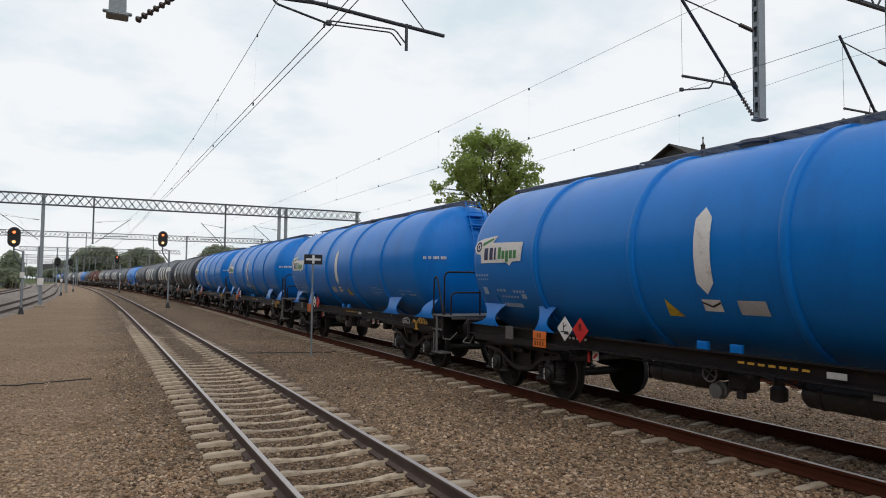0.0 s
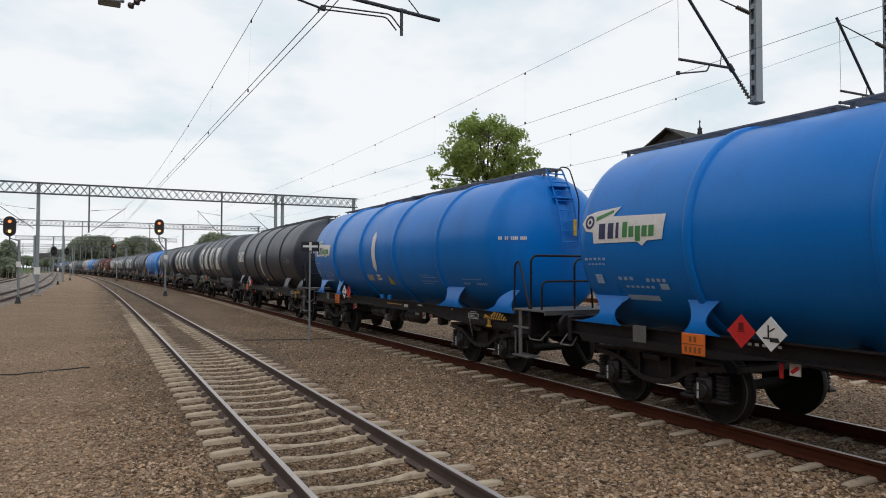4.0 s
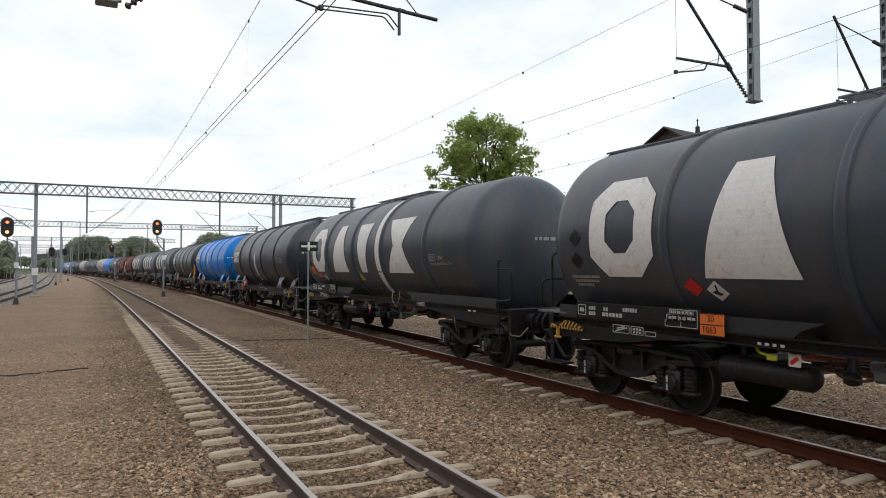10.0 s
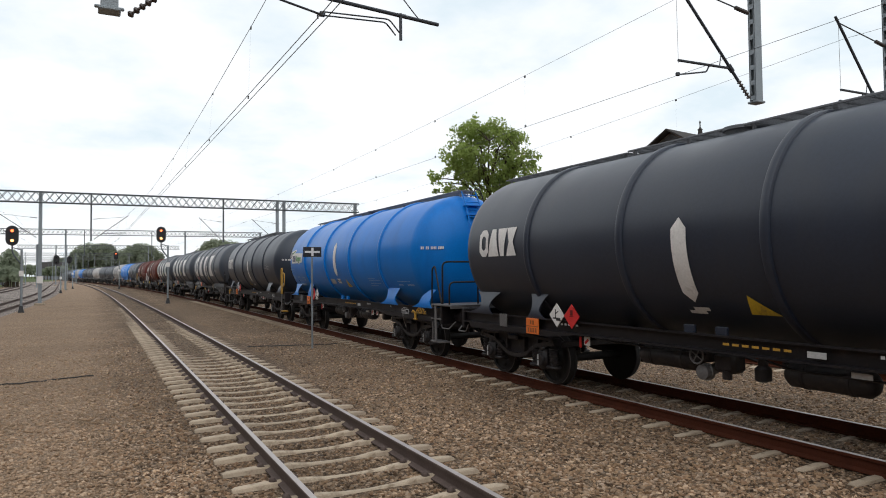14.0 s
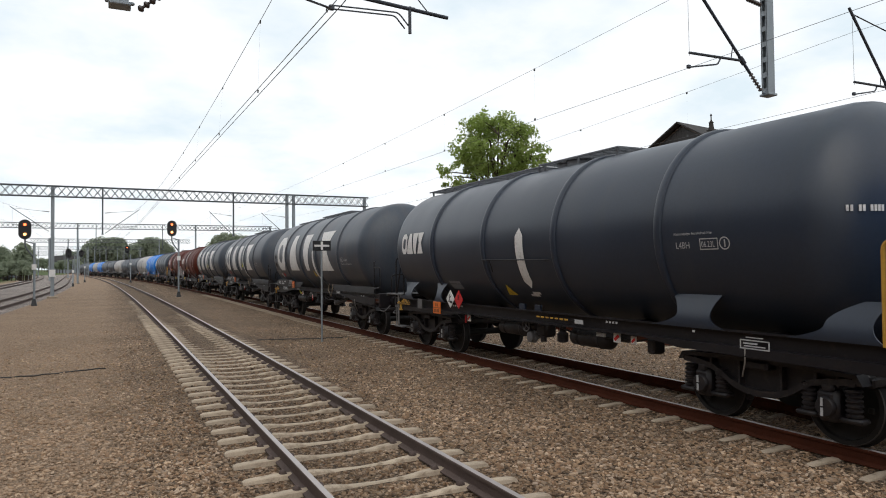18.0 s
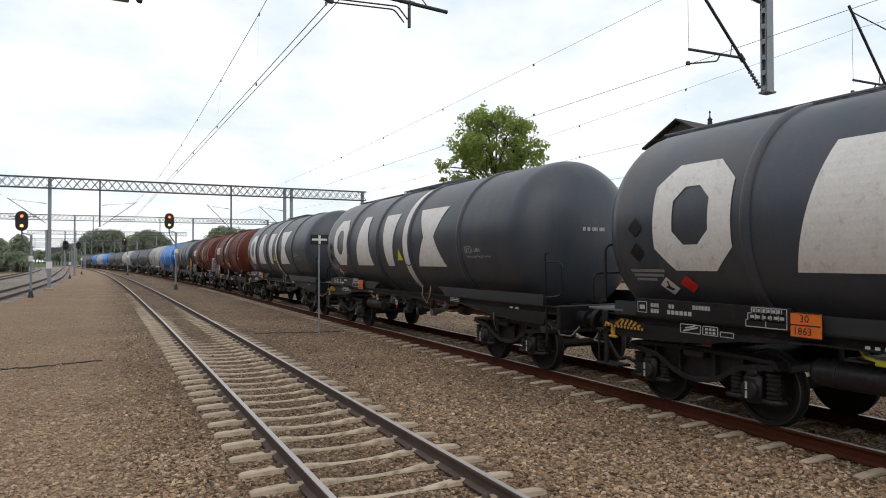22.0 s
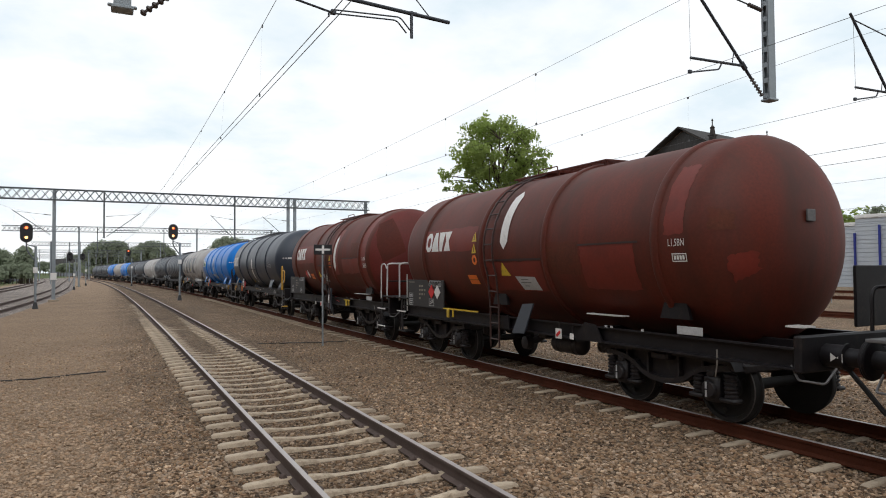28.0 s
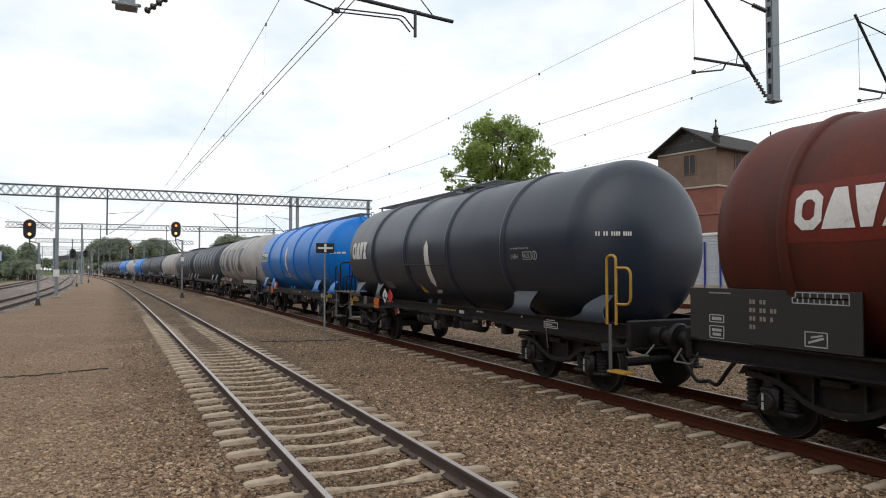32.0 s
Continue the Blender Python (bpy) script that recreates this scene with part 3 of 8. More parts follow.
def tank_patch(y0, y1, h0, h1, r, cz, ends, head, off=0.004, wob=0.04, seed=1):
    """A repainted patch with a rough edge that follows the tank and its dished ends; heights are arcs over the axis."""
    rnd = random.Random(seed)
    n, m = 12, max(10, int(abs(h1 - h0) / 0.05))
    vs = []
    for i in range(n + 1):
        for j in range(m + 1):
            y, h = y0 + (y1 - y0) * i / n, h0 + (h1 - h0) * j / m
            if i in (0, n):
                y += rnd.uniform(-wob, wob)
            if j in (0, m):
                h += rnd.uniform(-wob, wob)
            f = max(0.0, y - (ends[1] - head), (ends[0] + head) - y) / head
            rr = r * math.sqrt(max(0.02, 1 - min(0.99, f) ** 2)) + off + 0.006 * f
            a = h / r
            vs.append(Vector((-rr * math.cos(a), y, cz + rr * math.sin(a))))
    s = Shape().add(vs, [(i * (m + 1) + j, (i + 1) * (m + 1) + j, (i + 1) * (m + 1) + j + 1, i * (m + 1) + j + 1) for i in range(n) for j in range(m)])
    s.smooth = True
    return s


def dome_patch(outline, r, cz, yc, head, off=0.006, step=0.05):
    """A repainted patch on the near dished end, within an outline in (x, z)."""
    bm = bmesh.new()
    bm.faces.new([bm.verts.new((x, z, 0)) for x, z in outline])
    for k in (0, 1):
        lo, hi = min(q[k] for q in outline), max(q[k] for q in outline)
        for j in range(1, int((hi - lo) / step)):
            at = [0, 0, 0]
            at[k] = lo + j * step
            bmesh.ops.bisect_plane(bm, geom=bm.verts[:] + bm.edges[:] + bm.faces[:], plane_co=at, plane_no=(1 - k, k, 0))
    bm.verts.index_update()
    q = 1 + off / r
    s = Shape().add([Vector((v.co.x * q, yc - (head + off) * math.sqrt(max(0.0, 1 - (v.co.x ** 2 + (v.co.y - cz) ** 2) / (r * r))), cz + (v.co.y - cz) * q)) for v in bm.verts],
                    [tuple(v.index for v in f.verts) for f in bm.faces])
    bm.free()
    s.smooth = True
    return s


def bogie_meshes():
    """The fixed pieces of a two-axle bogie, origin on the rail under its pivot, in local metres."""
    frame_ = Shape()
    low = [(-1.20, 0.92), (-0.95, 0.90), (-0.72, 0.86), (-0.55, 0.78), (-0.40, 0.69), (-0.22, 0.63), (0.0, 0.61), (0.22, 0.63), (0.40, 0.69), (0.55, 0.78), (0.72, 0.86), (0.95, 0.90), (1.20, 0.92)]
    for sx in (-1, 1):
        # recessed web, straight top flange, fish-bellied lower flange, upright ribs
        frame_.plate([(-1.18, 1.02), (1.18, 1.02)] + low[::-1], 0.03, lambda a, b, d, sx=sx: (sx * (0.985 + d), a, b))
        frame_.plate([(-1.29, 0.93), (-1.22, 1.045), (-0.5, 1.075), (0.5, 1.075), (1.22, 1.045), (1.29, 0.93), (1.23, 0.94), (1.17, 1.0), (0.5, 1.025), (-0.5, 1.025), (-1.17, 1.0), (-1.23, 0.94)], 0.19,
                     lambda a, b, d, sx=sx: (sx * (0.93 + d), a, b))
        frame_.plate(low + [(a, b + 0.075) for a, b in low[::-1]], 0.17, lambda a, b, d, sx=sx: (sx * (0.94 + d), a, b))
        for a in (-0.30, 0.30):
            frame_.box((sx * 1.04, a, 0.86), (0.12, 0.03, 0.36), 0.008)
        for a in (-1.0, -0.74, 0.74, 1.0):
            frame_.box((sx * 1.04, a, 0.95), (0.13, 0.04, 0.14), 0.01)
        frame_.box((sx * 1.05, 0, 1.0), (0.24, 0.34, 0.10), 0.02)
    frame_.box((0, 0, 0.88), (1.9, 0.42, 0.24), 0.03)
    for e in (-1, 1):
        frame_.box((0, e * 1.26, 0.95), (1.9, 0.09, 0.11), 0.02)
        frame_.box((0, e * 0.38, 0.55), (1.5, 0.05, 0.06), 0.01)
        for sx in (-1, 1):
            frame_.box((sx * 0.74, e * 0.43, 0.62), (0.11, 0.06, 0.30), 0.015)
    box_ = Shape()
    box_.box((0, 0, 0.665), (0.20, 0.27, 0.36), 0.05)
    box_.box((-0.02, 0, 0.86), (0.14, 0.16, 0.12), 0.03)
    box_.lathe([(-0.14, 0.10), (-0.125, 0.115), (-0.09, 0.12)], 14, "X", (0, 0, 0.655))
    box_.box((0, -0.26, 0.54), (0.18, 0.26, 0.06), 0.02)
    box_.box((0, 0.26, 0.54), (0.18, 0.26, 0.06), 0.02)
    spring = Shape()
    prof = []
    for k in range(6):
        z = 0.57 + k * 0.054
        prof += [(z, 0.070), (z + 0.012, 0.088), (z + 0.030, 0.088), (z + 0.042, 0.070)]
    spring.lathe(prof, 12, "Z")
    wheel = Shape()
    wheel.tube([(-0.98, 0, 0), (0.98, 0, 0)], 0.075, 12)
    for sx in (-1, 1):
        pr = [(0.68, 0.06), (0.68, 0.485), (0.705, 0.49), (0.715, 0.462), (0.82, 0.455), (0.822, 0.40), (0.785, 0.385), (0.745, 0.2), (0.80, 0.12), (0.84, 0.10), (0.84, 0.06)]
        wheel.lathe([(sx * a, r) for a, r in pr], 36, "X", caps=False)
        for k in range(3):
            t = k * 2.094
            wheel.box((sx * 0.80, 0.30 * math.cos(t), 0.30 * math.sin(t)), (0.02, 0.07, 0.07), 0.01)
    bare = len(wheel.f)
    for sx in (-1, 1):
        wheel.lathe([(sx * 0.806, 0.4578), (sx * 0.812, 0.4575), (sx * 0.8220, 0.4545), (sx * 0.8235, 0.4500), (sx * 0.8200, 0.4480)], 36, "X", caps=False)
    wheels = wheel.mesh("wheelset", WHEEL)
    wheels.materials.append(TREAD)
    for f in list(wheels.polygons)[bare:]:
        f.material_index = 1
    return frame_.mesh("bogie", BOGIE_BLACK), box_.mesh("axle_box", BOGIE_BLACK), spring.mesh("spring", BOGIE_BLACK), wheels


BOGIE, AXLE_BOX, SPRING, WHEELSET = bogie_meshes()
MARK = Shape().box((0, 0, 0), (0.006, 0.03, 0.09)).mesh("chalk_mark", PALE)
WHEELSETS = {-0.88: [], 0.88: []}


def add_bogie(w, y):
    b = part("bogie", BOGIE, None, w)
    b.location = (0, y, 0)
    for dy in (-0.88, 0.88):
        ws = part("wheelset", WHEELSET, None, b, "dark steel wheelset with bright rims")
        ws.location = (0, dy, 0.65)
        WHEELSETS[dy].append(ws)
        for sx in (-1, 1):
            a = part("axle_box", AXLE_BOX, None, b)
            a.location = (sx * 1.03, dy, 0)
            for d in (-0.26, 0.26):
                c = part("spring", SPRING, None, b)
                c.location = (sx * 1.03, dy + d, 0)
        for dz in (0.0, 0.11):
            mk = part("chalk_mark", MARK, None, b)
            mk.location = (-1.175, dy + 0.02, 0.60 + dz)
    return b


def bent(pts, r=0.12, n=5):
    """Points of a pipe with rounded corners."""
    pts = [Vector(p) for p in pts]
    out = [pts[0]]
    for a, b, c in zip(pts, pts[1:], pts[2:]):
        d0, d1 = (a - b), (c - b)
        q = min(r, d0.length * 0.45, d1.length * 0.45)
        p0, p1 = b + d0.normalized() * q, b + d1.normalized() * q
        out += [p0 * (1 - t) ** 2 + b * 2 * t * (1 - t) + p1 * t * t for t in [k / n for k in range(n + 1)]]
    return out + [pts[-1]]


def pipe(pts, r=0.02, bend=0.12, n=7):
    return Shape().tube(bent(pts, bend), r, n)


def add_buffers(w, half):
    for e in (-1, 1):
        for sx in (-1, 1):
            s = Shape()
            y = e * (half - 0.62)
            s.lathe([(y, 0.13), (y + e * 0.30, 0.135), (y + e * 0.31, 0.155), (y + e * 0.34, 0.155), (y + e * 0.345, 0.105), (y + e * 0.54, 0.105), (y + e * 0.56, 0.2),
                     (y + e * 0.60, 0.225), (y + e * 0.615, 0.215)], 20, "Y", (sx * 0.875, 0, 1.25))
            part("buffer", s, FRAME_BLACK, w)
        hook = Shape().box((0, e * (half - 0.42), 1.23), (0.09, 0.36, 0.16), 0.03)
        hook.tube(bent([(0, e * (half - 0.32), 1.23), (0.05, e * (half - 0.18), 0.95), (0, e * (half - 0.05), 1.2)]), 0.028, 7)
        part("coupling", hook, BOGIE_BLACK, w)
        hose = pipe([(-0.35, e * (half - 0.65), 1.05), (-0.36, e * (half - 0.45), 0.85), (-0.33, e * (half - 0.2), 0.55), (-0.30, e * (half - 0.02), 0.6)], 0.03, 0.25)
        part("brake_hose", hose, BLACK, w)


def add_frame(w, half, z0, z1, haunches):
    """Solebars between heights z0 and z1, cross members, headstocks, and the deeper webs over the bogies."""
    L = half - 0.62
    for sx in (-1, 1):
        s = Shape()
        pts = [(0, z0), (0.10, z0), (0.10, z0 + 0.02), (0.02, z0 + 0.03), (0.02, z1 - 0.03), (0.10, z1 - 0.02), (0.10, z1), (0, z1)]
        k = len(pts)
        vs = [Vector((sx * (1.22 + a), y, b)) for y in (-L, L) for a, b in pts]
        s.add(vs, [(i, (i + 1) % k, (i + 1) % k + k, i + k) for i in range(k)] + [tuple(range(k)), tuple(range(k, 2 * k))])
        part("solebar", s, FRAME_BLACK, w)
        for web in haunches:
            part("haunch_plate", Shape().plate(web, 0.03, lambda p_, b_, d, sx=sx: (sx * (1.293 + d), p_, b_)), FRAME_BLACK, w)
    c = Shape()
    for sx in (-1, 1):
        c.box((sx * 0.3, 0, z1 - 0.13), (0.1, 2 * L, 0.22), 0.01)
    for y in (-L + 2.0, -L / 3, L / 3, L - 2.0):
        c.box((0, y, z1 - 0.11), (2.4, 0.12, 0.16), 0.01)
    part("centre_sill", c, FRAME_BLACK, w)
    for e in (-1, 1):
        h = Shape().box((0, e * (L + 0.02), 1.27), (2.64, 0.10, 0.42), 0.02)
        part("headstock", h, FRAME_BLACK, w)


def air_tank(w, y0, y1, x, z, r):
    """A brake air reservoir lying along the wagon, with two straps."""
    pr = [(y0, 0.04), (y0 + 0.03, r * 0.7), (y0 + 0.09, r), (y1 - 0.09, r), (y1 - 0.03, r * 0.7), (y1, 0.04)]
    t = part("air_tank", Shape().lathe(pr, 20, "Y", (x, 0, z)), BOGIE_BLACK, w, "black cylindrical brake air reservoir")
    for f in (0.25, 0.75):
        y = y0 + (y1 - y0) * f
        part("strap", Shape().lathe([(y - 0.025, r), (y - 0.02, r + 0.008), (y + 0.02, r + 0.008), (y + 0.025, r)], 20, "Y", (x, 0, z), caps=False)
             .box((x, y, z + r + 0.06), (0.05, 0.04, 0.14)), BOGIE_BLACK, t)


def sign_plate(w, y, z, size=0.14, sign=True, x=-1.20):
    """A small white plate with a red sign, hung under the solebar."""
    pl = part("brake_plate", Shape().box((x, y, z), (0.016, size, size), 0.004), WHITE, w, "small white brake plate with a red sign" if sign else "small white plate")
    part("hanger", Shape().box((x + 0.02, y, z + size / 2 + 0.05), (0.02, 0.03, 0.14)), BOGIE_BLACK, w)
    if sign:
        part("red_sign", Shape().bar((x - 0.011, y + size * 0.3, z - size * 0.25), (x - 0.011, y - size * 0.3, z + size * 0.2), 0.006, size * 0.3), RED, pl)


def hand_wheel(w, y, z, r=0.11):
    ring = [(-1.20, y + r * math.cos(a), z + r * math.sin(a)) for a in [2 * math.pi * k / 16 for k in range(17)]]
    hw = Shape().tube(ring, 0.013, 6)
    for a in (0.5, 2.1, 3.7, 5.3):
        hw.tube([(-1.20, y, z), (-1.20, y + r * math.cos(a), z + r * math.sin(a))], 0.009, 5)
    part("hand_wheel", hw, STEP_GREY, w, "small steel brake hand wheel")
    part("hand_wheel_shaft", Shape().tube([(-1.19, y, z), (-0.8, y, z)], 0.02, 7).box((-0.95, y, z), (0.2, 0.18, 0.2), 0.03), BOGIE_BLACK, w)


def drain_cock(w, y, z, r=0.10, mat=None):
    """The outlet under the tank: an elbow that ends in a flanged, capped mouth."""
    s = Shape().tube(bent([(-0.70, y, z + 0.32), (-0.74, y, z + 0.08), (-1.02, y, z)], 0.1), 0.07, 12)
    s.lathe([(-1.02, r * 0.8), (-1.03, r * 1.15), (-1.07, r * 1.15), (-1.08, r), (-1.15, r), (-1.17, r * 0.5)], 16, "X", (0, y, z))
    part("drain_valve", s, mat or BOGIE_BLACK, w, "flanged drain valve")


def add_brakes(w):
    """Rods, pipes and valves that all the wagons carry between their bogies."""
    b = Shape().lathe([(-0.2, 0.1), (-0.18, 0.16), (0.15, 0.16), (0.18, 0.06), (0.5, 0.03)], 16, "Y", (0.1, -0.7, 1.0))
    b.bar((0.1, -0.2, 1.0), (0.1, 2.8, 1.02), 0.04)
    b.bar((0.1, -0.9, 1.0), (0.1, -3.4, 1.02), 0.04)
    b.bar((-0.5, -0.3, 1.02), (0.7, -0.25, 1.02), 0.05, 0.08)
    part("brake_rigging", b, BOGIE_BLACK, w)
    part("brake_pipe", Shape().tube(bent([(-0.95, 2.2, 1.15), (-0.95, 1.6, 1.22), (-0.95, 0.4, 1.22), (-0.8, -0.2, 1.08)]), 0.022, 7), BOGIE_BLACK, w)
    part("brake_pipe", Shape().tube(bent([(-1.05, 2.9, 1.2), (-1.08, 2.5, 1.14), (-1.08, 0.7, 1.12), (-1.0, 0.45, 1.14)]), 0.016, 6), BOGIE_BLACK, w)
    part("brake_pipe", Shape().tube(bent([(-1.10, -0.5, 1.15), (-1.12, -0.9, 1.08), (-1.12, -2.4, 1.08), (-1.0, -2.9, 1.2)]), 0.016, 6), BOGIE_BLACK, w)
    part("cable_tie", Shape().tube(bent([(-1.335, -4.55, 1.22), (-1.30, -4.52, 1.05), (-1.16, -4.36, 0.84)]), 0.010, 5), surface_cache("pale_cable", (0.28, 0.26, 0.24)), w, "pale brake cable")


def brakes_long(w):
    """Gear between the bogies of the long wagons."""
    air_tank(w, 0.55, 1.68, -0.98, 1.02, 0.145)
    air_tank(w, -1.77, -0.70, -0.98, 1.02, 0.15)
    hand_wheel(w, 0.46, 1.12)
    drain_cock(w, 0.42, 0.90, 0.10, STEP_GREY)
    part("valve_gear", Shape().box((-0.98, 0.12, 1.05), (0.26, 0.34, 0.26), 0.05).tube([(-1.05, 0.1, 0.95), (-1.05, 0.1, 0.84)], 0.06, 10), BOGIE_BLACK, w)
    sign_plate(w, 2.70, 1.11)
    part("brake_handle", Shape().box((-1.19, 2.88, 1.08), (0.03, 0.05, 0.18), 0.01), RED, w, "small red brake handle")
    sign_plate(w, -2.09, 1.12, 0.16)
    sign_plate(w, -2.46, 1.11, 0.12)
    part("tag", Shape().box((-1.21, -1.72, 1.13), (0.008, 0.22, 0.06)), PALE, w)
    part("relay_valve", Shape().box((-1.02, -2.73, 1.04), (0.24, 0.16, 0.22), 0.03), BOGIE_BLACK, w)
    part("brake_valve", Shape().lathe([(0.86, 0.05), (0.88, 0.10), (1.02, 0.10), (1.06, 0.06), (1.14, 0.06)], 12, "Z", (-0.95, -0.35, 0)), BOGIE_BLACK, w)
    st = Shape()
    for k in range(7):
        st.box((-1.324, -0.12 - 0.14 * k, 1.325), (0.006, 0.09, 0.028))
    part("brake_stripe", st, OCHRE, w)
    part("data_plate", Shape().box((-1.328, -1.31, 1.31), (0.010, 0.22, 0.07), 0.002), PALE, w)


def brakes_big(w, off):
    """Gear between the bogies of the wagons with tall marks."""
    air_tank(w, 2.10, 3.46, -0.95, 0.98, 0.16)
    sign_plate(w, 2.24, 1.20, 0.15)
    part("brake_handle", pipe([(-1.18, 2.78, 1.34), (-1.20, 2.70, 1.24), (-1.20, 2.56, 1.22)], 0.018, 0.05).box((-1.20, 2.53, 1.20), (0.03, 0.14, 0.07), 0.01), LIME, w, "small yellow brake handle")
    part("relay_valve", Shape().box((-1.05, 1.32, 1.14), (0.2, 0.20, 0.15), 0.03).box((-1.05, 1.42, 1.22), (0.12, 0.10, 0.12), 0.02), surface_cache("grey_valve_casting", (0.11, 0.115, 0.12)), w, "grey cast relay valve")
    part("tag", Shape().box((-1.205, 1.0, 1.255), (0.008, 0.32, 0.014)).box((-1.205, 1.0, 1.225), (0.008, 0.32, 0.014)), PALE, w)
    sign_plate(w, 0.80, 1.13, 0.13)
    part("brake_handle", Shape().box((-1.19, 0.80, 1.02), (0.025, 0.04, 0.12), 0.008), RED, w, "small red brake handle")
    hand_wheel(w, 0.26, 1.20, 0.09)
    part("drain_valve", Shape().box((-1.05, 0.20, 1.08), (0.22, 0.16, 0.20), 0.03).box((-1.10, 0.24, 0.95), (0.20, 0.20, 0.13), 0.03).tube([(-1.1, 0.24, 0.95), (-1.22, 0.24, 0.95)], 0.055, 12), surface_cache("blue_grey_valve", (0.028, 0.033, 0.039)), w, "blue-grey drain valve")
    drain_cock(w, -0.48, 0.97, 0.10)
    drain_cock(w, -1.30 + off, 1.0, 0.085, STEP_GREY)
    part("brake_valve", Shape().lathe([(0.98, 0.05), (1.0, 0.09), (1.14, 0.09), (1.2, 0.05), (1.3, 0.05)], 12, "Z", (-0.98, 1.72, 0)), BOGIE_BLACK, w)
    part("brake_pipe", Shape().tube(bent([(-1.1, 1.9, 1.25), (-1.12, 1.8, 1.08), (-1.12, 1.5, 1.06), (-1.1, 1.35, 1.12)], 0.08), 0.014, 6), BOGIE_BLACK, w)


def brakes_red(w, rail_end):
    """Gear between the bogies of the red wagons."""
    if rail_end:
        air_tank(w, 0.76, 1.72, -0.92, 0.95, 0.16)
        sign_plate(w, 0.99, 1.06, 0.16, True, -1.335)
        sign_plate(w, 1.69, 1.06, 0.10, False, -1.335)
        drain_cock(w, 0.18, 0.84, 0.12)
        part("brake_rod", Shape().tube([(-1.22, -0.40, 1.26), (-1.24, -0.92, 1.20)], 0.016, 7).box((-1.22, -0.42, 1.29), (0.04, 0.08, 0.14), 0.015), RED, w, "red brake rod")
        part("hose", Shape().tube(bent([(-1.28, -0.22, 1.3), (-1.30, -0.36, 1.0), (-1.30, -0.42, 0.72)]), 0.016, 6), BLACK, w)
    else:
        air_tank(w, -1.42, -0.55, -0.95, 0.94, 0.17)
        air_tank(w, -2.12, -1.80, -0.95, 0.99, 0.11)
        sign_plate(w, -1.17, 1.15, 0.17, True, -1.335)
        sign_plate(w, -1.54, 1.13, 0.10, False, -1.335)
        drain_cock(w, 0.18, 0.86, 0.12)
    part("brake_valve", Shape().lathe([(0.86, 0.05), (0.88, 0.09), (1.02, 0.09), (1.06, 0.06), (1.14, 0.06)], 12, "Z", (-0.95, 1.95, 0)), BOGIE_BLACK, w)
    part("relay_valve", Shape().box((-1.0, -0.35, 1.08), (0.24, 0.26, 0.2), 0.03), BOGIE_BLACK, w)


def saddle_leg(w, r, cz, foot, neck, top, mat, z1=1.84):
    """A sheet-steel leg on each side that flares from a neck on the tank to its foot on the solebar; pairs of y."""
    n, m = 14, 12
    z0 = 1.405
    for sx in (-1, 1):
        vs = []
        for j in range(n + 1):
            v = j / n
            z = z0 + (z1 - z0) * v
            f, g = max(0.0, 1 - v / 0.42) ** 2.2, max(0.0, (v - 0.42) / 0.58) ** 1.8
            ya, yb = [neck[k] + (foot[k] - neck[k]) * f + (top[k] - neck[k]) * g for k in (0, 1)]
            x = math.sqrt(r * r - (z - cz) ** 2) + 0.006
            x += (1.318 - math.sqrt(r * r - (z0 - cz) ** 2)) * (1 - v) ** 1.1
            vs += [Vector((sx * x, ya + (yb - ya) * i / m, z)) for i in range(m + 1)]
        c = m + 1
        fs = [(j * c + i, j * c + i + 1, (j + 1) * c + i + 1, (j + 1) * c + i) for j in range(n) for i in range(m)]
        o = len(vs)
        back = [v - Vector((sx * 0.018, 0, 0)) for v in vs]
        edge = list(range(c)) + [j * c + m for j in range(1, n + 1)] + [n * c + i for i in range(m - 1, -1, -1)] + [j * c for j in range(n - 1, 0, -1)]
        fs += [tuple(i + o for i in f[::-1]) for f in fs] + [(p_, q_, q_ + o, p_ + o) for p_, q_ in zip(edge, edge[1:] + edge[:1])]
        s = Shape().add(vs + back, fs)
        s.smooth = True
        part("saddle", s, mat, w)


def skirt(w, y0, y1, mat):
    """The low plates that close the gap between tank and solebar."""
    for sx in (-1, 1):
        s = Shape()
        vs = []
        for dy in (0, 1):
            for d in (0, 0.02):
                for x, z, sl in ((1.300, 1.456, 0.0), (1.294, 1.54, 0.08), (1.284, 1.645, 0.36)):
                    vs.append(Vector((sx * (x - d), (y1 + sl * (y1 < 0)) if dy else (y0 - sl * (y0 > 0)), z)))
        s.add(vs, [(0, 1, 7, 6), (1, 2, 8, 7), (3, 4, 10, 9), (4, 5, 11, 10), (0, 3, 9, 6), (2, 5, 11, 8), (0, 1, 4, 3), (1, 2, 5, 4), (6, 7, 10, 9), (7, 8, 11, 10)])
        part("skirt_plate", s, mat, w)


def ladder(w, pts_a, pts_b, n, mat, r=0.014, label=""):
    """Two stiles with their rungs, as one part of a wagon; the first stile carries the rest."""
    a, b = [Vector(p) for p in pts_a], [Vector(p) for p in pts_b]
    ld = part("ladder", Shape().tube(a, r * 1.25, 7), mat, w, label)
    part("stile", Shape().tube(b, r * 1.25, 7), mat, ld)

    def along(p, f):
        seg = [(q - o).length for o, q in zip(p, p[1:])]
        d = f * sum(seg)
        for k, q in enumerate(seg):
            if d <= q or k == len(seg) - 1:
                return p[k].lerp(p[k + 1], d / q)
            d -= q
    for k in range(n):
        f = (k + 0.5) / n
        part("rung", Shape().tube([along(a, f), along(b, f)], r, 6), mat, ld)
    return ld


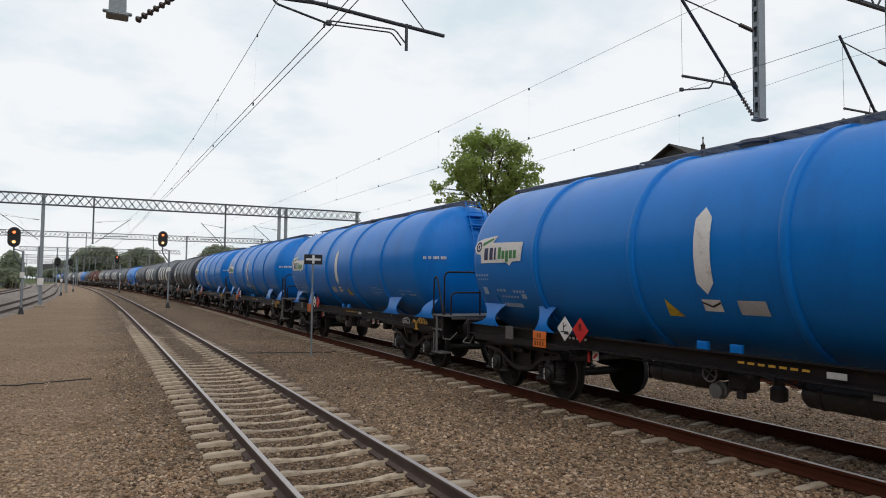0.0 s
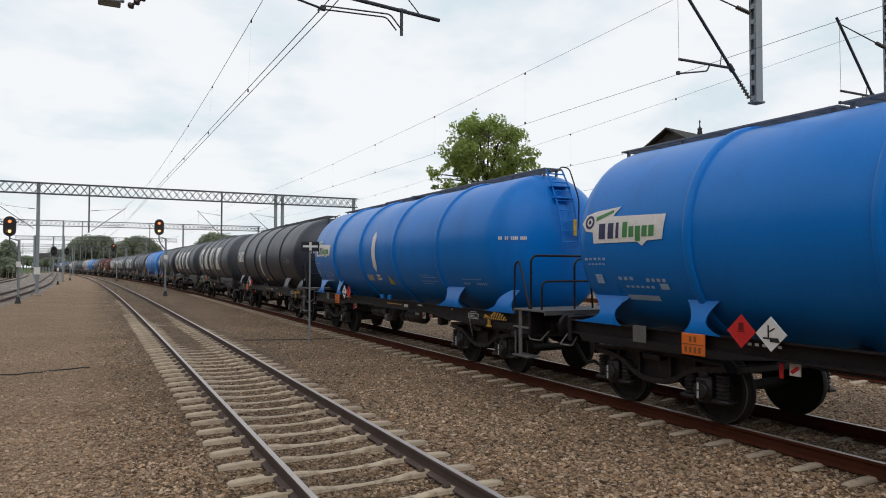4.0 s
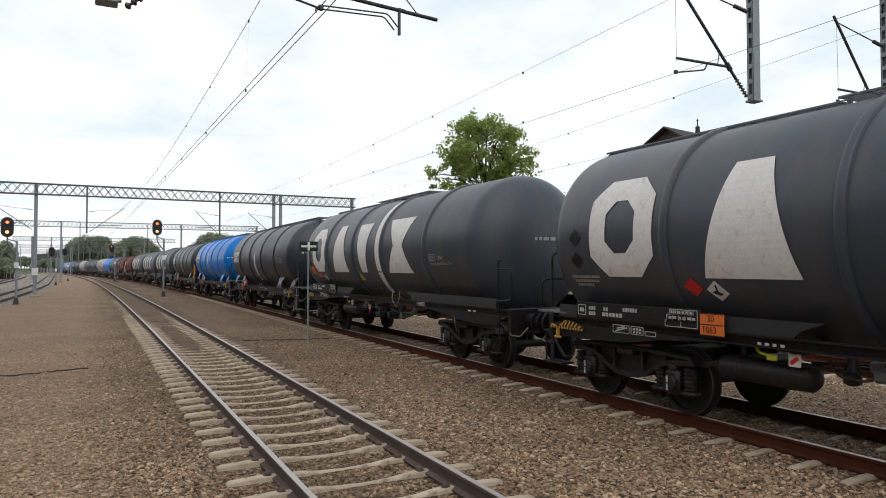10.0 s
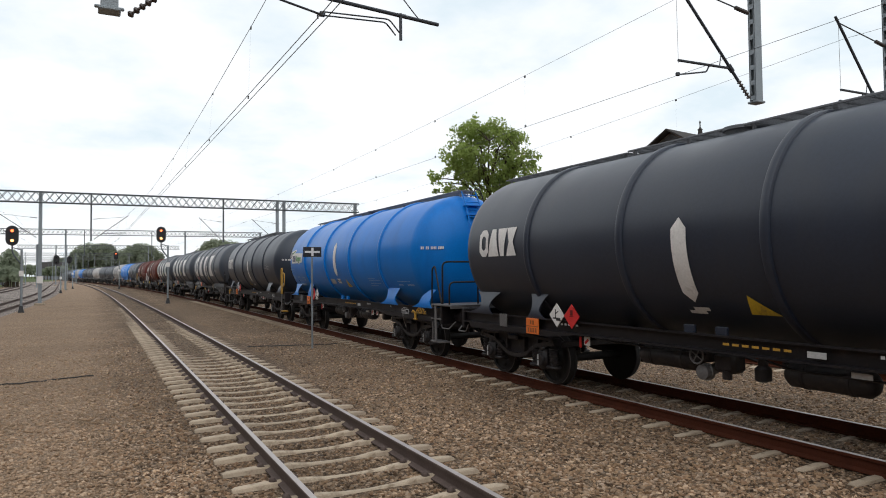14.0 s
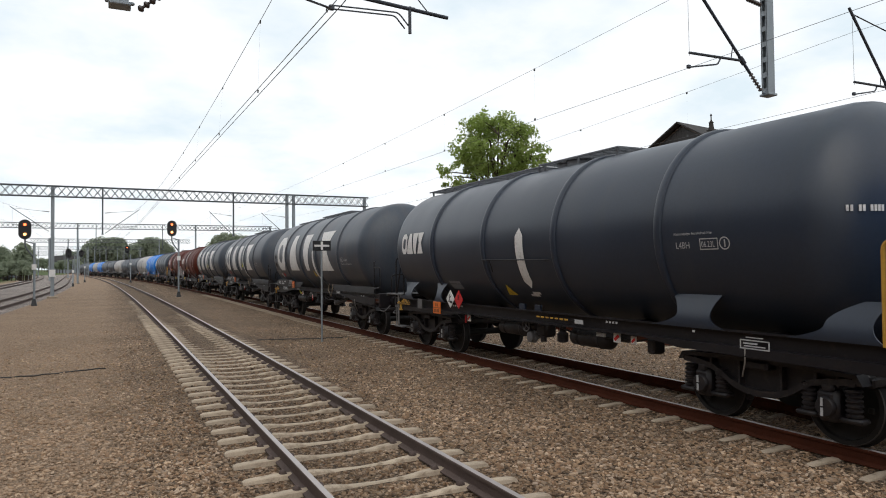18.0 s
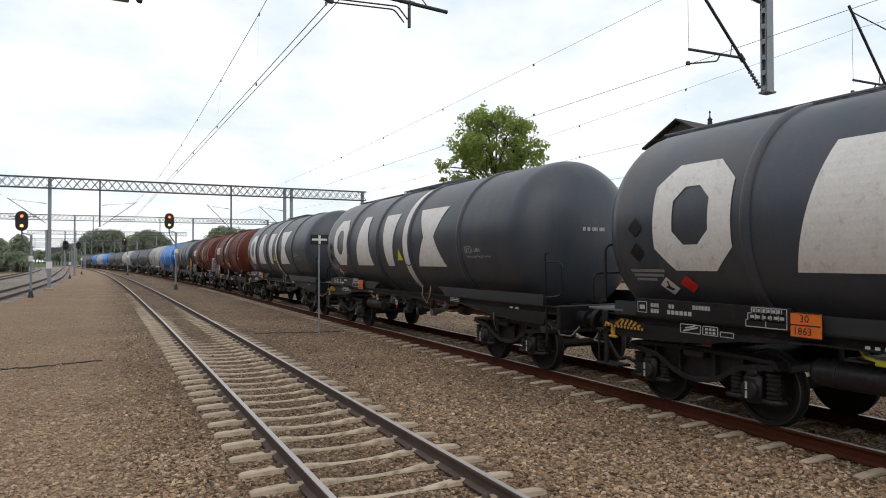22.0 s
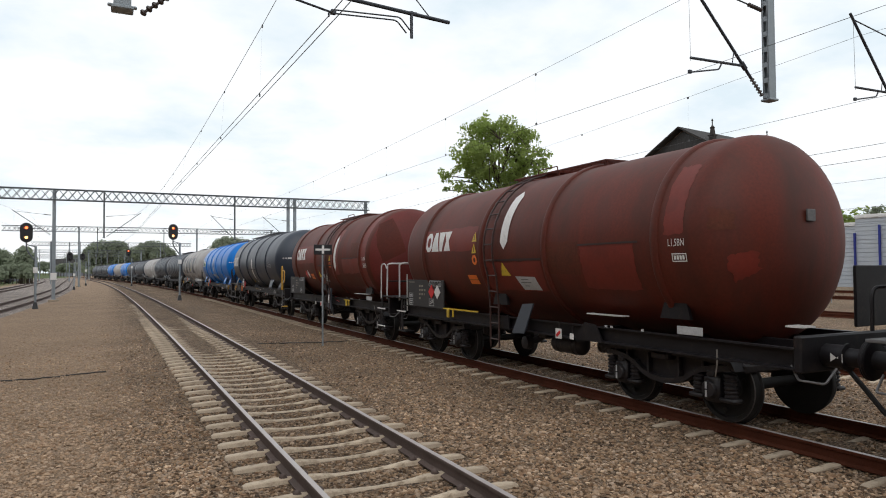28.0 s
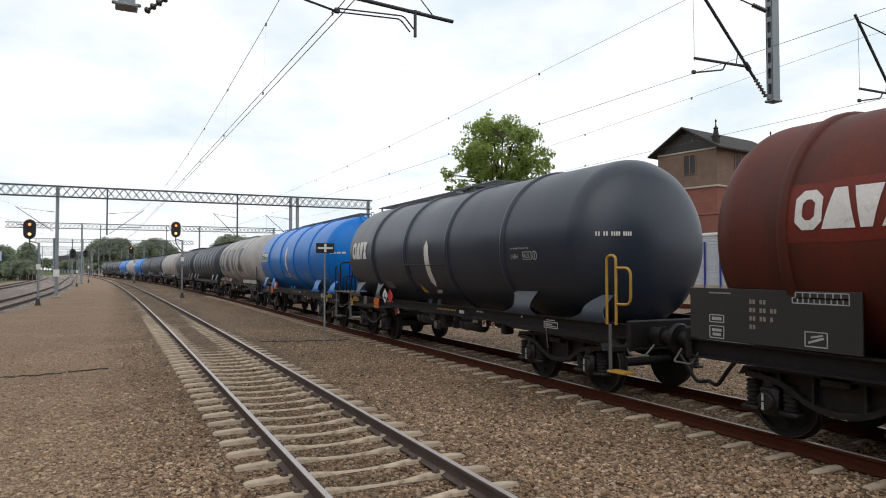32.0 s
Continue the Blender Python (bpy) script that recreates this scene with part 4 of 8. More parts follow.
def walkway(w, y0, y1, z, mat, width=0.62, rise=0.09):
    """A grating on short posts along the tank top: two stringers, bearing bars, cross bars."""
    s = Shape()
    mid, length = (y0 + y1) / 2, y1 - y0
    for x in (-width / 2, width / 2):
        s.box((x, mid, z), (0.020, length, 0.032), 0.005)
    for k in range(1, 8):
        s.box((-width / 2 + width * k / 8, mid, z + 0.008), (0.010, length, 0.020))
    n = max(2, int(length / 0.30))
    for k in range(n + 1):
        s.box((0, y0 + 0.012 + (length - 0.024) * k / n, z + 0.004), (width, 0.020, 0.026))
    n = max(2, int(length / 1.15))
    for k in range(n + 1):
        for x in (0.07 - width / 2, width / 2 - 0.07):
            s.box((x, y0 + 0.10 + (length - 0.20) * k / n, z - 0.02 - rise / 2), (0.035, 0.05, rise + 0.05))
    ob = part("walkway", s, mat, w, "steel grating walkway on the tank top")
    m = Shape()
    for y in (min(y1 - 0.9, 0.6),):
        m.lathe([(z - 0.14, 0.26), (z - 0.02, 0.26), (z - 0.01, 0.29), (z + 0.015, 0.29), (z + 0.03, 0.1)], 20, "Z", (0.0, y, 0))
        m.tube([(0.45, y - 0.5, z - 0.2), (0.45, y - 0.5, z + 0.02)], 0.07, 12)
    part("manhole", m, mat, ob)
    return ob


def text_bars(specs, y0):
    """Rows of short bars that stand for small writing: (along, height, width, tall, count)."""
    polys = []
    for a, b, wd, tall, n in specs:
        for k in range(n):
            c = a - wd * k / n
            polys.append(rect(y0 + c - wd / n * 0.62, b + tall * 0.12, y0 + c, b + tall * 0.88))
    return polys


def placards(w, y_or, y_d, flip=False, x=-1.335, z=1.27):
    o = Shape().box((x, y_or, z), (0.025, 0.38, 0.28), 0.006)
    ob = part("orange_plate", o, ORANGE, w, "orange dangerous-goods plate with a dividing bar")
    b = Shape().box((x - 0.0145, y_or, z), (0.004, 0.36, 0.013))
    for zz, n in ((0.075, 2), (-0.075, 4)):
        for k in range(n):
            b.box((x - 0.0145, y_or + (k - (n - 1) / 2) * 0.075, z + zz * 0.9), (0.004, 0.040, 0.075))
    part("writing", b, surface_cache("plate_print", (0.25, 0.08, 0.02)), ob)
    cols = (WHITE, RED) if not flip else (RED, WHITE)
    for k, m in enumerate(cols):
        d = Shape()
        c = Vector((x - 0.02, y_d - 0.09 - k * 0.40, z + 0.235))
        q = 0.20
        d.add([c + Vector((dx, a, b_)) for dx in (-0.014, 0.0) for a, b_ in ((0, -q), (q, 0), (0, q), (-q, 0))],
              [(0, 1, 2, 3), (7, 6, 5, 4), (0, 4, 5, 1), (1, 5, 6, 2), (2, 6, 7, 3), (3, 7, 4, 0)])
        dp = part("hazard_placard", d, m, w, "white environment hazard placard" if m is WHITE else "red flammable liquid placard")
        g = Shape()
        if m is WHITE:
            g.box(c + Vector((-0.0165, 0.0, -0.05)), (0.004, 0.20, 0.02))
            g.bar(c + Vector((-0.0165, 0.03, -0.05)), c + Vector((-0.0165, 0.03, 0.10)), 0.004, 0.018)
            g.bar(c + Vector((-0.0165, 0.03, 0.02)), c + Vector((-0.0165, -0.05, 0.07)), 0.004, 0.015)
            g.box(c + Vector((-0.0165, -0.05, -0.075)), (0.004, 0.12, 0.03))
        else:
            g.box(c + Vector((-0.0165, 0.0, 0.06)), (0.004, 0.07, 0.09), 0.002)
            g.box(c + Vector((-0.0165, 0.0, 0.0)), (0.004, 0.10, 0.012))
        part("pictogram", g, BLACK if m is WHITE else surface_cache("placard_print", (0.12, 0.0, 0.0)), dp)


CACHE = {}


def surface_cache(name, color, rough=0.55):
    if name not in CACHE:
        CACHE[name] = surface(name, color, rough, var=0.12, bump=0.0)
    return CACHE[name]


# plain blocks in the shapes of the painted marks; heights are arcs over the tank axis
def ring_block(a, b, wd, h, hole=0.3, cut=0.28):
    """An eight-sided ring in two halves; a is its far edge, b its foot."""
    c = cut * wd
    o = [(a, b + c), (a - c, b), (a - wd + c, b), (a - wd, b + c), (a - wd, b + h - c), (a - wd + c, b + h), (a - c, b + h), (a, b + h - c)]
    m, t = hole * wd, 0.24 * h
    q = 0.14 * wd
    i = [(a - m, b + t + q), (a - m - q, b + t), (a - wd + m + q, b + t), (a - wd + m, b + t + q), (a - wd + m, b + h - t - q), (a - wd + m + q, b + h - t),
         (a - m - q, b + h - t), (a - m, b + h - t - q)]
    return [[o[0], o[1], o[2], o[3], i[3], i[2], i[1], i[0]], [o[4], o[5], o[6], o[7], i[7], i[6], i[5], i[4]],
            [o[3], o[4], i[4], i[3]], [o[7], o[0], i[0], i[7]]]


def round_ring(a, b, ro, ri, n=18):
    """A round ring about (a, b) as short pieces; a full disc where the inner radius is nought."""
    an = [2 * math.pi * k / n for k in range(n + 1)]
    if ri == 0:
        return [[(a + ro * math.cos(t), b + ro * math.sin(t)) for t in an[:-1]]]
    return [[(a + ri * math.cos(t), b + ri * math.sin(t)), (a + ro * math.cos(t), b + ro * math.sin(t)), (a + ro * math.cos(u), b + ro * math.sin(u)), (a + ri * math.cos(u), b + ri * math.sin(u))]
            for t, u in zip(an, an[1:-1] + an[:1])]


def wedge_block(a, b, foot, top, h, slit=0.0):
    """A tapered block, foot and top widths about one centre, with a small slit."""
    c = a - max(foot, top) / 2
    left = [(c + foot / 2, b), (c + slit / 2, b), (c + slit / 2, b + h * 0.25), (c + slit / 2, b + h), (c + top / 2, b + h)]
    right = [(c - slit / 2, b), (c - foot / 2, b), (c - top / 2, b + h), (c - slit / 2, b + h)]
    if slit == 0:
        return [[(c + foot / 2, b), (c - foot / 2, b), (c - top / 2, b + h), (c + top / 2, b + h)]]
    return [left, right]


def bow_block(a, b, wd, h, waist=0.42):
    """A block drawn in at its waist."""
    k = (1 - waist) / 2 * wd
    return [[(a, b), (a - wd, b), (a - wd + k, b + h / 2), (a - wd, b + h), (a, b + h), (a - k, b + h / 2)]]


def mark_small(y, z, k=1.0, tall=0.58):
    """The owner's small mark as four plain blocks."""
    h = tall * k
    b = z - h / 2
    return [ring_block(y, b, 0.36 * k, h, 0.27), wedge_block(y - 0.36 * k, b, 0.42 * k, 0.16 * k, h),
            wedge_block(y - 0.74 * k, b, 0.14 * k, 0.34 * k, h), bow_block(y - 1.08 * k, b, 0.36 * k, h)]


def mark_big(stripe):
    """The owner's tall mark as plain blocks, with the gauge stripe between them."""
    lo, h = -0.62, 1.42
    return [ring_block(5.42, lo, 1.30, h + 0.06, 0.27, 0.24), wedge_block(3.32, lo, 1.33, 0.52, h + 0.06), wedge_block(1.14, lo, 0.42, 0.98, h), bow_block(-1.12, lo, 1.50, h, 0.36),
            [rect(-0.34, -1.28, -0.65, 1.65) if stripe else [(-0.30, -0.85), (-0.36, -0.98), (-0.48, -0.95), (-0.46, -0.40), (-0.40, 0.10), (-0.32, 0.14), (-0.24, 0.08), (-0.22, -0.40)]]]


def marks(tank, blocks, r, cz, mat, label):
    """Each block of an owner's mark as a part of its own."""
    for k, polys in enumerate(blocks):
        part("mark_block", wrap(polys, r, cz), mat, tank, label if k == 0 else "")


def dome_number(x0, x1, h, r, cz, yc, head, n=15):
    """A wagon number as small upright bars round the dished end, from x0 to x1 left of the axis."""
    s = Shape()
    for k in range(n):
        if k in (2, 5, 10):
            continue
        x = x0 + (x1 - x0) * k / (n - 1)
        f = math.sqrt(max(0.0, 1 - (x * x + h * h) / (r * r)))
        nx, ny = -x / (r * r), -f / head
        a = math.atan2(ny, nx) - math.pi
        s.box((-x - 0.012 * abs(math.cos(a)), yc - head * f - 0.012 * abs(math.sin(a)), cz + h), (0.010, 0.026, 0.068), 0, Matrix.Rotation(a, 3, "Z"))
    return s


def level_stripe(y, lo, hi, wd=0.26):
    """The white gauge stripe with pointed ends."""
    return [(y + wd / 2, lo + 0.15), (y, lo), (y - wd / 2, lo + 0.15), (y - wd / 2, hi - 0.15), (y, hi), (y + wd / 2, hi - 0.15)]


def base_wagon(name, label, half, paint, r, cz, ends, rings, pivots, sole=(1.23, 1.45), haunches=(), head=0.74, kind="tank wagon"):
    """Everything that all the tank wagons share."""
    w = thing(name, label, kind, group="wagons of the tank train")
    tank = part("tank", Shape().lathe(tank_profile(ends[0], ends[1], r, head), 56, "Y", (0, 0, cz)), PAINTS[paint], w)
    for y in rings:
        s = Shape().lathe([(y - 0.07, r - 0.01), (y - 0.055, r + 0.03), (y - 0.03, r + 0.045), (y + 0.03, r + 0.045), (y + 0.055, r + 0.03), (y + 0.07, r - 0.01)], 56, "Y", (0, 0, cz), caps=False)
        part("ring", s, PAINTS[paint], tank)
    add_frame(w, half, sole[0], sole[1], haunches)
    add_buffers(w, half)
    for y in pivots:
        add_bogie(w, y)
    add_brakes(w)
    return w, tank


def end_ladder(w, y_end, mat):
    """The ladder bent over the tank's end, with its hoop rail."""
    e = -1 if y_end < 0 else 1

    def stringer(x):
        return bent([(x, y_end - e * -0.22, 2.66), (x, y_end + e * 0.20, 3.05), (x, y_end + e * 0.07, 3.55), (x, y_end - e * 0.12, 3.95), (x, y_end - e * 0.30, 4.24)], 0.25)
    ld = ladder(w, stringer(-0.20), stringer(0.20), 8, mat)
    for z, out in ((3.88, -0.05), (3.64, 0.05)):
        part("tread", Shape().box((0, y_end + e * (out - 0.10), z), (0.42, 0.24, 0.03), 0.008), mat, ld)
    part("handrail", pipe([(0.27, y_end + e * 0.13, 2.72), (0.27, y_end + e * 0.15, 3.62), (0.27, y_end - e * 0.16, 4.28), (0.27, y_end - e * 0.42, 4.34), (0.27, y_end - e * 0.55, 4.26)], 0.014, 0.12), FRAME_BLACK, w, "thin black hoop rail")
    part("warning_sign", Shape().box((0.12, y_end + e * 0.215, 3.05), (0.08, 0.012, 0.32), 0.004), YELLOW, w, "narrow yellow overhead-wire warning strip")


def end_platform(w, half, mat_rail, e=-1):
    """Grey grating platform over the buffers with handrails and side steps."""
    y = e * (half - 0.62)
    s = Shape()
    s.box((0, y + e * 0.08, 1.500), (2.7, 1.0, 0.035), 0.006)
    s.box((0, y + e * 0.56, 1.475), (2.7, 0.04, 0.08), 0.006)
    s.box((0, y - e * 0.40, 1.475), (2.7, 0.04, 0.08), 0.006)
    pl = part("platform", s, STEP_GREY, w, "grey steel end platform")
    part("handrail", pipe([(-1.28, y - e * 0.50, 1.48), (-1.28, y - e * 0.47, 2.32), (-1.28, y - e * 0.34, 2.40), (-1.28, y + e * 0.0, 1.52)], 0.02, 0.10), mat_rail, pl)
    part("handrail", pipe([(-1.28, y + e * 0.05, 1.5), (-1.28, y + e * 0.05, 2.48), (1.28, y + e * 0.05, 2.48), (1.28, y + e * 0.05, 1.5)], 0.022, 0.14), mat_rail, pl)
    part("handrail", pipe([(-1.28, y + e * 0.38, 1.5), (-1.28, y + e * 0.38, 2.02), (1.28, y + e * 0.38, 2.02), (1.28, y + e * 0.38, 1.5)], 0.02, 0.14), mat_rail, pl)
    for x in (-0.5, 0.5):
        part("handrail", pipe([(x, y + e * 0.30, 1.5), (x, y + e * 0.30, 2.42), (x + 0.35, y + e * 0.30, 2.42), (x + 0.5, y + e * 0.2, 1.5)], 0.02, 0.2), mat_rail, pl)
    steps(w, y - e * 0.22)


def steps(w, y, mat=None):
    for sx in (-1, 1):
        s = Shape()
        s.box((sx * 1.325, y, 1.06), (0.03, 0.09, 0.84), 0.008)
        s.box((sx * 1.22, y - 0.02, 1.18), (0.24, 0.50, 0.035), 0.006)
        s.box((sx * 1.22, y - 0.02, 0.66), (0.26, 0.52, 0.035), 0.006)
        s.box((sx * 1.30, y + 0.2, 0.90), (0.025, 0.035, 0.52), 0.005)
        part("step", s, mat or STEP_GREY, w, "grey steel side step")


def yellow_gear(w, y, dz=-0.07):
    """Brake changeover gear: a yellow casting with a foot, a banded lever and a humped, hatched guard."""
    s = Shape()
    s.box((-1.345, y, 1.275 + dz), (0.05, 0.085, 0.17), 0.02)
    s.box((-1.345, y, 1.185 + dz), (0.05, 0.17, 0.040), 0.014)
    s.bar((-1.345, y + 0.16, 1.385 + dz), (-1.345, y + 0.04, 1.345 + dz), 0.03, 0.035)
    cast = part("brake_casting", s, OCHRE, w, "ochre-yellow brake changeover casting")
    part("brake_lever", Shape().bar((-1.372, y + 0.16, 1.350 + dz), (-1.372, y - 0.70, 1.345 + dz), 0.016, 0.030), BLACK, cast, "black lever with yellow bands")
    for k in range(12):
        part("lever_band", Shape().bar((-1.373, y + 0.15 - 0.072 * k, 1.350 + dz - 0.0004 * k), (-1.373, y + 0.115 - 0.072 * k, 1.350 + dz - 0.0004 * k), 0.019, 0.033), OCHRE, cast)
    hump = [(y - 0.04, 1.365 + dz), (y - 0.22, 1.475 + dz), (y - 0.30, 1.470 + dz), (y - 0.50, 1.440 + dz), (y - 0.66, 1.365 + dz)]
    part("guard", Shape().plate(hump, 0.012, lambda a, b, d: (-1.335 - d, a, b)), BLACK, cast, "black humped guard plate")

    def top(q):
        return float(np.interp(y - q, [y - p[0] for p in hump], [p[1] for p in hump]))
    for k in range(6):
        q = y - 0.10 - 0.088 * k
        part("guard_stripe", Shape().bar((-1.350, q + 0.012, 1.372 + dz), (-1.350, q - 0.055, min(top(q - 0.055), 1.372 + dz + 0.085)), 0.008, 0.030), OCHRE, cast)
    part("guard_stripe", Shape().bar((-1.350, y - 0.06, 1.385 + dz), (-1.350, y - 0.21, 1.468 + dz), 0.008, 0.022), OCHRE, cast)


def lashing_eye(w, half):
    for e in (-1, 1):
        s = pipe([(-1.25, e * (half - 0.72), 1.14), (-1.27, e * (half - 0.62), 0.98), (-1.27, e * (half - 0.30), 0.98), (-1.1, e * (half - 0.28), 1.14)], 0.014, 0.04)
        part("shunter_handle", s, STEP_GREY, w)


def small_print(tank, specs, r, cz, mat=None):
    part("writing", wrap(text_bars(specs, 0.0), r, cz), mat or WHITE, tank)


def tank_print(tank, r, cz, dy=0.0):
    """Pressure class, test box and round mark on the side of the long tanks."""
    part("writing", lettering("L4BH", dy - 3.60, -0.25, 0.12, r, cz, 0.9), PALE, tank)
    part("writing", lettering("Höchstzulässiger Betriebsdruck 3 bar", dy - 3.58, -0.075, 0.050, r, cz, 0.85), PALE, tank)
    part("writing", lettering("06.23L", dy - 4.035, -0.240, 0.105, r, cz, 0.76), PALE, tank)
    part("writing", wrap([[(a + dy, b) for a, b in q] for q in (rect(-4.01, -0.275, -4.30, -0.262), rect(-4.01, -0.142, -4.30, -0.129), rect(-4.01, -0.262, -4.023, -0.142), rect(-4.287, -0.262, -4.30, -0.142),
                                                             rect(-4.393, -0.245, -4.413, -0.155))] + round_ring(dy - 4.40, -0.20, 0.082, 0.066), r, cz), PALE, tank)


def sole_print(w, specs):
    s = Shape()
    for y, wd, n in specs:
        for k in range(n):
            s.box((-1.324, y - wd * k / n, 1.36), (0.006, wd / n * 0.5, 0.032))
    part("writing", s, PALE, w)


HAUNCHES = [[(-2.6, 1.22), (-3.45, 1.12), (-6.20, 1.10), (-6.28, 1.22)], [(2.7, 1.22), (3.6, 1.12), (6.30, 1.10), (6.40, 1.22)]]


def wagon_long(name, label, paint, style, flip=False, swap=False):
    """The long wagon with four tank rings: blue and black ones with an end platform, grey ones with a yellow grab rail."""
    half, r, cz = 7.25, R_TANK, Z_TANK
    w, tank = base_wagon(name, label, half, paint, r, cz, (-6.05, 6.76), (4.0, 1.60, -0.83, -3.28), (-4.55, 4.98), (1.20, 1.42), HAUNCHES)
    P = PAINTS[paint]
    bar = 0.32 if swap else 0.55
    for foot, neck, top in (((-2.95, -4.24), (-3.44, -4.00), (-3.28, -4.12)), ((-5.08, -6.20), (-5.56, -6.08), (-5.95, -6.22)),
                            ((6.50, 5.42), (5.90, 5.56), (6.15, 5.30)), ((4.24, 3.62), (4.10, 3.86), (4.25, 3.72))):
        saddle_leg(w, r, cz, foot, neck, top, P)
    brakes_long(w)
    for y in (0.56, 0.04):
        part("tank_bracket", Shape().box((-1.20, y, 1.46), (0.06, 0.18, 0.12), 0.01), P, w)
    part("writing", wrap([level_stripe(bar, -0.58, 0.55) if style == "blue" else level_stripe(0.46, -0.94, 0.24) if style == "black" else level_stripe(0.24, -0.94, 0.24)], r, cz), WHITE, tank, "white gauge stripe with pointed ends")
    if style == "blue":
        nt = part("stripe_foot", wrap([rect(bar + 0.13, -0.82, bar - 0.16, -0.65)], r, cz), WHITE, tank, "white block below the stripe")
        part("chevron", wrap([[(bar + 0.13, -0.705), (bar - 0.02, -0.765), (bar - 0.16, -0.705), (bar - 0.16, -0.675), (bar - 0.02, -0.735), (bar + 0.13, -0.675)]], r, cz, 0.014), BLACK, nt)
    else:
        part("writing", wrap([[(a - {"black": -0.02, "grey": 0.20}[style], b - 0.34) for a, b in q] for q in (rect(0.62, -0.80, 0.34, -0.74), rect(0.52, -0.74, 0.26, -0.68))], r, cz), WHITE, tank)
    part("warning_triangle", wrap([[(1.24, -1.14), (0.90, -1.14), (1.11, -0.87)]] if style == "grey" else [[(-0.33, -1.10), (-0.75, -1.10), (-0.40, -0.80)]] if style == "black" else [[(-0.08, -0.94), (-0.42, -0.94), (-0.16, -0.66)]] if not swap else [[(1.12, -0.93), (0.84, -0.93), (1.09, -0.66)]], r, cz), YELLOW, tank, "yellow warning triangle")
    placards(w, 4.04, 3.37, flip)
    if style != "grey":
        yellow_gear(w, -5.34)
    sole_print(w, [(3.2, 0.5, 5), (-2.0, 0.3, 4), (-3.74, 0.08, 1)])
    pl = Shape()
    for dy, dz, a, b in ((0, 0.05, 0.40, 0.014), (0, -0.05, 0.40, 0.014), (0.2, 0, 0.014, 0.11), (-0.2, 0, 0.014, 0.11), (0.06, 0.012, 0.2, 0.018), (0, -0.02, 0.3, 0.014), (0, 0.085, 0.24, 0.012)):
        pl.box((-1.327, -4.68 + dy, 1.27 + dz), (0.006, a, b))
    part("writing", pl, PALE, w)
    part("data_plate", Shape().box((-1.33, 5.02, 1.32), (0.012, 0.26, 0.24), 0.003), STEP_GREY, w)
    lashing_eye(w, half)
    # numbers on the dished end, as bars
    x0, x1 = {"blue": (1.31, 0.86), "black": (0.96, 0.35), "grey": (1.18, 0.65)}[style]
    part("writing", dome_number(x0, x1, 0.13, r, cz, -5.31, 0.74), WHITE, tank, "white wagon number as small bars")
    if style == "blue":
        part("company_sign", wrap([[(6.10, 0.24), (6.02, 0.37), (5.80, 0.42), (5.28, 0.46), (5.42, 0.32), (4.37, 0.29), (4.42, -0.05), (4.70, -0.06), (4.80, -0.13), (4.90, -0.07), (5.82, -0.07),
                            (5.84, 0.10), (6.0, 0.12)]], r, cz), WHITE, tank, "cream company sign with navy and green blocks")
        part("sign_print", wrap([rect(5.70, -0.01, 5.56, 0.22), rect(5.50, -0.01, 5.38, 0.22), rect(5.33, -0.01, 5.27, 0.22)] + round_ring(5.92, 0.255, 0.105, 0.062) + round_ring(5.92, 0.255, 0.034, 0.0), r, cz, 0.014), NAVY, tank)
        part("sign_print", wrap([rect(5.19 - 0.13 * k, 0.0 if k != 2 else -0.06, 5.09 - 0.13 * k, 0.22 if k == 0 else 0.15) for k in range(5)]
                          + [[(5.78, 0.26), (5.40, 0.38), (5.42, 0.42), (5.78, 0.33)]], r, cz, 0.014), GREEN, tank)
        small_print(tank, [(6.06, -0.33, 0.5, 0.05, 5), (6.0, -0.40, 0.4, 0.03, 5), (5.41, -0.64, 0.35, 0.07, 3), (4.85, -0.66, 0.4, 0.07, 4), (5.3, -0.76, 0.6, 0.05, 6), (4.62, -0.78, 0.25, 0.12, 1),
                           (5.9, -0.72, 0.25, 0.2, 1), (5.35, -0.98, 1.0, 0.12, 1)], r, cz, PALE_BLUE)
        small_print(tank, [(-2.2, -0.70, 0.8, 0.03, 10), (-2.2, -0.80, 0.8, 0.03, 11), (-2.12, -0.64, 0.95, 0.012, 1), (-2.12, -0.86, 0.95, 0.012, 1), (-4.2, -0.72, 0.8, 0.028, 11), (-4.2, -0.84, 0.28, 0.06, 4), (-4.75, -0.84, 0.42, 0.07, 5)], r, cz, PALE_BLUE)
        part("writing", wrap([rect(-0.09, -0.85, -0.49, -0.65) if swap else rect(1.40, -0.84, 0.95, -0.66)], r, cz), PALE, tank)
        walkway(w, -5.62, 2.75, 4.265, DECK, 0.44)
        walkway(w, 2.80, 6.62, 4.245, DECK, 0.40, 0.06)
        end_platform(w, half, FRAME_BLACK)
        end_ladder(w, -5.95, P)
    elif style == "black":
        marks(tank, mark_small(5.62, 0.10, 0.90), r, cz, WHITE, "white owner's mark of plain blocks")
        tank_print(tank, r, cz, -0.28)
        walkway(w, -5.62, 2.75, 4.265, DECK, 0.44)
        walkway(w, 2.80, 6.62, 4.245, DECK, 0.40, 0.06)
        end_platform(w, half, FRAME_BLACK)
        end_ladder(w, -5.95, FRAME_BLACK)
    else:
        marks(tank, mark_small(5.76, 0.11, 0.88), r, cz, WHITE, "white owner's mark of plain blocks")
        tank_print(tank, r, cz)
        part("data_grid", wrap([rect(3.56, -0.90, 3.03, -0.83), rect(3.54, -1.06, 3.03, -0.92)], r, cz), surface_cache("faded_grid_print", (0.20, 0.20, 0.21)), tank, "faded grey load table")
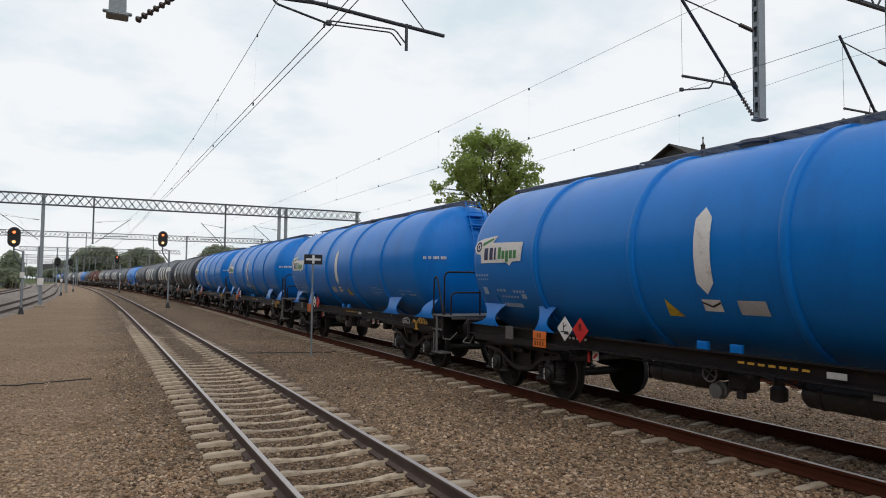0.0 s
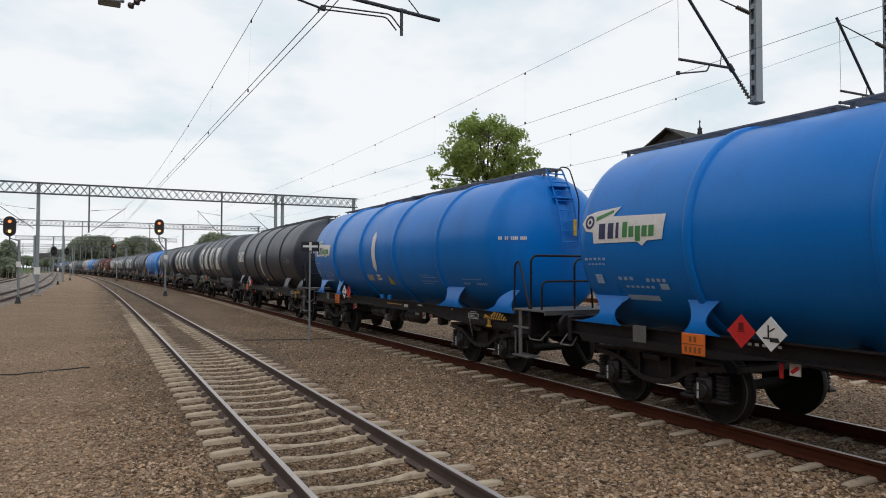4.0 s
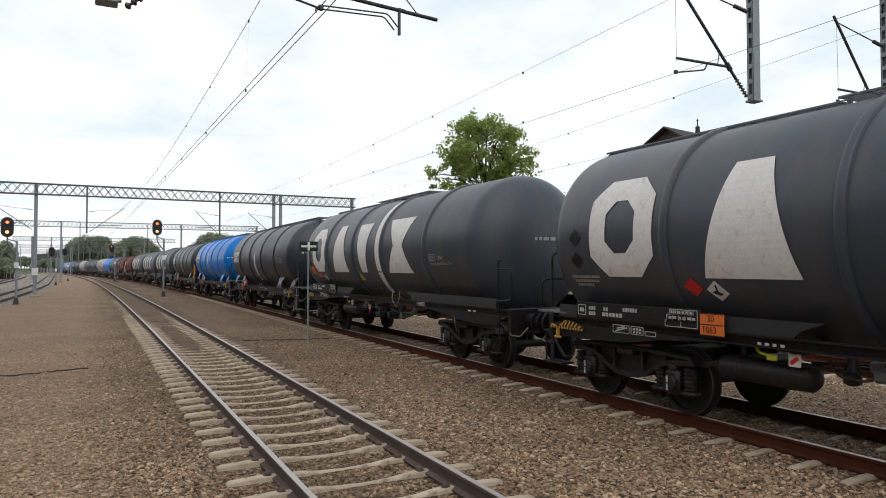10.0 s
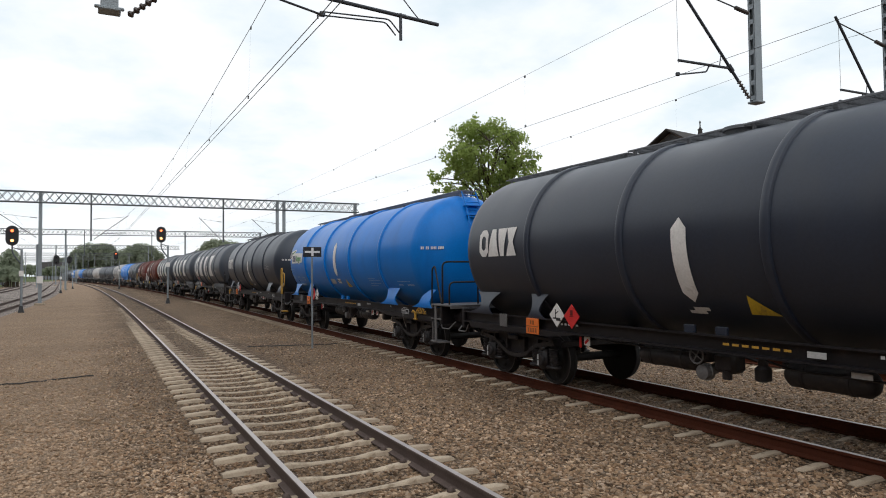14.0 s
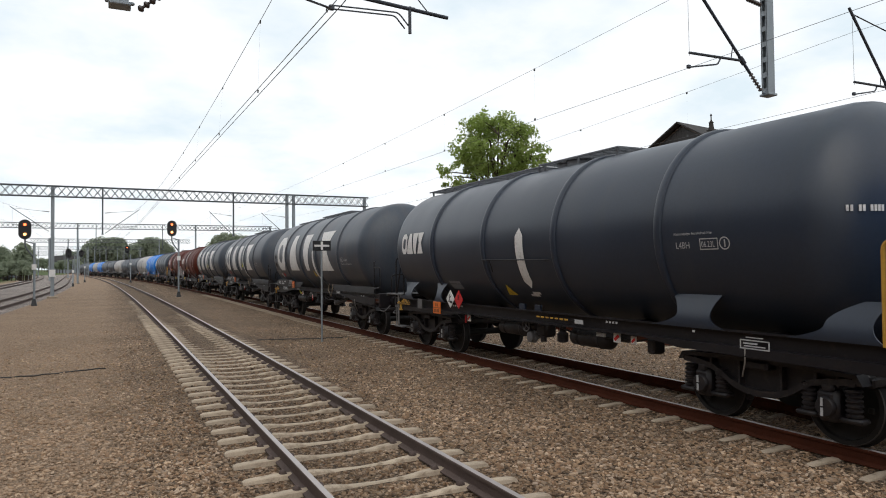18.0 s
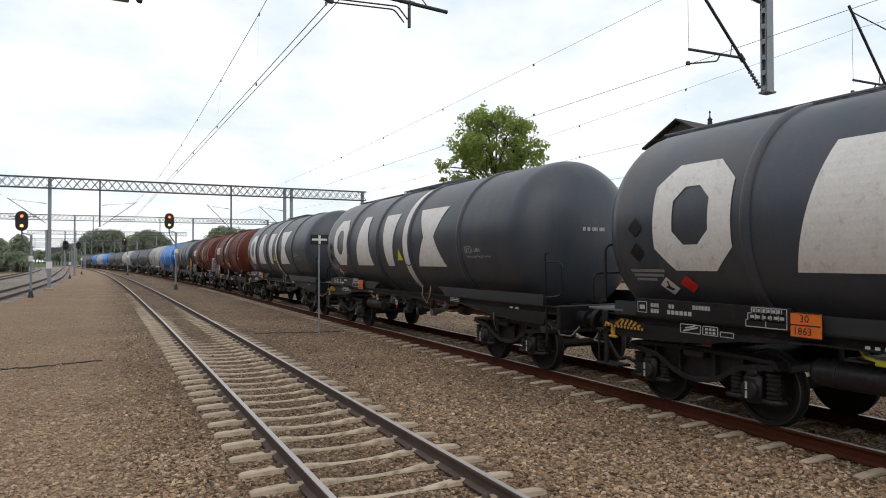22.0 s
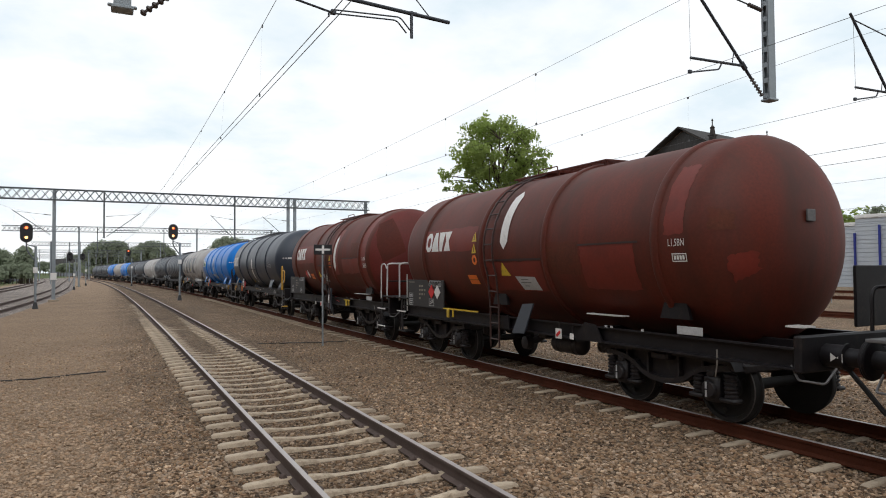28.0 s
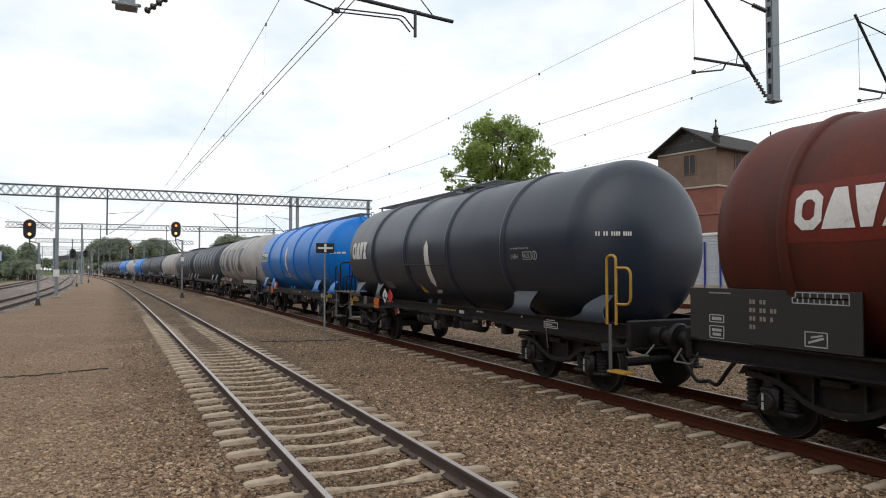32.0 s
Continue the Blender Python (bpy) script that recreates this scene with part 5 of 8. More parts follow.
        walkway(w, 1.25, 6.55, 4.262, DECK)
        walkway(w, -1.2, 1.20, 4.285, DECK, 0.70)
        end_platform(w, half, FRAME_BLACK, 1)
        rod = pipe([(-1.46, 1.64, 2.36), (-1.50, 1.60, 2.36), (-1.50, -0.64, 2.34), (-1.46, -0.68, 2.34)], 0.012, 0.03)
        rod.tube([(-1.50, 1.3, 2.36), (-1.42, 1.3, 2.12)], 0.010, 6)
        part("gauge_rod", rod, FRAME_BLACK, w, "thin dark rod along the tank side")
        yellow_gear(w, 6.2)
        y = -6.22
        part("grab_rail", pipe([(-1.35, y, 1.40), (-1.35, y, 2.46), (-1.35, y - 0.21, 2.46), (-1.35, y - 0.21, 1.40)], 0.023, 0.105), OCHRE, w, "ochre-yellow tubular grab rail")
        part("grab_rail", pipe([(-1.35, y - 0.21, 2.27), (-1.35, y - 0.54, 2.27), (-1.35, y - 0.54, 1.72), (-1.35, y - 0.21, 1.72)], 0.021, 0.13), OCHRE, w, "ochre-yellow tubular grab rail")
        part("step_post", Shape().box((-1.33, y - 0.05, 1.03), (0.03, 0.06, 0.74), 0.006), STEP_GREY, w)
        part("step", Shape().box((-1.26, y - 0.2, 0.68), (0.22, 0.40, 0.035), 0.006), OCHRE, w, "ochre-yellow side step")
    return w


def wagon_big(name, label, paint, stripe, letters=None, early=0):
    """The heavy tank wagon with a deep skirt, tall blocks painted on its side and smooth ends; early 1 and 2 carry their plates elsewhere."""
    half, r, cz = 7.28, R_TANK + 0.02, Z_TANK + 0.02
    w, tank = base_wagon(name, label, half, paint, r, cz, (-6.0, 6.84), (3.92, 1.50, -0.74, -3.36), (-4.63, 5.05), (1.315, 1.455),
                         [[(3.0, 1.33), (4.2, 1.25), (4.7, 1.17), (5.7, 1.12), (6.45, 1.12), (6.55, 1.33)], [(-2.9, 1.33), (-3.9, 1.24), (-4.4, 1.16), (-5.4, 1.12), (-6.25, 1.12), (-6.35, 1.33)]], head=0.7)
    P = PAINTS[paint]
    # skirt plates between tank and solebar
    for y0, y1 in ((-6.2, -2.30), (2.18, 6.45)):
        # slate wagons get a near-black skirt, darker than their tank
        skirt(w, y0, y1, surface_cache("near_black_skirt_paint", (0.014, 0.014, 0.016)) if paint == "slate" else P)
    lm = letters or WHITE
    marks(tank, mark_big(stripe), r, cz, lm, "tall painted owner's mark of plain blocks")
    part("warning_triangle", wrap([[(1.19, -0.87), (0.85, -0.87), (1.15, -0.60)]] if early == 2 else [[(0.04, -0.86), (-0.29, -0.86), (0.0, -0.60)]] if not stripe else [[(0.12, -0.46), (-0.24, -0.46), (-0.06, -0.16)]], r, cz), YELLOW if early == 2 or not stripe else LIME, tank, "yellow warning triangle")
    if stripe:
        part("stripe_notch", wrap([[(-0.34, -0.585), (-0.50, -0.625), (-0.65, -0.585), (-0.65, -0.555), (-0.50, -0.595), (-0.34, -0.555)]], r, cz, 0.014), BLACK, tank, "thin dark chevron across the stripe")
    small_print(tank, [(0.26, -1.15, 0.18, 0.028, 1), (0.24, -1.20, 0.16, 0.028, 1), (-0.18, -1.15, 0.20, 0.028, 1), (-0.18, -1.20, 0.20, 0.028, 1), (0.62, -1.22, 0.08, 0.06, 1)], r, cz, PALE)
    part("writing", lettering("08.25", -3.655, -0.285, 0.105, r, cz, 0.80), PALE, tank)
    part("writing", wrap([rect(-3.63, -0.315, -3.895, -0.303), rect(-3.63, -0.187, -3.895, -0.175), rect(-3.63, -0.303, -3.642, -0.187), rect(-3.883, -0.303, -3.895, -0.187)], r, cz), PALE, tank)
    part("writing", lettering("L", -3.915, -0.29, 0.115, r, cz, 0.95), PALE, tank)
    part("writing", lettering("L4BH", -4.02, -0.29, 0.115, r, cz, 0.95), PALE, tank)
    part("writing", lettering("Höchstzulässiger Betriebsdruck 3 bar", -3.67, -0.41, 0.072, r, cz, 0.92), PALE, tank)
    part("writing", dome_number(0.23, -0.26, 0.12, r, cz, -5.30, 0.70), PALE, tank)
    walkway(w, -1.35, 2.22, 4.275, DECK, 0.72)
    walkway(w, 2.27, 6.45, 4.245, DECK, 0.50, 0.06)
    part("handrail", pipe([(-0.2, 6.15, 4.22), (-0.2, 6.42, 4.24), (-0.2, 6.50, 4.12), (-0.2, 6.45, 3.95)], 0.018, 0.08), DECK, w)
    pl = part("data_board", Shape().box((-1.32, 4.70, 1.58), (0.03, 2.50, 0.25), 0.006), FRAME_BLACK, w, "black data board with rows of small print")
    b = Shape()

    def frame_of(y0, y1, z0, z1, cols=0, x=-1.337):
        for z in (z0, z1):
            b.box((x, (y0 + y1) / 2, z), (0.004, abs(y1 - y0), 0.010))
        for k in range(cols + 2):
            b.box((x, y0 + (y1 - y0) * k / (cols + 1), (z0 + z1) / 2), (0.004, 0.010, abs(z1 - z0)))
    frame_of(5.90, 5.72, 1.51, 1.66)
    b.box((-1.337, 5.81, 1.585), (0.004, 0.10, 0.06))
    for k in range(3):
        b.box((-1.337, 5.62 - 0.055 * k, 1.62), (0.004, 0.04, 0.055)); b.box((-1.337, 5.62 - 0.055 * k, 1.54), (0.004, 0.04, 0.055))
    for k in range(2):
        b.box((-1.337, 5.28 - 0.055 * k, 1.62), (0.004, 0.04, 0.055))
    for k in range(6):
        b.box((-1.337, 4.86 - 0.05 * k, 1.63), (0.004, 0.036, 0.055)); b.box((-1.337, 5.30 - 0.075 * k, 1.54), (0.004, 0.055, 0.055))
    frame_of(3.97, 3.50, 1.62, 1.69, 6); frame_of(4.02, 3.50, 1.54, 1.62, 4); frame_of(4.05, 3.50, 1.46, 1.54, 1)
    for k in range(6):
        b.box((-1.337, 3.935 - 0.066 * k, 1.655), (0.004, 0.03, 0.04)); b.box((-1.337, 3.96 - 0.08 * k, 1.58), (0.004, 0.05, 0.035))
    part("writing", b, PALE, pl)
    b = Shape()
    frame_of(5.10, 4.76, 1.29, 1.40, 0, -1.326); frame_of(4.72, 4.48, 1.29, 1.40, 0, -1.326); frame_of(4.44, 4.24, 1.29, 1.35, 0, -1.326)
    b.bar((-1.326, 5.05, 1.31), (-1.326, 4.80, 1.37), 0.004, 0.02); b.bar((-1.326, 5.02, 1.35), (-1.326, 4.85, 1.385), 0.004, 0.02)
    for k in range(3):
        b.box((-1.326, 4.66 - 0.06 * k, 1.365), (0.004, 0.04, 0.03)); b.box((-1.326, 4.66 - 0.06 * k, 1.32), (0.004, 0.04, 0.03))
    part("writing", b, PALE, w)
    if early == 2:
        o = part("orange_plate", wrap([rect(5.76, -0.71, 5.39, -0.43)], r, cz), ORANGE, tank, "orange dangerous-goods plate")
        part("plate_bar", wrap([rect(5.75, -0.576, 5.40, -0.564)], r, cz, 0.014), BLACK, o)
    else:
        o = part("orange_plate", Shape().box((-1.345, 3.26, 1.53), (0.02, 0.37, 0.28), 0.006), ORANGE, w, "orange dangerous-goods plate")
        ln = Shape().box((-1.357, 3.26, 1.53), (0.004, 0.36, 0.012))
        for z in (1.395, 1.665):
            ln.box((-1.357, 3.26, z), (0.004, 0.36, 0.010))
        part("writing", ln, BLACK, o)
        part("writing", flat_text("30", 3.33, 1.565, 0.115, -1.3575), BLACK, o)
        part("writing", flat_text("1863", 3.41, 1.425, 0.115, -1.3575), BLACK, o)
    yw, yr, up = ((5.34, 4.97, 0.0), (3.20, 3.57, 0.07), (4.55, 4.86, 0.04))[early]
    pw = part("hazard_placard", wrap([[(yw + 0.165, -0.85 + up), (yw, -0.72 + up), (yw - 0.165, -0.90 + up), (yw, -1.02 + up)]], r, cz), WHITE, tank, "white environment hazard placard")
    part("placard_sign", wrap([[(yw + 0.02, -0.78 + up), (yw - 0.01, -0.78 + up), (yw - 0.01, -0.90 + up), (yw + 0.02, -0.90 + up)], [(yw + 0.09, -0.89 + up), (yw + 0.03, -0.86 + up), (yw - 0.08, -0.91 + up), (yw - 0.02, -0.94 + up)]], r + 0.004, cz), BLACK, pw, "small black sign")
    part("hazard_placard", wrap([[(yr + 0.155, -0.82 + up), (yr, -0.69 + up), (yr - 0.155, -0.84 + up), (yr, -0.96 + up)]], r, cz), RED, tank, "red flammable liquid placard")
    # old diamonds showing through the paint
    for arc in (-0.01, -0.36):
        part("faded_mark", wrap([[(5.91, arc), (5.77, arc + 0.14), (5.63, arc), (5.77, arc - 0.14)]], r, cz), FRAME_BLACK, tank, "faint dark diamond left by an old placard")
    if early == 2:
        small_print(tank, [(5.36, -0.70, 0.34, 0.05, 10), (5.33, -0.77, 0.30, 0.05, 9), (5.30, -0.84, 0.24, 0.05, 7)], r, cz, PALE)
    else:
        small_print(tank, [(5.98, -0.655, 0.66, 0.055, 17), (5.94, -0.725, 0.58, 0.055, 15), (5.92, -0.795, 0.40, 0.055, 10)], r, cz, PALE)
    yellow_gear(w, 6.43, -0.085)
    off = 0.0 if stripe else -0.62
    brakes_big(w, off)
    for y in (-1.14 + off, -1.58 + off):
        part("drain_handle", pipe([(-1.30, y, 1.66), (-1.34, y - 0.02, 1.42), (-1.28, -1.30 + off, 1.22)], 0.012, 0.05), surface_cache("tan_handle", (0.26, 0.20, 0.14)), w)
    y = -half + 0.95
    part("handrail", pipe([(-1.30, y, 0.75), (-1.33, y, 2.38), (-1.33, y - 0.10, 2.38)], 0.018, 0.1), FRAME_BLACK, w)
    part("handrail", pipe([(-1.33, y - 0.02, 2.22), (-1.33, y - 0.48, 2.22), (-1.33, y - 0.48, 1.65), (-1.33, y, 1.6)], 0.018, 0.1), FRAME_BLACK, w)
    # end platform at the far end
    e = half - 0.62
    pf = part("platform", Shape().box((0, e, 1.50), (2.6, 0.8, 0.035), 0.006), STEP_GREY, w, "grey steel end platform")
    part("handrail", pipe([(-1.25, e + 0.05, 1.6), (-1.25, e + 0.05, 2.5), (1.25, e + 0.05, 2.5), (1.25, e + 0.05, 1.6)], 0.022, 0.14), FRAME_BLACK, pf)
    part("handrail", pipe([(-1.25, e + 0.35, 1.6), (-1.25, e + 0.35, 2.05), (1.25, e + 0.35, 2.05), (1.25, e + 0.35, 1.6)], 0.02, 0.14), FRAME_BLACK, pf)
    for x in (-0.4, 0.6):
        part("handrail", pipe([(x, e + 0.1, 1.6), (x + 0.1, e + 0.1, 2.45), (x + 0.35, e + 0.1, 2.45), (x + 0.65, e + 0.1, 1.6)], 0.022, 0.25), FRAME_BLACK, pf)
    steps(w, e - 0.05, FRAME_BLACK)
    sole_print(w, [(2.6, 0.4, 4), (-5.2, 0.4, 2)])
    b = Shape()
    frame_of(-2.66, -3.06, 1.355, 1.425, 0, -1.326)
    b.box((-1.326, -2.86, 1.39), (0.004, 0.30, 0.026))
    part("writing", b, PALE, w)
    lashing_eye(w, half)
    return w


def wagon_red(name, label, rail_end):
    """The older, shorter rust-red wagon with a side ladder and a black data board."""
    half, r, cz = 6.25, 1.475, 2.655
    w, tank = base_wagon(name, label, half, "red", r, cz, (-4.92, 5.54 if rail_end else 5.72), (4.08, 1.30, -0.95, -3.62), (-3.5, 3.71) if rail_end else (-3.35, 3.95), (1.09, 1.34),
                         [[(-1.6, 1.10), (-1.85, 1.39), (-2.15, 1.36), (-2.3, 1.10)], [(0.45, 1.10), (0.50, 1.38), (0.85, 1.24), (1.1, 1.10)]], head=0.75)
    P = PAINTS["red"]
    for y in (-3.7, 1.0, 4.2):
        for sx in (-1, 1):
            s = Shape().plate([(y - 0.28, 1.55), (y + 0.28, 1.55), (y + 0.16, 1.92), (y - 0.16, 1.92)], 0.05, lambda a, b, d, sx=sx: (sx * (1.14 + d - (b - 1.55) * 0.05), a, b))
            part("saddle", s, FRAME_BLACK, w)
    part("seam", wrap([rect(0.95, -0.24, -0.85, -0.20), rect(-1.9, -0.03, -3.3, 0.0)], r, cz, 0.012), surface_cache("dark_seam", (0.030, 0.012, 0.010)), tank)
    marks(tank, mark_small(3.92, 0.24, 0.88, 0.50), r, cz, WHITE, "white owner's mark of plain blocks")
    bar, lad, sg = (-1.10, -0.11, -0.44) if rail_end else (0.38, 0.89, 1.66)
    lo, hi = (-0.40, 0.80) if rail_end else (-0.02, 1.26)
    part("writing", wrap([level_stripe(bar, lo, hi, 0.27)], r, cz), WHITE, tank, "white gauge stripe with pointed ends")
    part("warning_triangle", wrap([[(1.06, -0.65), (0.75, -0.65), (0.97, -0.39)] if rail_end else [(0.60, -0.53), (0.25, -0.53), (0.48, -0.26)]], r, cz), YELLOW, tank, "faded yellow warning triangle")
    dp = part("data_plate", wrap([[(0.55, -0.54), (0.51, -0.82), (0.05, -0.82), (0.10, -0.54)] if rail_end else [(0.12, -0.54), (-0.03, -0.82), (-0.61, -0.82), (-0.53, -0.55)]], r, cz), PALE, tank, "pale test plate with faint print")
    y0 = 0.48 if rail_end else 0.0
    part("writing", wrap([rect(y0 - 0.02, -0.67, y0 - 0.36, -0.655), rect(y0 - 0.05, -0.61, y0 - 0.30, -0.595), rect(y0 - 0.12, -0.74, y0 - 0.26, -0.725)], r, cz, 0.013), surface_cache("dull_plate_print", (0.12, 0.12, 0.12)), dp)
    for dz in (0.18, -0.06):
        part("warning_sign", wrap([[(sg, dz), (sg - 0.20, dz), (sg - 0.10, dz + 0.2)]], r, cz), YELLOW, tank, "small yellow warning triangle")
        part("symbol", wrap([rect(sg - 0.088, dz + 0.045, sg - 0.112, dz + 0.135), rect(sg - 0.075, dz + 0.03, sg - 0.125, dz + 0.042)], r, cz, 0.014), BLACK, tank)
    part("warning_sign", wrap(ring_block(sg, -0.30, 0.20, 0.2, 0.3), r, cz), ORANGE, tank, "small orange round sign")
    oy = 2.18 if rail_end else 2.0
    part("orange_plate", wrap([[(oy, -0.52), (oy - 0.04, -0.73), (oy - 0.42, -0.73), (oy - 0.38, -0.52)]], r, cz), ORANGE, tank, "orange dangerous-goods plate")
    part("plate_bar", wrap([[(oy - 0.015, -0.620), (oy - 0.018, -0.634), (oy - 0.405, -0.634), (oy - 0.402, -0.620)]], r, cz, 0.014), surface_cache("plate_print", (0.25, 0.08, 0.02)), tank)
    if rail_end:
        part("hazard_placard", wrap([[(2.62, -0.50), (2.50, -0.36), (2.32, -0.56), (2.44, -0.70)]], r, cz), WHITE, tank, "white environment hazard placard")
        part("hazard_placard", wrap([[(2.94, -0.54), (2.76, -0.38), (2.58, -0.54), (2.76, -0.70)]], r, cz), RED, tank, "red flammable liquid placard")
    arc = [radians(d) for d in range(80, -26, -10)]
    rails_ = [[(-(r + 0.06) * math.cos(a), lad + dy, cz + (r + 0.06) * math.sin(a)) for a in arc] + [(-1.385, lad + dy, 1.5), (-1.385, lad + dy, 0.72)] for dy in (0.165, -0.165)]
    ladder(w, rails_[0], rails_[1], 13, surface_cache("dark_ladder_paint", (0.040, 0.017, 0.014)), 0.016, "dark red-brown ladder")
    part("writing", lettering("L1,5BN", -3.88, -0.10, 0.135, r, cz, 0.72), WHITE, tank)
    part("writing", wrap([rect(-3.94, -0.315, -4.20, -0.30), rect(-3.94, -0.215, -4.20, -0.20), rect(-3.94, -0.30, -3.955, -0.215), rect(-4.185, -0.30, -4.20, -0.215)]
                         + [rect(-3.975 - 0.05 * k, -0.285, -4.012 - 0.05 * k, -0.23) for k in range(4)], r, cz), WHITE, tank)
    ends = (-4.92, 5.54)
    for k, (mt, a0, a1, h0, h1) in enumerate(((FRESH_RED, 1.50, 4.02, -0.12, 0.55), (FRESH_RED, -0.66, -1.42, -0.72, 1.05), (FRESH_RED, -3.66, -4.16, -1.25, 1.45), (RUST_RED, -2.78, -3.45, 0.02, 0.46),
                                              (RUST_RED, -1.0, -3.6, -0.95, -0.55), (FRESH_RED, -1.9, -3.5, -0.50, -0.03))
                                             if rail_end else
                                             ((RUST_RED, -1.0, -1.9, -0.50, 0.05), (FRESH_RED, -1.95, -3.2, -0.75, -0.02), (FRESH_RED, -3.8, -4.15, 0.05, 1.1), (RUST_RED, -4.45, -4.66, 0.10, 0.42),
                                              (FRESH_RED, -4.60, -4.78, -0.75, -0.3), (FRESH_RED, 1.2, -0.8, -0.85, -0.26), (FRESH_RED, 4.0, 1.5, 0.0, 0.52))):
        part("paint_patch", tank_patch(a0, a1, h0, h1, r, cz, ends, 0.75, 0.0018 + 0.0004 * k, 0.018, k), mt, tank)
    if rail_end:
        disc = [(1.42 * math.cos(a), cz + 1.42 * math.sin(a)) for a in [2 * math.pi * k / 40 for k in range(40)]]
        part("paint_patch", dome_patch(disc, r, cz, -4.17, 0.75, 0.003), MAROON, tank)
        part("paint_patch", dome_patch([(-1.10, 2.48), (-0.46, 2.80), (-0.62, 3.45), (-0.72, 3.80), (-1.08, 3.62), (-1.22, 3.30), (-1.24, 2.95)], r, cz, -4.17, 0.75, 0.0045), DARK_RED, tank)
    part("end_plate", Shape().box((0.0, -4.93, 2.94), (0.16, 0.03, 0.16), 0.006), STEP_GREY, tank)
    walkway(w, -1.3, 1.75, 4.190, P, 0.7)
    part("handrail", pipe([(-0.33, 0.86, 4.19), (-0.33, 0.84, 4.285), (-0.33, 0.20, 4.285), (-0.33, 0.18, 4.19)], 0.012, 0.03), P, w)
    pl = part("data_board", Shape().box((-1.33, 4.42 if rail_end else 4.30, 1.68), (0.03, 2.30 if rail_end else 2.06, 0.66), 0.006), surface_cache("dusty_board_paint", (0.027, 0.0255, 0.026)), w, "black board with white registration writing")
    b = Shape()
    dull = Shape()
    for z, n in ((1.86, 5), (1.76, 8), (1.66, 7), (1.56, 3)):
        for k in range(n):
            if k not in (2, 5):
                dull.box((-1.348, 4.62 - 0.048 * k, z), (0.004, 0.032, 0.052))
    dull.box((-1.348, 5.08, 1.95), (0.004, 0.34, 0.018))
    part("writing", dull, surface_cache("dull_print", (0.27, 0.24, 0.19)), pl)

    def boxed(y0, y1, z0, z1, cols=0):
        for z in (z0, z1):
            b.box((-1.348, (y0 + y1) / 2, z), (0.004, abs(y1 - y0), 0.012))
        for k in range(cols + 2):
            b.box((-1.348, y0 + (y1 - y0) * k / (cols + 1), (z0 + z1) / 2), (0.004, 0.012, abs(z1 - z0)))
    boxed(4.02, 3.40, 1.93, 1.99, 6); boxed(4.06, 3.40, 1.87, 1.93, 9)
    boxed(5.24, 5.02, 1.58, 1.67); boxed(5.24, 5.02, 1.38, 1.53)
    b.box((-1.348, 5.13, 1.625), (0.004, 0.15, 0.04)); b.box((-1.348, 5.13, 1.48), (0.004, 0.15, 0.035)); b.box((-1.348, 5.13, 1.425), (0.004, 0.13, 0.035))
    by = 3.78 if rail_end else 3.92
    boxed(by + 0.13, by - 0.13, 1.40, 1.56)
    b.bar((-1.348, by + 0.09, 1.44), (-1.348, by - 0.09, 1.50), 0.004, 0.025); b.bar((-1.348, by + 0.06, 1.50), (-1.348, by - 0.08, 1.53), 0.004, 0.02)
    part("writing", b, PALE, pl)
    d = Shape()
    for y, mt in (() if rail_end else ((3.90, RED), (3.58, WHITE))):
        d = Shape()
        c = Vector((-1.352, y, 1.73)); q = 0.165
        d.add([c + Vector((dx, a, b_)) for dx in (-0.012, 0.0) for a, b_ in ((0, -q), (q, 0), (0, q), (-q, 0))],
              [(0, 1, 2, 3), (7, 6, 5, 4), (0, 4, 5, 1), (1, 5, 6, 2), (2, 6, 7, 3), (3, 7, 4, 0)])
        part("hazard_placard", d, mt, pl, "red flammable liquid placard" if mt is RED else "white environment hazard placard")
    if rail_end:
        fl = part("access_board", Shape().plate([(0.06, 1.64), (-0.34, 1.64), (-0.44, 0.92), (0.08, 0.98)], 0.03, lambda a, b, d: (-1.32 - d - (1.64 - b) * 0.06, a, b)), FLAP, w, "dark slate board at the ladder foot")
        part("board_plate", Shape().plate([(-0.09, 1.42), (-0.24, 1.42), (-0.29, 1.28), (-0.23, 1.14), (-0.10, 1.14), (-0.06, 1.28)], 0.006, lambda a, b, d: (-1.357 - d - (1.64 - b) * 0.06, a, b)), WHITE, fl, "small white plate")
    else:
        part("access_flap", Shape().plate([(-0.03, 1.61), (-0.38, 1.63), (-0.25, 1.08), (0.15, 1.06)], 0.03, lambda a, b, d: (-1.30 - d - (1.61 - b) * 0.22, a, b)), FLAP, w, "tilted slate-grey access flap")
    cy = -1.72 if rail_end else 3.3
    zc_ = 1.30 if rail_end else 1.37
    part("control_rod", Shape().bar((-1.34, cy, zc_), (-1.34, cy - (0.6 if rail_end else 1.64), zc_), 0.02, 0.03).box((-1.34, cy - 0.25, zc_ - 0.10), (0.04, 0.12, 0.20), 0.02).box((-1.34, cy - 0.5, zc_ - 0.09), (0.03, 0.03, 0.17)), YELLOW, w, "yellow brake control rod")
    brakes_red(w, rail_end)
    # thin bar whose pale colour stands in for sky light on a ledge
    part("ledge", Shape().box((-1.24, -3.25 if rail_end else -2.33, 1.53), (0.14, 1.1 if rail_end else 0.86, 0.02), 0.004), surface_cache("skylit_ledge", (0.45, 0.44, 0.43)), w, "thin ledge under the tank, sky light painted pale")
    sole_print(w, [(-2.4, 0.25, 2), (-3.2, 0.1, 1)])
    part("data_plate", Shape().box((-1.33, -4.1, 1.42), (0.012, 0.44, 0.11), 0.003), PALE, w)
    e = -half + 0.62
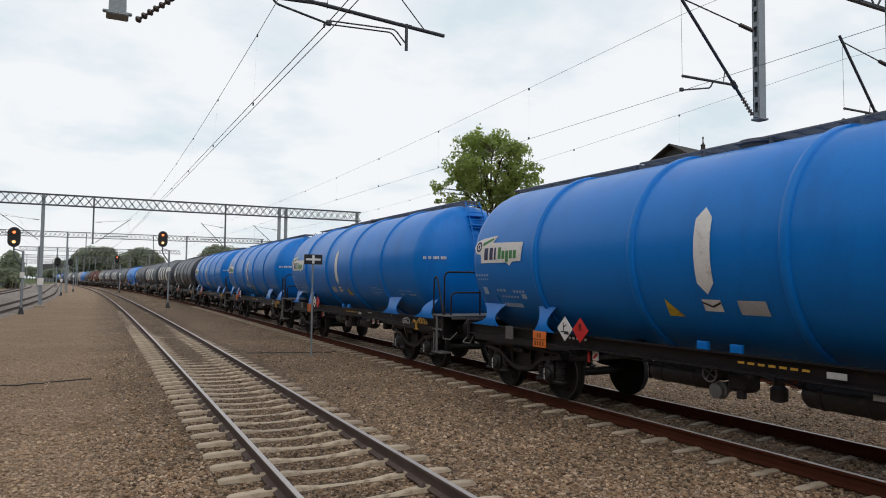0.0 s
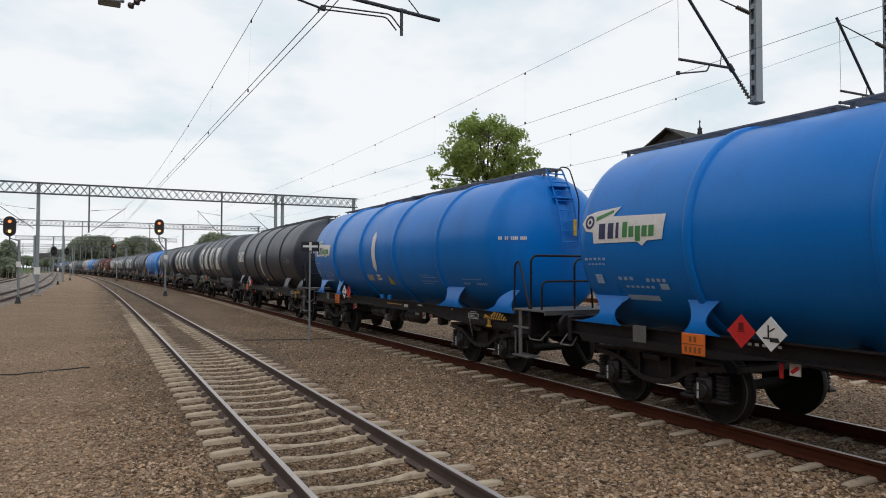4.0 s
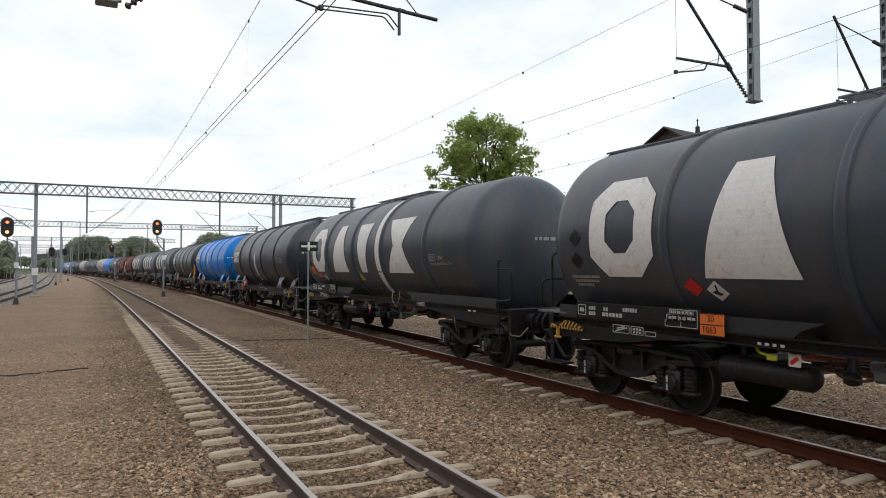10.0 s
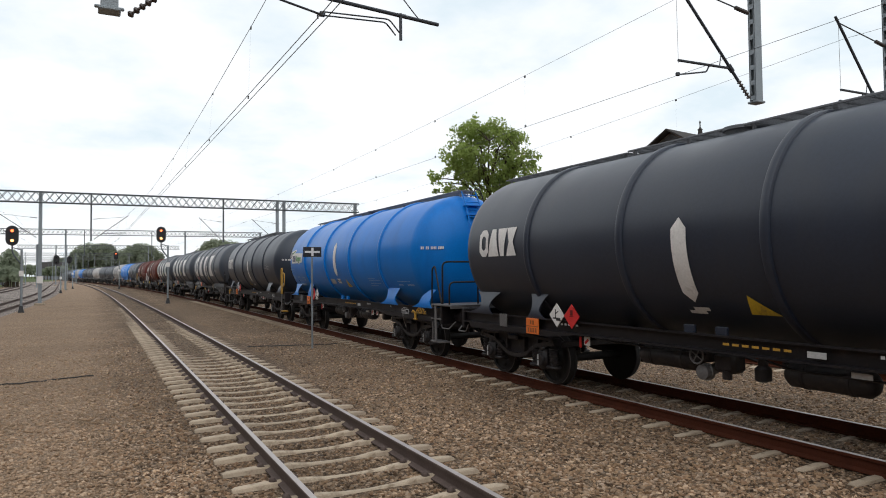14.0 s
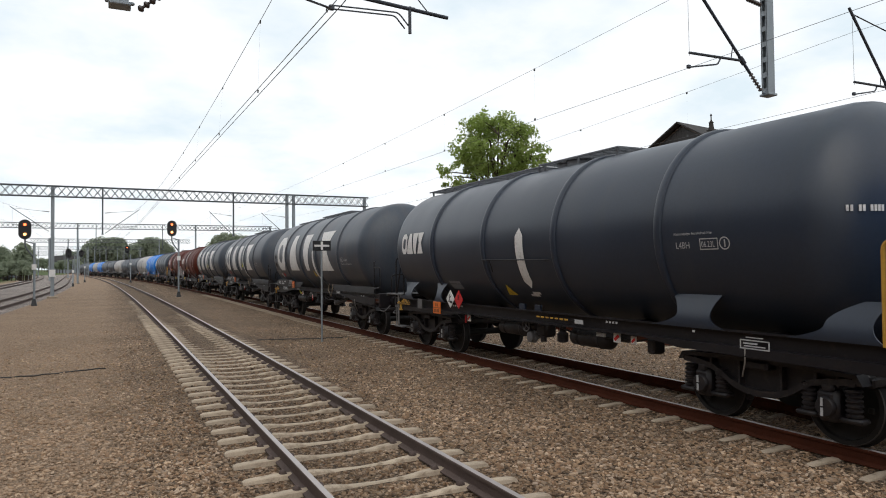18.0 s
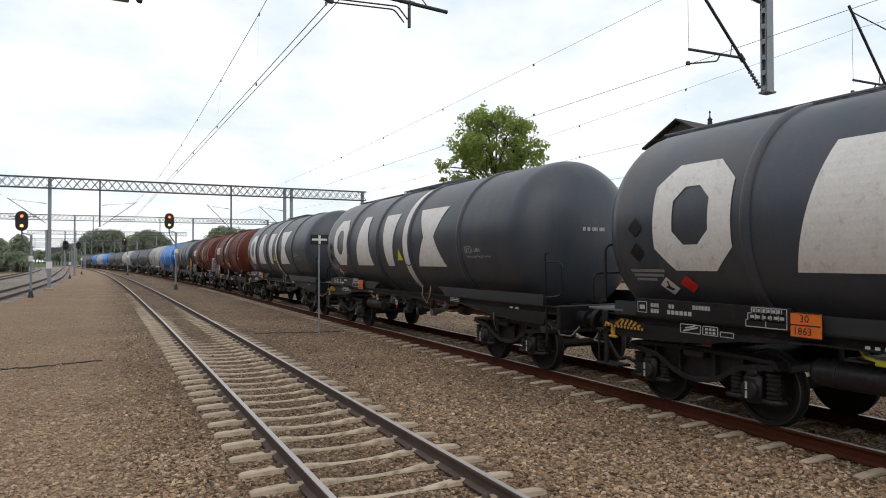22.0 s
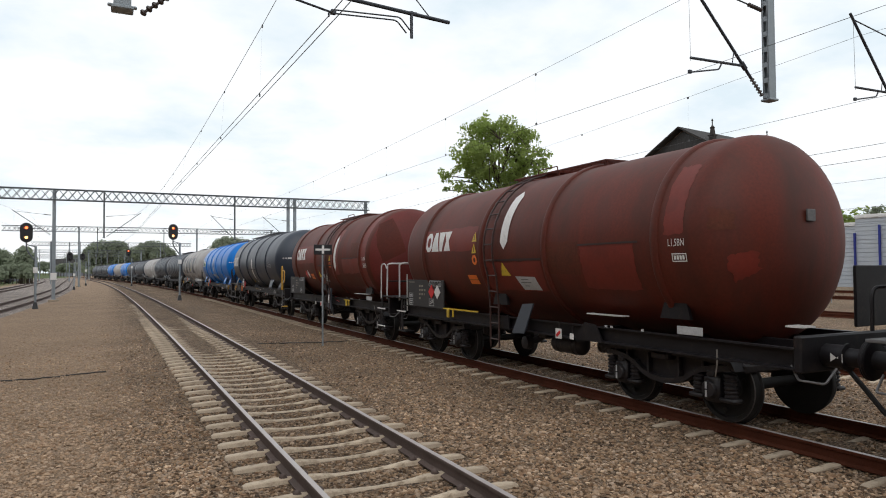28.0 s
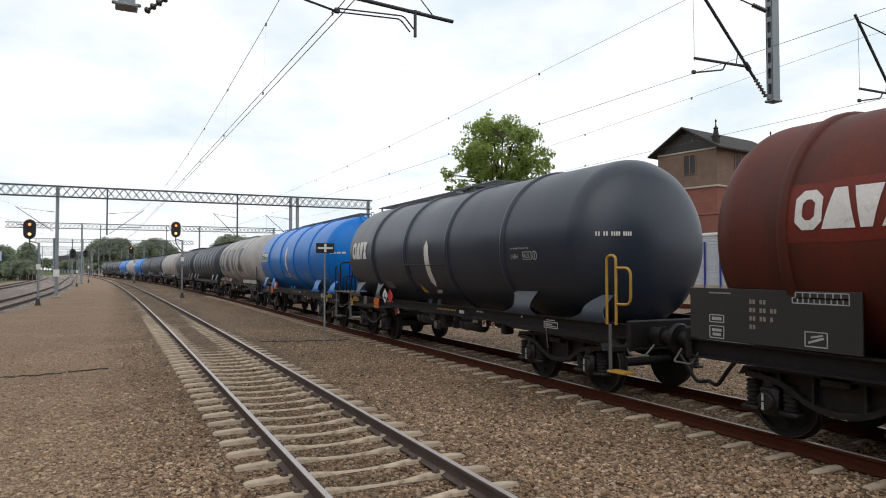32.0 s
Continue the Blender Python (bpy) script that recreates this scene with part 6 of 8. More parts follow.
    part("end_board", Shape().box((0.95, -5.55, 1.78), (0.5, 0.04, 0.5), 0.01) if rail_end else Shape().box((0.55, -5.55, 1.90), (1.3, 0.04, 0.75), 0.01), FRAME_BLACK, w)
    if rail_end:
        pf = part("platform", Shape().box((0, e - 0.02, 1.525), (2.7, 0.9, 0.035), 0.006), FRAME_BLACK, w)
        pale = surface_cache("pale_handrail", (0.55, 0.54, 0.53))
        part("handrail", pipe([(-1.30, -5.02, 1.45), (-1.30, -5.05, 2.42), (-1.24, -5.20, 2.44), (-1.22, -5.24, 2.30)], 0.018, 0.12), pale, pf, "pale grey tubular handrail")
        part("handrail", pipe([(-1.30, -5.48, 1.45), (-1.30, -5.52, 2.42), (-1.22, -5.62, 2.44), (1.25, -5.62, 2.44), (1.28, -5.5, 1.6)], 0.022, 0.12), pale, pf, "pale grey tubular handrail")
        part("handrail", pipe([(-1.28, -5.55, 1.95), (1.26, -5.60, 1.95)], 0.016, 0.1), FRAME_BLACK, pf)
        steps(w, -5.18, FRAME_BLACK)
        for z in (1.18, 0.70):
            part("step_edge", Shape().box((-1.36, -5.18, z), (0.02, 0.58, 0.03)), WHITE, w)
    else:
        pk = Shape()
        for dy, dx, a, b in ((0.10, 0, 0.02, 0.22), (-0.10, 0, 0.02, 0.22), (0, 0.10, 0.2, 0.02), (0, -0.10, 0.2, 0.02)):
            pk.box((-1.12 + dx, -5.56 + dy, 1.575), (b if a < 0.1 else 0.02, a if a < 0.1 else 0.2, 0.02))
        part("lifting_pocket", pk, WHITE, w)
        pale = surface_cache("pale_handrail", (0.55, 0.54, 0.53))
        pf = part("platform", Shape().box((0, 5.78, 1.525), (2.7, 0.75, 0.035), 0.006), FRAME_BLACK, w)
        part("handrail", pipe([(-1.30, 6.02, 1.45), (-1.30, 6.02, 2.40), (-1.22, 5.96, 2.44), (1.25, 5.96, 2.44), (1.28, 6.0, 1.6)], 0.022, 0.12), pale, pf, "pale grey tubular handrail")
        part("handrail", pipe([(-1.28, 6.02, 1.95), (1.26, 6.0, 1.95)], 0.016, 0.1), FRAME_BLACK, pf)
        part("handrail", pipe([(-1.30, 5.5, 1.2), (-1.30, 5.5, 2.15)], 0.016, 0.1), pale, pf, "pale grey tubular handrail")
        steps(w, 5.77, FRAME_BLACK)
        st = Shape().box((-1.36, 5.77, 1.18), (0.02, 0.58, 0.03))
        part("step_edge", st, WHITE, w)
    for k, mt in enumerate((WHITE,)):
        tri = Shape()
        for sgn in (-1, 1):
            tri.add([Vector((-1.014, e - 0.28, 1.25)), Vector((-1.014, e - 0.28 + sgn * 0.07, 1.30)), Vector((-1.014, e - 0.28 + sgn * 0.07, 1.20))], [(0, 1, 2)])
        part("buffer_mark", tri, mt, w)
    lashing_eye(w, half)
    return w


def wagon_plain(name, label, paint, rings):
    """Farther wagons of the train, with close-set rings."""
    half, r, cz = 7.7, R_TANK, Z_TANK
    w, tank = base_wagon(name, label, half, paint, r, cz, (-7.0, 7.0), rings, (-5.1, 5.1))
    for e in (-1, 1):
        saddle_leg(w, r, cz, (e * 3.8, e * 4.9), (e * 4.2, e * 4.7), (e * 4.1, e * 4.8), PAINTS[paint])
        saddle_leg(w, r, cz, (e * 5.8, e * 7.0), (e * 6.2, e * 6.8), (e * 6.1, e * 6.9), PAINTS[paint])
    air_tank(w, 0.4, 1.6, -0.95, 1.02, 0.15)
    walkway(w, -6.0, 4.5, 4.30, FRAME_BLACK)
    return w


# ---- how far the train has come, and where each wagon is ----
TRAIN_Y = np.arange(-40.0, 480.0, 1.0)
TRAIN_X = np.array([line_train(y) for y in TRAIN_Y])
TRAIN_S = np.concatenate([[0.0], np.cumsum(np.hypot(np.diff(TRAIN_X), np.diff(TRAIN_Y)))]) - 40.0


def run(t):
    """Metres that the train has run, slowing down gently."""
    q = t / 16
    return 137.7724 * q - 34.7442 * q ** 2 + 13.3034 * q ** 3 - 2.2166 * q ** 4 - 0.7044 * q ** 5 + 0.3041 * q ** 6


def on_track(s):
    y = float(np.interp(s, TRAIN_S, TRAIN_Y))
    if s < -40:
        y = s
    return Vector((line_train(y), y, 0))


def wagon_pose(u, t):
    s = u - run(t)
    a, b = on_track(s - 4.7), on_track(s + 4.7)
    d = b - a
    m = (a + b) / 2
    return pose(m.x, m.y, 0, 0, 0, -math.degrees(math.atan2(d.x, d.y)))


def train():
    protos = {}
    out = []
    plan = [("blue_c", 5.8), ("blue", 20.29), ("blue_b", 34.78), ("blue", 49.25), ("black", 63.6), ("big2", 78.15), ("big3", 92.8), ("black", 107.36), ("blue_b", 121.71),
            ("grey", 136.08), ("big0", 150.65), ("big1", 165.2), ("big1", 179.67), ("red0", 193.14), ("red1", 205.55), ("grey", 219.02), ("blue", 233.4), ("white", 247.8),
            ("dark", 263.4), ("dark", 278.9), ("pale", 294.5), ("dark", 310.0), ("dark", 325.4), ("blue", 340.2), ("pale", 355.2), ("blue", 370.2), ("dark", 385.3),
            ("dark", 400.8), ("dark", 416.3)]
    make = {
        "blue": lambda: wagon_long("tank_wagon", "glossy blue tank wagon with cream sign and white gauge stripe", "blue", "blue"),
        "blue_b": lambda: wagon_long("tank_wagon", "glossy blue tank wagon with cream sign and red placard foremost", "blue", "blue", True),
        "blue_c": lambda: wagon_long("tank_wagon", "glossy blue tank wagon with cream sign and warning triangle foremost", "blue", "blue", False, True),
        "black": lambda: wagon_long("tank_wagon", "black tank wagon with end ladder and grey platform", "black", "black"),
        "grey": lambda: wagon_long("tank_wagon", "dark grey tank wagon with ochre-yellow grab rail", "grey", "grey"),
        "big1": lambda: wagon_big("tank_wagon", "slate-black tank wagon with tall white blocks and stripe", "slate", True),
        "big2": lambda: wagon_big("tank_wagon", "slate-black tank wagon with tall white blocks, stripe and lime triangle", "slate", True, None, 1),
        "big3": lambda: wagon_big("tank_wagon", "slate-black tank wagon with tall white blocks and orange side plate", "slate", True, None, 2),
        "big0": lambda: wagon_big("tank_wagon", "slate-black tank wagon with tall white painted blocks", "slate", False),
        "white": lambda: wagon_big("tank_wagon", "dirty white tank wagon with tall dark blocks", "white", True, PAINTS["slate"]),
        "red0": lambda: wagon_red("tank_wagon", "faded rust-red tank wagon with side ladder", False),
        "red1": lambda: wagon_red("tank_wagon", "faded rust-red tank wagon with pale end handrails", True),
        "dark": lambda: wagon_plain("tank_wagon", "dark grey tank wagon with close-set rings", "slate", (-5.4, -3.75, -2.1, -0.45, 1.2, 2.85, 4.5)),
        "pale": lambda: wagon_plain("tank_wagon", "dirty white tank wagon in the train", "white", (-4.2, -1.4, 1.4, 4.2)),
    }
    for kind, u in plan:
        if kind not in protos:
            protos[kind] = w = make[kind]()
        else:
            w = copy_thing(protos[kind], Matrix())
            for o in w.children_recursive:
                if o.name.startswith("wheelset"):
                    WHEELSETS[0.88 if o.location.y > 0 else -0.88].append(o)
        out.append((w, u))
    return out


# ---- overhead line ----
GANTRIES = [8.0, 60.7, 119.6, 178.0]


def lattice_beam(a, b, z, depth=0.82, wide=0.5):
    """The portal's lattice beam from x = a to x = b, as chords and lacing."""
    s, l = Shape(), Shape()
    n = max(4, int((b - a) / 0.62))
    for y in (-wide / 2, wide / 2):
        s.box(((a + b) / 2, y, z), (b - a, 0.08, 0.08), 0.01)
        s.box(((a + b) / 2, y, z + depth), (b - a, 0.08, 0.08), 0.01)
        for k in range(n):
            x0, x1 = a + (b - a) * k / n, a + (b - a) * (k + 1) / n
            l.bar((x0, y - 0.02, z), (x1, y - 0.02, z + depth), 0.02, 0.04)
            l.bar((x0, y + 0.02, z + depth), (x1, y + 0.02, z), 0.02, 0.04)
    for k in range(0, n + 1, 2):
        x = a + (b - a) * k / n
        l.box((x, 0, z), (0.04, wide, 0.05))
        l.box((x, 0, z + depth), (0.04, wide, 0.05))
    return s, l


def solid_post(x, z0, z1, w):
    """A rolled-steel upright: two flanges and a web."""
    s = Shape()
    for d in (-1, 1):
        s.box((x, d * w * 0.45, (z0 + z1) / 2), (w, 0.02, z1 - z0))
    s.box((x, 0, (z0 + z1) / 2), (w * 0.7, w * 0.88, z1 - z0))
    s.box((x, 0, z0 + 0.02), (w * 1.7, w * 1.7, 0.04))
    return s


def lattice_post(x, z0, z1, w=0.30, dp=0.22):
    """An upright of two channels, webs to front and back, joined on its sides by batten plates."""
    s = Shape()
    for d in (-1, 1):
        s.box((x, d * dp * 0.46, (z0 + z1) / 2), (w, 0.014, z1 - z0))
        for e in (-1, 1):
            s.box((x + e * (w / 2 - 0.006), d * dp * 0.37, (z0 + z1) / 2), (0.012, dp * 0.20, z1 - z0))
    s.box((x, 0, (z0 + z1) / 2), (0.02, dp * 0.86, z1 - z0))
    k = z0 + 0.06
    while k < z1:
        for e in (-1, 1):
            s.box((x + e * (w / 2 - 0.004), 0, k), (0.012, dp * 0.6, 0.085))
        k += 0.27
    s.box((x, 0, z0 - 0.012), (w + 0.05, dp + 0.07, 0.04), 0.01)
    for e in (-1, 1):
        s.box((x + e * (w / 2 + 0.03), 0, z0 + 0.02), (0.06, 0.05, 0.03), 0.01)
    return s


def insulator(a, b, r=0.038, n=6):
    """Ribbed insulator between two points."""
    a, b = Vector(a), Vector(b)
    pts, rs = [], []
    for k in range(n):
        for f, q in ((0.1, 0.4), (0.35, 1.0), (0.6, 1.0), (0.9, 0.4)):
            pts.append(a.lerp(b, (k + f) / n)); rs.append(r * q)
    return Shape().tube(pts, rs, 10)


def cantilever(g, post_x, wire_x, y0, low):
    """The bracket that holds the wires: raked tube, top stay, registration tube and steady arm."""
    sgn = 1 if wire_x > post_x else -1
    zc, zm = 5.42, 6.95
    foot = Vector((post_x + sgn * 0.18, y0, low))
    tip = Vector((wire_x, y0, zm + 0.02))
    f = foot.lerp(tip, 0.16)
    part("insulator", insulator(foot, f), INSUL, g)
    part("cantilever_tube", Shape().tube([f, tip + (tip - foot) * 0.06], 0.026, 9), TUBE, g)
    top = Vector((post_x + sgn * 0.15, y0, zm - 0.22))
    q = top.lerp(tip, 0.2)
    part("insulator", insulator(top, q), INSUL, g)
    part("stay", Shape().tube([q, tip], 0.012, 6), TUBE, g)
    if low > 5.0:
        joint = foot.lerp(tip, 0.27)
        end = Vector((wire_x - sgn * 0.02, y0, zc + 0.25))
        part("registration_tube", Shape().tube([joint, end], 0.024, 8), TUBE, g)
        part("steady_arm", pipe([(wire_x - sgn * 0.72, y0, zc + 0.24), (wire_x - sgn * 0.66, y0, zc + 0.14), (wire_x, y0, zc + 0.01)], 0.014, 0.05), TUBE, g)
        part("clamp", Shape().tube([joint - (tip - foot).normalized() * 0.07, joint + (tip - foot).normalized() * 0.07], 0.042, 8), TUBE, g)
        part("clamp", Shape().box((wire_x, y0, zc + 0.02), (0.07, 0.05, 0.06), 0.01), TUBE, g)
        part("hanger", Shape().tube([joint.lerp(end, 0.22), foot.lerp(tip, 0.40)], 0.009, 5), TUBE, g)
    part("drop_wire", Shape().tube([tip, Vector((wire_x - sgn * 0.02, y0, zc + 0.2))], 0.004, 4), WIRE, g)


def reach_arm(g, post_x, wire_x, y0):
    """The long level registration tube that reaches past the wire and holds it from beyond."""
    sgn = 1
    zc = 5.42
    part("registration_tube", Shape().tube([(post_x + 0.2, y0, 5.78), (4.05, y0, 5.56)], 0.025, 9), TUBE, g)
    part("drop_bracket", Shape().tube([(3.50, y0, 5.62), (3.50, y0, 5.27)], 0.022, 8).tube([(3.43, y0, 5.60), (3.57, y0, 5.60)], 0.022, 8), TUBE, g)
    for d in (0.0, 0.12):
        part("steady_arm", pipe([(3.48, y0 + d, 5.37), (3.34, y0 + d, 5.52), (wire_x - 0.03, y0 + d, 5.47), (wire_x - 0.02, y0 + d, 5.42)], 0.010, 0.05), TUBE, g)
    part("insulator", insulator((post_x + 0.12, y0, 5.8), (post_x + 0.55, y0, 5.76)), INSUL, g)
    part("stay", Shape().tube([(3.75, y0, 5.6), (wire_x, y0, 6.95)], 0.008, 5), TUBE, g)
    part("stay", Shape().tube([(post_x, y0, 7.0), (wire_x, y0, 6.97)], 0.012, 6), TUBE, g)


def gantry(y, masts, drops, x0, x1, z, near=False):
    g = thing("portal_gantry", "grey lattice steel portal carrying the overhead wires", "gantry", pose(0, y, 0), group="portal gantries")
    chords, lacing = lattice_beam(x0, x1, z)
    b = part("beam", chords, GALV_DARK, g)
    part("lacing", lacing, GALV_DARK, b)
    for x in masts:
        part("mast", lattice_post(x, 0.06, z + 0.9, 0.34) if near else solid_post(x, 0.14, z + 0.86, 0.24), GALV, g)
        part("mast_foot", Shape().box((x, 0, 0.05), (0.7, 0.7, 0.22), 0.04), CONCRETE, g, "concrete mast foundation")
    for x, low in drops:
        part("drop_post", lattice_post(x, low, z + 0.8, 0.17, 0.13) if near else solid_post(x, low, z + 0.8, 0.12), GALV if near else GALV_DARK, g, "hanging steel drop post")
    return g


def wire_run(line, stagger, heights, twin=False, spans=GANTRIES, lean=0.0, thin=1.0):
    """Contact and messenger wires of one track with droppers, span by span."""
    c = thing("overhead_wire", "dark copper contact and messenger wires with droppers", "overhead wire", group="overhead wires", kind="structure")
    gs = [spans[0] - 55] + list(spans) + [spans[-1] + 60]
    con, mes, drp = Shape(), Shape(), Shape()

    def at(k):
        return line(gs[k]) + (stagger if k % 2 else -stagger)
    for k in range(len(gs) - 1):
        y0, y1 = gs[k], gs[k + 1]
        p0, p1 = at(k), at(k + 1)
        n = 12
        for off in ((-0.05, 0.05) if twin else (0.0,)):
            con.tube([(p0 + (p1 - p0) * f + off, y0 + (y1 - y0) * f, heights[0]) for f in (0, 0.5, 1)], 0.0055 * thin, 5)
        pts = [(p0 + (p1 - p0) * i / n - lean * 4 * (i / n) * (1 - i / n), y0 + (y1 - y0) * i / n, heights[1] - heights[2] * 4 * (i / n) * (1 - i / n)) for i in range(n + 1)]
        mes.tube(pts, 0.0047 * thin, 5)
        for i in range(1, n):
            x, y, z = pts[i]
            xc = p0 + (p1 - p0) * i / n
            drp.tube([(x, y, z), (xc, y, heights[0])], 0.0006, 4)
            drp.box((xc, y, heights[0] + 0.02), (0.022, 0.04, 0.05))
            drp.box((x, y, z - 0.02), (0.022, 0.04, 0.05))
    part("contact_wire", con, WIRE, c)
    part("messenger_wire", mes, WIRE, c)
    part("dropper", drp, WIRE, c)
    return c


def overhead():
    g0 = gantry(8.0, (-4.6, 22.5), ((0.10, 5.10), (10.30, 5.18), (14.30, 5.15)), -5.2, 23.0, 8.05, True)
    reach_arm(g0, 0.10, 2.45, 0.0)
    cantilever(g0, 0.10, 2.45, 0.0, 5.06)
    cantilever(g0, 10.30, 8.42, 0.0, 5.22)
    cantilever(g0, 14.30, 12.68, 0.0, 5.2)
    g1 = gantry(60.7, (-3.93, 14.35, 14.95, 21.7), ((-0.45, 5.0), (9.7, 5.0)), -28.0, 22.0, 7.93)
    part("mast_sign", Shape().box((-3.93, -0.16, 1.95), (0.42, 0.02, 0.55), 0.01), WHITE, g1, "small white plate on the mast")
    cantilever(g1, -4.0, -6.6, 0.0, 5.2)
    cantilever(g1, -0.45, 2.1, 0.0, 5.1)
    cantilever(g1, 9.7, 7.8, 0.0, 5.2)
    cantilever(g1, 14.35, 12.2, 0.0, 5.2)
    g2 = gantry(119.6, (-4.36, 13.0, 25.3), ((-1.8, 5.2), (7.9, 5.2)), -14.5, 25.6, 8.55)
    cantilever(g2, -1.8, 0.2, 0.0, 5.2)
    cantilever(g2, 7.9, 6.1, 0.0, 5.2)
    for y, x0, x1 in ((236.0, -22.0, 10.0), (292.0, -26.0, 6.0), (350.0, -30.0, 2.0)):
        gantry(y, (x0 + 1.0, (x0 + x1) / 2, x1 - 1.0), (((x0 * 2 + x1) / 3, 5.2), ((x0 + x1 * 2) / 3, 5.2)), x0, x1, 8.3)
    g3 = gantry(178.0, (-8.4, 11.0), ((-6.2, 5.2), (3.9, 5.2)), -16.0, 18.0, 8.4)
    cantilever(g3, -6.2, -4.4, 0.0, 5.2)
    cantilever(g3, 3.9, 2.4, 0.0, 5.2)
    wire_run(lambda y: 2.47 - max(0.0, y - 8) * 0.0130 - max(0.0, y - 60) ** 2 / 3600, 0.0, (5.42, 6.92, 0.62), True, lean=-0.15, thin=1.2)
    wire_run(line_train, 0.20, (5.43, 6.70, 0.42), thin=0.7)
    wire_run(lambda y: line_third(y) - 1.75 + min(1.6, max(0, y - 8) * 0.06), 0.1, (5.42, 6.68, 0.48), thin=0.75)
    wire_run(line_left, 0.15, (5.45, 6.9, 0.6), spans=GANTRIES[1:])
    # feeder lines farther right
    for x, z, y0, y1 in ((30.0, 7.6, -20, 300), (30.6, 7.1, -20, 300), (47.0, 8.27, -20, 300), (47.5, 6.42, -20, 300), (57.0, 6.42, -20, 300), (57.6, 5.9, -20, 300)):
        c = thing("feeder_wire", "thin dark overhead feeder wire", "overhead wire", group="overhead wires", kind="structure")
        part("strand", Shape().tube([(x, y0 + (y1 - y0) * k / 6, z) for k in range(7)], 0.011, 5), WIRE, c)


# ---- signs and signals ----
def cross_sign(x, y, top=3.04, turn=0.0):
    t = thing("cross_sign", "black board with a white cross on a thin grey post", "railway sign", pose(x, y, 0, 0, 0, turn), group="cross signs")
    part("post", Shape().tube([(0, 0, -0.05), (0, 0, top - 0.3)], 0.028, 10), GALV, t)
    part("board", Shape().box((0, -0.035, top - 0.15), (0.56, 0.02, 0.30), 0.01), BLACK, t)
    c = Shape().box((0, -0.0475, top - 0.15), (0.46, 0.004, 0.06)).box((0, -0.048, top - 0.15), (0.07, 0.004, 0.25))
    part("white_cross", c, WHITE, t, "white painted cross")
    part("clamp", Shape().box((0, -0.01, top - 0.22), (0.12, 0.05, 0.04), 0.006), GALV_DARK, t)
    return t


def signal(x, y, top, head_dx=-0.5, lit=True, turn=0.0):
    """A colour-light signal: head on a bracket left of its post, lamps with hoods."""
    t = thing("light_signal", "colour-light railway signal with dark head and lit lamps", "railway signal", pose(x, y, 0, 0, 0, turn), group="light signals")
    part("post", Shape().tube([(0, 0, 0.2), (0, 0, top - 1.45)], 0.07, 12), GALV, t)
    f = Shape()
    f.add([Vector((a * 0.17, b * 0.17, -0.02)) for a, b in ((-1, -1), (1, -1), (1, 1), (-1, 1))] + [Vector((a * 0.08, b * 0.08, 0.42)) for a, b in ((-1, -1), (1, -1), (1, 1), (-1, 1))],
          [(0, 1, 2, 3), (4, 5, 6, 7), (0, 1, 5, 4), (1, 2, 6, 5), (2, 3, 7, 6), (3, 0, 4, 7)])
    part("foot", f, BLACK, t, "dark tapered signal foot")
    part("bracket", Shape().tube(bent([(0, 0, top - 2.6), (0, 0, top - 2.4), (head_dx, 0, top - 1.7), (head_dx, 0, top - 1.1)], 0.3), 0.045, 8), GALV_DARK, t)
    part("bracket", Shape().tube([(0, 0, top - 1.5), (head_dx, 0, top - 1.35)], 0.03, 8), GALV_DARK, t)
    part("id_plate", Shape().box((0.0, -0.1, top - 2.95), (0.26, 0.02, 0.34), 0.01), WHITE, t, "small white plate")
    h = Shape()
    w, z0, z1 = 0.345, top - 1.24, top
    out = []
    for k in range(9):
        a = math.pi * k / 8
        out.append((w * math.cos(a), z1 - w + w * math.sin(a)))
    for k in range(9):
        a = math.pi + math.pi * k / 8
        out.append((w * math.cos(a), z0 + w + w * math.sin(a)))
    h.plate(out, 0.04, lambda a, b, d: (head_dx + a, -0.10 - d, b))
    h.box((head_dx, 0.0, (z0 + z1) / 2), (0.4, 0.2, 0.8), 0.04)
    hd = part("signal_head", h, BLACK, t, "black signal head with rounded ends")
    for k, dz in enumerate((0.30, -0.30)):
        z = (z0 + z1) / 2 + dz
        c = Vector((head_dx, -0.145, z))
        part("lamp", Shape().lathe([(c.y, 0.085), (c.y - 0.02, 0.075), (c.y - 0.03, 0.02)], 16, "Y", (c.x, 0, c.z)), GLASS_DARK if lit is None or (k and not lit) else WARM_LAMP if k else RED_LAMP, hd,
             "unlit signal lamp" if lit is None or (k and not lit) else "lit signal lamp")
        hood = Shape()
        pts = [(math.cos(a) * 0.14, math.sin(a) * 0.14) for a in [radians(-20 + 220 * i / 10) for i in range(11)]]
        vs = [c + Vector((a, 0, b)) for a, b in pts] + [c + Vector((a * 0.95, -0.28, b * 0.95 - 0.02)) for a, b in pts]
        hood.add(vs, [(i, i + 1, i + 12, i + 11) for i in range(10)])
        part("lamp_hood", hood, BLACK, hd)
    return t


